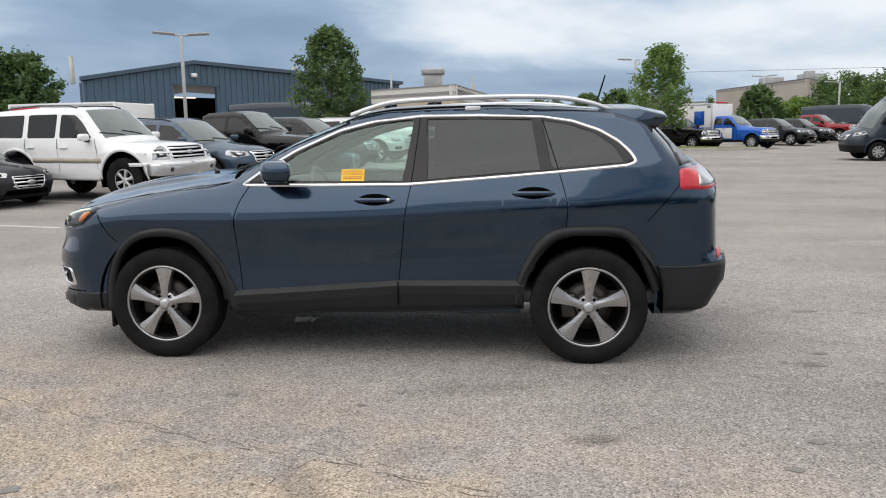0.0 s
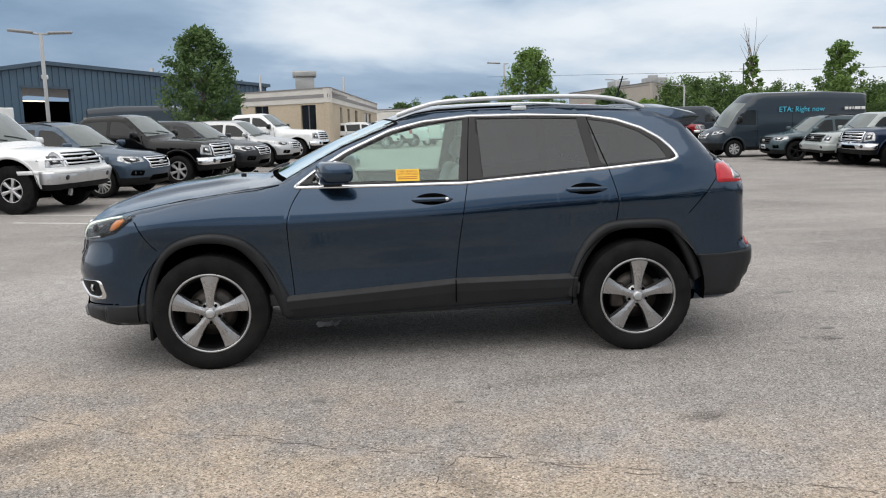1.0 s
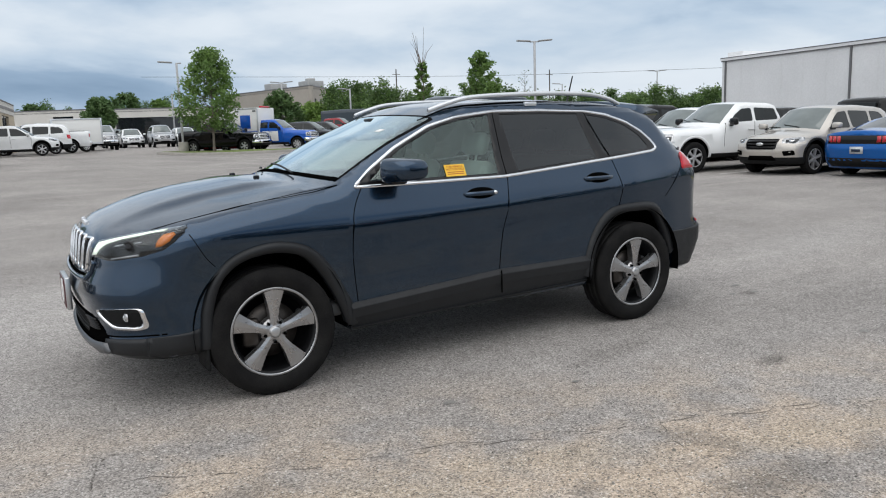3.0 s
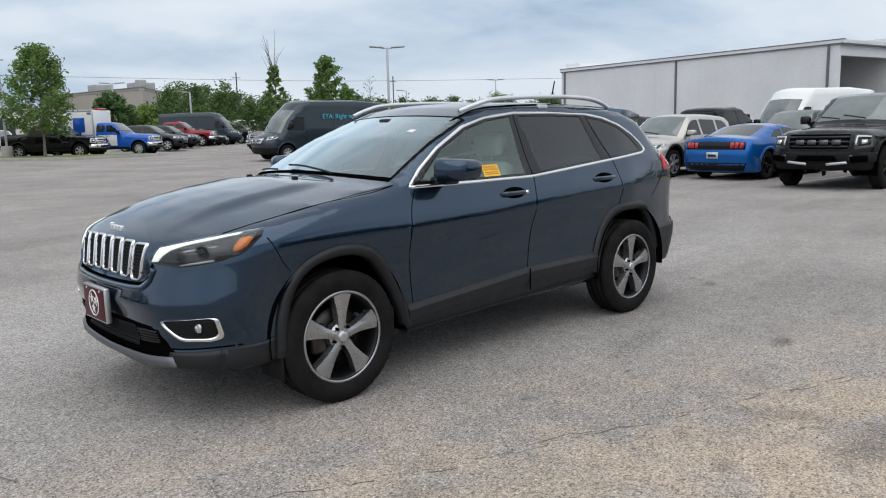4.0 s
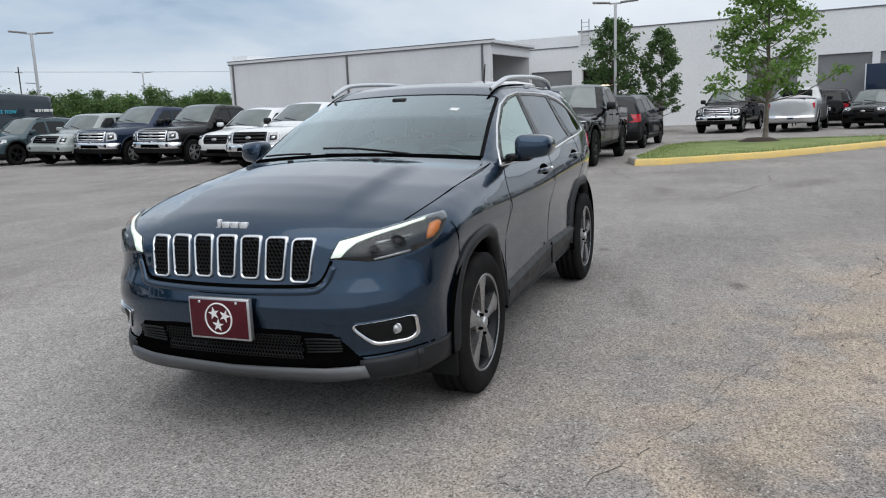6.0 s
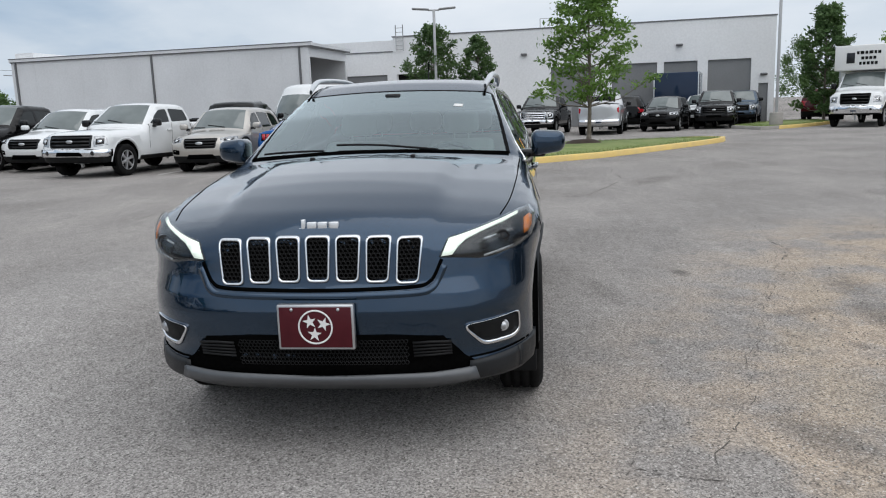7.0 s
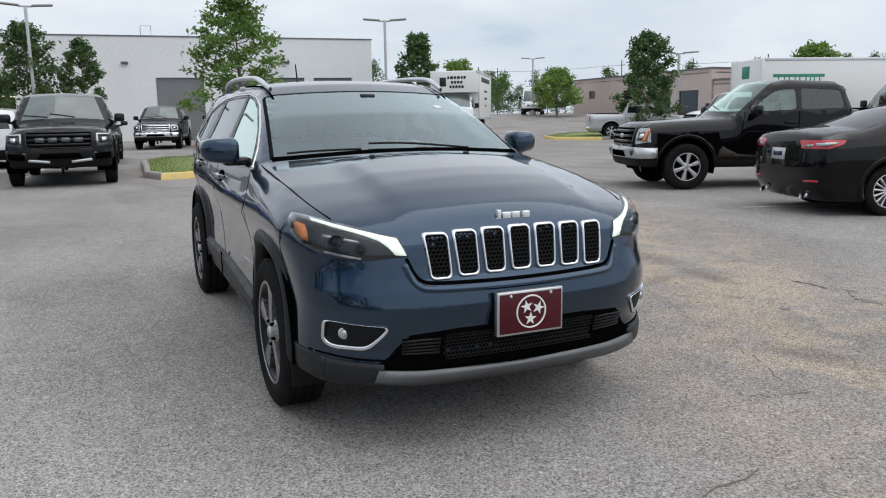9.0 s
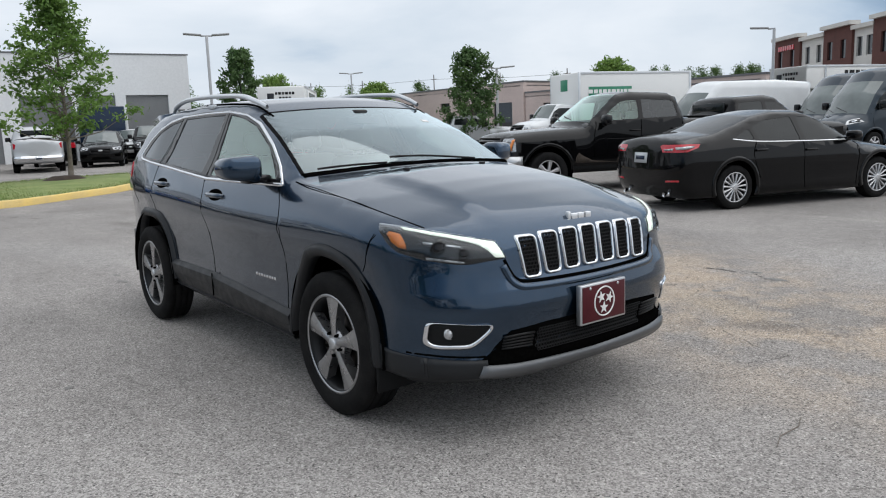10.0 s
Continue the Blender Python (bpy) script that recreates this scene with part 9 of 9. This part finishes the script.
part("cabin_floor", box((-1.2, -0.9, 0.6), (1.0, 0.9, 0.72), 0.02), M_DASH, near_truck)
for s_ in (1, -1):
    part("amber_corner", drape(near_s, [(0.870 * s_, 1.08), (0.925 * s_, 1.08), (0.925 * s_, 0.87), (0.870 * s_, 0.865)], 0, 1, 0.006, 0.05, 0.01), M_AMBER, near_truck)
mud = surface("dried_mud", (0.055, 0.043, 0.034), rough=0.95, coarse=(6, 0.3), fine=(60, 0.3))
part("mud_splash", drape(near_s, [(1.28, 0.58), (1.26, 0.70), (1.20, 0.78), (1.12, 0.72), (0.9, 0.62), (0.5, 0.585), (0.1, 0.57)], 1, 1, 0.003, 0.1, 0.001), mud, near_truck, "dried mud on the lower door")
saloon, saloon_s = vehicle("sedan", "sedan", M_BLACK, "glossy black saloon car with red tail lights", "car", (1.0, 1.0, 1.0), "multi", chrome_grille=True, plate="rear")
park(saloon, 0.58, -2.33, -114, "RR")
for s_ in (1, -1):
    part("window_chrome", ribbon(saloon_s, smoothline([(0.86, 0.962), (-0.1, 0.972), (-0.98, 0.995), (-1.46, 1.045)], 4), 0.014, 1, s_, 0.006, 0.01), M_CHROME, saloon, "thin chrome line under the windows")
    part("pale_strip", drape(saloon_s, [(-2.16, 0.970), (-2.19, 0.950), (-2.34, 0.923), (-2.40, 0.923), (-2.40, 0.960), (-2.28, 0.975)], 1, s_, 0.008, 0.1, 0.006), M_LAMP, saloon)
    part("pale_centre", drape(saloon_s, [(0.52 * s_, 0.930), (0.70 * s_, 0.945), (0.70 * s_, 0.913), (0.54 * s_, 0.907)], 0, -1, 0.008, 0.25, 0.008), M_LAMP, saloon)
    part("reflector", drape(saloon_s, [(0.55 * s_, 0.47), (0.80 * s_, 0.48), (0.80 * s_, 0.455), (0.55 * s_, 0.445)], 0, -1, 0.008, 0.25, 0.008), M_RED_LENS, saloon)
    pipe = bmesh.new()
    add_tube(pipe, [(-2.36, 0.52 * s_, 0.26), (-2.44, 0.52 * s_, 0.255)], 0.035, 10)
    part("exhaust_tip", pipe, M_CHROME, saloon)
park(vehicle("pickup", "pickup_truck", M_SILVER, "old silver pickup truck beside a kerbed island", "pickup truck", (1.0, 1.0, 0.95), bumper=M_CHROME, plate=None)[0], 25.6, -20.2, -128, "RR")
park(vehicle("pickup", "pickup_truck", M_BLACK, "black crew-cab pickup truck behind a saloon car", "pickup truck", (1.0, 1.0, 0.97), plate="rear")[0], 4.6, -11.3, -114, "C")
park(vehicle("van", "panel_van", M_WHITE, "white high-roofed passenger van", "van", (0.95, 1, 0.98), plate=None)[0], 9.5, -20.0, 66, "C")
park(vehicle("van", "panel_van", M_VAN_BLUE, "dark slate delivery van facing the lane", "van", plate=None)[0], 3.4, -17.7, 66, "LF")
park(vehicle("van", "panel_van", M_VAN_BLUE, "dark slate delivery van beside another", "van", plate=None)[0], 5.2, -19.9, 66, "LF")
park(vehicle("van", "panel_van", M_WHITE, "white panel van beyond a lane", "van", (0.9, 1, 0.95), plate=None)[0], 55.0, -37.0, 140, "C")

# lorries and trailers
def lorry(label, material, sign_rows, sign_m, box_len=6.6, size=(1, 1, 1), top=3.62, attic=(1.15, 2.50)):
    root, shp = vehicle("truck", "box_truck", M_WHITE, label, "truck", size, "steel", bumper=M_CHROME, chrome_grille=False, plate="front")
    cb = cargo_box(root, -0.72 - box_len, -0.72, 1.22, 1.12, top, M_WHITE_FLAT, attic)
    bars(cb, None, sign_rows, sign_m, Matrix.Translation((0.44, 0.18, 0)) @ FRONT_FACE)
    return root, cb


SIGN = ((3.27, 0.13, (0.10, 0.15, 0.11, 0.16, 0.10, 0.12)), (3.03, 0.13, (0.12, 0.11, 0.12, 0.11)), (2.80, 0.13, (0.10, 0.11, 0.12, 0.11, 0.12)))
mover, mover_box = lorry("white removal lorry with black lettering bars on its box", M_WHITE, SIGN, M_TRIM)
bars(mover_box, None, ((3.25, 0.26, (0.22, 0.32, 0.26, 0.34, 0.22, 0.26, 0.26, 0.24, 0.26, 0.26, 0.22, 0.24, 0.26)), (2.65, 0.11, (0.12, 0.10, 0.12, 0.14, 0.10, 0.12, 0.10, 0.14, 0.12, 0.10)), (2.25, 0.11, (0.12, 0.14, 0.10, 0.12, 0.10, 0.12, 0.14)), (1.85, 0.09, (0.10, 0.09, 0.10, 0.09, 0.10))), M_TRIM, Matrix.Translation((-4.2, 1.224, 0)) @ LEFT_FACE)
part("emblem", box((0.43, -0.72, 2.82), (0.442, -0.38, 3.28), 0.004), M_CHARCOAL, mover_box)
park(mover, 29.0, -13.8, 141, "LF")
mover2, mover2_box = lorry("white removal lorry beside dark vans", M_WHITE, SIGN, M_TRIM)
bars(mover2_box, None, ((3.25, 0.26, (0.22, 0.32, 0.26, 0.34, 0.22, 0.26, 0.26, 0.24, 0.26, 0.26, 0.22, 0.24, 0.26)), (2.65, 0.11, (0.12, 0.10, 0.12, 0.14, 0.10, 0.12, 0.10, 0.14, 0.12, 0.10))), M_TRIM, Matrix.Translation((-4.2, 1.224, 0)) @ LEFT_FACE)
part("emblem", box((0.43, -0.72, 2.82), (0.442, -0.38, 3.28), 0.004), M_CHARCOAL, mover2_box)
park(mover2, 10.8, -29.9, 66, "LF")
M_GREENPRINT = surface("green_sign_print", (0.02, 0.22, 0.12), rough=0.4, coarse=(3, 0.05))
hire, hire_box = lorry("white hire lorry with a green panel on its box", M_WHITE, (), M_TRIM, 5.6, (0.88, 0.92, 0.86), 3.35, None)
part("green_panel", box((-3.3, 1.221, 2.35), (-1.2, 1.230, 2.75), 0.003), M_GREENPRINT, hire_box)
bars(hire_box, None, ((2.55, 0.16, (0.20, 0.18, 0.14, 0.18, 0.13, 0.2, 0.13, 0.1, 0.16, 0.18)),), M_WHITE_FLAT, Matrix.Translation((-2.25, 1.232, 0)) @ LEFT_FACE)
part("green_panel", box((-0.722, -0.3, 2.62), (-0.712, 0.3, 3.1), 0.003), M_GREENPRINT, hire_box)
park(hire, 15.7, -16.6, 66, "LF")
amb, amb_s = vehicle("pickup", "ambulance", M_AMB_BLUE, "white and blue ambulance with a box body", "ambulance", (0.95, 1.0, 1.03), "steel", bumper=M_CHROME, plate=None)
ambox = cargo_box(amb, -3.6, -0.75, 1.14, 0.62, 2.75, M_WHITE_FLAT)
part("blue_side_stripe", box((-3.58, -1.150, 0.80), (-0.77, -1.141, 1.30), 0.002), M_AMB_BLUE, ambox)
part("side_hatch", box((-2.0, -1.152, 1.45), (-1.3, -1.141, 2.30), 0.002), M_AMB_BLUE, ambox)
for x in (-3.3, -2.2, -1.0):
    part("marker_lamp", box((x - 0.12, -1.17, 2.50), (x + 0.12, -1.14, 2.62), 0.01), M_LAMP, ambox)
part("beacon_bar", box((-0.9, -0.6, 2.76), (-0.74, 0.6, 2.88), 0.02), M_RED_LENS, ambox)
part("white_door", box((-0.6, -1.008, 0.62), (0.5, -1.0, 1.25), 0.003), M_WHITE_FLAT, amb)
park(amb, 18.4, 46.2, -50, "RF")


def trailer(x, y, heading, length, half, z0, z1, material, label):
    root = empty("box_trailer", pose(x, y, lie1(x, y), 0, 0, heading))
    tagged(root, label, "trailer")
    cargo_box(root, -length / 2, length / 2, half, z0, z1, material)
    for s in (1, -1):
        for ax in (-0.5, 0.45):
            wheel(root, ax, (half - 0.15) * s, 0.36, 0.36, 0.2, 0.21, "steel")
    # chassis block, coloured near-black for the shade under the box
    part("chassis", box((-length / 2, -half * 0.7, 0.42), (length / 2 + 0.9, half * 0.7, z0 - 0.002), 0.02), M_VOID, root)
    part("prop_stand", box((length / 2 + 0.6, -0.05, 0.0), (length / 2 + 0.7, 0.05, 0.45), 0.01), M_POLE, root)
    return root


trailer(8.4, 60.5, 172, 3.2, 1.1, 0.55, 2.3, M_WHITE_FLAT, "white box trailer behind a pickup")
trailer(41.0, -8.2, 160, 4.6, 1.2, 0.55, 3.0, M_NAVY, "dark box trailer before a roller door")
wt = trailer(-13.5, 29.5, -15, 4.6, 1.1, 0.55, 2.28, M_WHITE_FLAT, "white box trailer behind a white sport-utility vehicle")
part("red_stripe", box((-2.2, -1.13, 2.05), (-0.9, -1.122, 2.17), 0.002), M_RED_LENS, wt)


# ---- trees ----
def leaf_mesh(name, centres, spread, count, size, seed, material, parent, flat=0.75):
    """Many small folded leaves scattered round the twig ends."""
    rg = np.random.default_rng(seed)
    centres = np.asarray(centres, float)
    pick = rg.integers(0, len(centres), count)
    p = centres[pick] + rg.normal(0, 1, (count, 3)) * np.asarray(spread)
    a, b = rg.normal(0, 1, (count, 3)), rg.normal(0, 1, (count, 3))
    a[:, 2] *= flat
    a /= np.linalg.norm(a, axis=1)[:, None]
    b -= a * (a * b).sum(1)[:, None]
    b /= np.linalg.norm(b, axis=1)[:, None]
    s = size * rg.uniform(0.6, 1.3, (count, 1))
    up = np.cross(a, b) * s * 0.18
    v = np.stack([p - a * s, p + b * s * 0.45 + up, p + a * s, p - b * s * 0.45 + up], 1).reshape(-1, 3)
    i = np.arange(count)[:, None] * 4
    f = np.concatenate([i + np.array([[0, 1, 2]]), i + np.array([[0, 2, 3]])])
    me = bpy.data.meshes.new(name)
    me.from_pydata(v.tolist(), [], f.tolist())
    me.materials.append(material)
    ob = new(name, me)
    if parent is not None:
        ob.parent = parent
    return ob


def tree(x, y, height, width, label, material, seed, clear=1.4, leaves=5000, size=0.11, tips=70, taper=0.6, lean=0.0, trunk=0.075, puff=0.052, cone=False):
    """A tapered trunk with limbs, and a crown of leaves gathered round the limb ends."""
    rnd = random.Random(seed)
    z0 = lie1(x, y)
    root = empty("tree", pose(x, y, z0))
    tagged(root, label, "tree")
    bm = bmesh.new()
    spine = [Vector((lean * t * height + 0.06 * math.sin(3 * t + seed), 0.05 * math.sin(4 * t + seed * 2), t * height * 0.93)) for t in np.linspace(0, 1, 9)]
    add_tube(bm, spine, [trunk * (1.35 if k == 0 else 1.0) * (1 - 0.88 * k / 8) for k in range(9)], 9)
    ends = []
    for k in range(tips):
        t = (k + rnd.random()) / tips
        z = clear + (height - clear) * (t ** 0.85)
        u = (z - clear) / (height - clear)
        prof = math.sqrt(max(0.0, 1 - ((u - 0.40) / 0.62) ** 2)) * (1 - u * 0.55) ** taper * 1.22
        if cone:
            prof = min(1.0, 0.62 + 2.4 * u) * (1 - u) ** 0.85 * 1.25
        r = width / 2 * prof * math.sqrt(rnd.uniform(0.12, 1.0)) * rnd.uniform(0.85, 1.12)
        a = k * 2.39996 + rnd.uniform(-0.5, 0.5)
        end = Vector((lean * z + r * math.cos(a), r * math.sin(a), z))
        zb = max(clear * 0.85, z - r * rnd.uniform(0.5, 0.95))
        base = Vector((lean * zb, 0, zb))
        mid = (base + end) / 2 + Vector((0, 0, -0.10 * r))
        if r > 0.2:
            add_tube(bm, [base, mid, end], [max(0.008, trunk * 0.34 * (1 - u * 0.6)), max(0.006, trunk * 0.2), 0.005], 5)
        ends += [end, end, mid * 0.35 + end * 0.65]
    part("trunk", bm, M_BARK, root)
    crown = leaf_mesh("crown", [tuple(e) for e in ends], (width * puff, width * puff, width * puff * (0.42 if cone else 0.75)), leaves, size, seed, material, root)
    return root


tree(-5.55, 39.7, 6.0, 3.5, "dense dark-green young tree beside parked cars", M_LEAF_DARK, 3, 0.9, 12000, 0.105, 120, 0.5)
tree(12.9, 45.8, 5.9, 3.6, "bright green young tree on a kerbed island", M_LEAF_MID, 5, 1.5, 8500, 0.105, 90, 0.62)
tree(19.3, 0.95, 5.75, 3.3, "open-crowned green tree on a grassy island", M_LEAF_ISLE, 11, 1.55, 6600, 0.085, 70, 1.0, 0.0, 0.075, 0.055, True)
tree(35.1, 6.15, 5.6, 2.9, "dark green tree against a white wall", M_LEAF_DARK, 13, 0.9, 7000, 0.10, 80, 0.4)
tree(35.4, 3.85, 5.0, 2.0, "small dark green tree against a white wall", M_LEAF_DARK, 14, 0.9, 4500, 0.10, 60, 0.4)
tree(36.2, -14.5, 6.0, 2.7, "dense dark green tree beside a white building", M_LEAF_DARK, 15, 0.7, 7000, 0.12, 80, 0.5)
tree(24.8, -21.9, 5.3, 2.9, "upright green tree beside a lane", M_LEAF_DARK, 17, 0.9, 5500, 0.12, 70, 0.5)
tree(43.5, 58.4, 7.6, 3.4, "tall open green tree before a far wood", M_LEAF_MID, 19, 2.0, 4500, 0.17, 55)
tree(29.5, 40.0, 3.9, 1.6, "small green tree behind parked cars", M_LEAF_MID, 20, 1.5, 2000, 0.13, 30)
ivy = tree(23.9, 39.9, 5.0, 1.1, "dead tree trunk wrapped in ivy", M_LEAF_MID, 23, 0.8, 2600, 0.12, 40, 0.25)
rb = random.Random(4)
for k in range(16):
    a = rb.uniform(0, 6.28)
    z = rb.uniform(4.0, 5.2)
    bare = bmesh.new()
    add_tube(bare, [(0, 0, z - 0.3), (0.3 * math.cos(a), 0.3 * math.sin(a), z + 0.6), (rb.uniform(0.3, 0.8) * math.cos(a), rb.uniform(0.3, 0.8) * math.sin(a), z + rb.uniform(0.9, 2.0))], [0.025, 0.014, 0.005], 5)
    part("bare_branch", bare, M_BARK, ivy, "bare grey branch")
tree(-37.0, 60.0, 8.8, 9.0, "large dark green tree beside a metal shed", M_LEAF_DARK, 25, 0.6, 11000, 0.24, 90, 0.45)
tree(-32.4, 61.0, 7.1, 6.0, "dark green tree beside a metal shed", M_LEAF_DARK, 26, 0.6, 9000, 0.22, 80, 0.45)
tree(-25.6, 66.0, 5.4, 4.0, "green tree behind a metal shed", M_LEAF_MID, 27, 0.6, 6000, 0.22, 60, 0.45)
tree(16.4, 88.6, 5.0, 3.3, "dark green tree before a low warehouse", M_LEAF_DARK, 28, 1.6, 7000, 0.22, 70, 0.4)
tree(24.4, 108.5, 6.4, 5.0, "green tree behind a low warehouse", M_LEAF_DARK, 29, 1.0, 5000, 0.28, 60, 0.4)
tree(14.5, 116.0, 5.4, 5.0, "green tree behind a low warehouse roof", M_LEAF_DARK, 30, 1.0, 5000, 0.28, 60, 0.4)
tree(28.5, 108.0, 5.6, 4.0, "green tree behind a low warehouse", M_LEAF_MID, 31, 1.0, 4000, 0.28, 50, 0.4)
tree(28.3, 69.5, 4.6, 3.6, "rounded green tree before a tan warehouse", M_LEAF_DARK, 32, 0.8, 5000, 0.2, 60, 0.4)
tree(33.0, 72.5, 3.6, 4.2, "light green bushy tree before a tan warehouse", M_LEAF_LIGHT, 33, 0.5, 5000, 0.2, 60, 0.35)
tree(49.9, -35.8, 4.0, 3.8, "yellow-green rounded tree beside a lane", M_LEAF_LIGHT, 34, 0.9, 4500, 0.17, 60, 0.4)
tree(62.0, -33.0, 5.2, 5.0, "yellow-green tree far off", M_LEAF_LIGHT, 35, 0.9, 4000, 0.2, 50, 0.4)
tree(30.0, -43.0, 5.3, 4.4, "light green tree behind a low shop", M_LEAF_LIGHT, 36, 1.0, 5000, 0.2, 60, 0.5)
bare2 = tree(52.5, 62.0, 6.5, 2.6, "thin leafless tree before a far wood", M_LEAF_DARK, 37, 1.2, 60, 0.1, 40, 0.5)


def woods(name, label, places, seed, per=1700, size=0.15):
    """A far belt of trees as one object a shade: places are (x, y, height)."""
    rnd = random.Random(seed)
    mats = (M_LEAF_WOOD, M_LEAF_DARK, M_LEAF_MID)
    groups = [[], [], []]
    for k, (x, y, h) in enumerate(places):
        w = h * rnd.uniform(0.45, 0.75)
        z0 = lie1(x, y)
        peak = rnd.uniform(0.25, 0.5)
        for j in range(40):
            u = rnd.random() ** 0.8
            prof = min(1.0, 0.55 + u / peak * 0.45) if u < peak else (1 - ((u - peak) / (1 - peak)) ** 1.6)
            a = rnd.uniform(0, 6.28)
            r = w / 2 * prof * math.sqrt(rnd.uniform(0.1, 1.0))
            groups[rnd.choice((0, 0, 1, 2)) if j % 9 else k % 3].append((x + r * math.cos(a), y + r * math.sin(a), z0 + 0.2 + u * (h - 0.3)))
    for g, m in zip(groups, mats):
        n = int(len(g) / 40 * per)
        ob = leaf_mesh(name, g, (0.34, 0.34, 0.26), n, size, seed, m, None)
        tagged(ob, label, "trees", kind="stuff")


rw = random.Random(9)
belt = []
for k in range(64):
    f = k / 63
    a = radians(64 - 38 * f)
    for d in (80, 92):
        q = d + rw.uniform(-5, 5)
        tall = float(np.interp(f, (0.0, 0.12, 0.25, 0.45, 0.6, 0.8, 1.0), (6.2, 5.8, 4.6, 3.9, 3.9, 3.6, 3.6)))
        belt.append((q * math.cos(a), q * math.sin(a), tall * rw.choice((0.7, 0.8, 0.88, 0.95, 1.08))))
woods("far_wood", "far belt of mixed green trees", belt, 41)


def strew(n, where, lo, hi):
    return [(*where(k), rw.uniform(lo, hi)) for k in range(n)]


woods("far_wood", "distant trees beyond low shops", strew(46, lambda k: (rw.uniform(88, 150) * math.cos(radians(-20 - 40 * k / 45)), rw.uniform(100, 150) * math.sin(radians(-20 - 40 * k / 45))), 4.5, 7.5), 42)
woods("far_wood", "distant trees behind a brick building", strew(30, lambda k: (20 + 60 * rw.random(), -105 - 20 * rw.random()), 5.2, 8.0), 43)
woods("far_wood", "dark trees on the skyline", strew(35, lambda k: (120 * math.cos(radians(-52 - 20 * k / 34)) + rw.uniform(-4, 4), 120 * math.sin(radians(-52 - 20 * k / 34)) + rw.uniform(-4, 4)), 5.0, 8.0), 45)
woods("far_wood", "distant trees to the north", strew(40, lambda k: (-60 + 150 * k / 40, 150 + rw.uniform(-8, 8)), 5, 8), 44)


# ---- lamp posts ----
def street_lamp(x, y, height, heads, turn, base=True):
    """A square steel post on a concrete base with flat lamp heads on a cross arm."""
    z0 = lie1(x, y)
    root = empty("street_lamp", pose(x, y, z0, 0, 0, turn))
    tagged(root, "tall grey lamp post with flat heads on a concrete base", "street lamp", "car park lamp posts")
    if base:
        part("concrete_base", lathe([(0.0, 0.75), (0.27, 0.75), (0.30, 0.70), (0.30, -0.05)], 20, None, "z"), M_KERB, root)
    part("post", box((-0.065, -0.065, 0.0), (0.065, 0.065, height - 0.15), 0.015), M_POLE, root)
    part("cross_arm", box((-0.28 if len(heads) > 1 else -0.05, -0.04, height - 0.16), (0.28, 0.04, height - 0.09), 0.01), M_POLE, root)
    for s in heads:
        hd = box((0.24, -0.17, -0.045), (1.08, 0.17, 0.035), 0.025)
        bmesh.ops.transform(hd, matrix=pose(0, 0, height - 0.10, 0, 0, 0 if s > 0 else 180) @ pose(0, 0, 0, 0, -4, 0), verts=hd.verts[:])
        part("lamp_head", hd, M_LAMPHEAD, root)
    return root


for x, y, h, heads, turn in ((-10.35, 31.7, 5.1, (1, -1), 20), (29.65, 36.2, 6.2, (1, -1), -35), (33.8, 6.0, 6.35, (1, -1), -90), (30.85, -9.8, 6.15, (1, -1), 245), (71.3, 59.8, 6.6, (1, -1), -50), (84.0, 55.0, 6.4, (1, -1), -55), (58.0, 62.0, 5.2, (1,), 130), (31.5, 62.0, 4.6, (1,), 160), (29.5, 71.7, 5.8, (1, -1), -30), (12.1, 49.0, 5.6, (-1,), -20), (20.5, 77.0, 5.0, (1,), -10), (53.2, -35.6, 5.2, (1, -1), 230), (26.6, -26.0, 4.7, (1, -1), 240), (11.5, -29.0, 5.5, (1,), 20)):
    street_lamp(x, y, h, heads, turn)


def far_poles():
    for k, (x, y, h) in enumerate(((88.0, -52.0, 7.8), (98.0, -62.0, 8.4), (80.0, -58.0, 7.6), (70.0, -62.0, 7.8), (62.0, -66.0, 7.6), (50.0, -64.0, 7.2), (110.0, -58.0, 8.6), (45.0, 75.0, 8.0), (60.0, 66.0, 7.5))):
        bm = bmesh.new()
        add_tube(bm, [(x, y, 0), (x, y, h)], [0.09, 0.06], 8)
        add_box(bm, (x - 0.5, y - 0.03, h - 0.6), (x + 0.5, y + 0.03, h - 0.54))
        tagged(part("utility_pole", bm, M_BARK), "distant wooden utility pole with a cross-arm", "utility pole", "distant utility poles")
    bm = bmesh.new()
    pts = [(88.0, -52.0, 7.2), (79, -57, 6.9), (70.0, -62.0, 7.2), (60, -64, 6.8), (50.0, -64.0, 6.6)]
    add_tube(bm, smoothline(pts, 5), 0.016, 4)
    tagged(part("power_line", bm, M_VOID), "thin dark power line between poles", "cable")
    bm = bmesh.new()
    add_tube(bm, smoothline([(20, 85, 7.6), (45.0, 75.0, 7.2), (60.0, 66.0, 7.0), (85, 50, 7.2)], 5), 0.016, 4)
    tagged(part("power_line", bm, M_VOID), "thin dark power line before a wood", "cable")


far_poles()
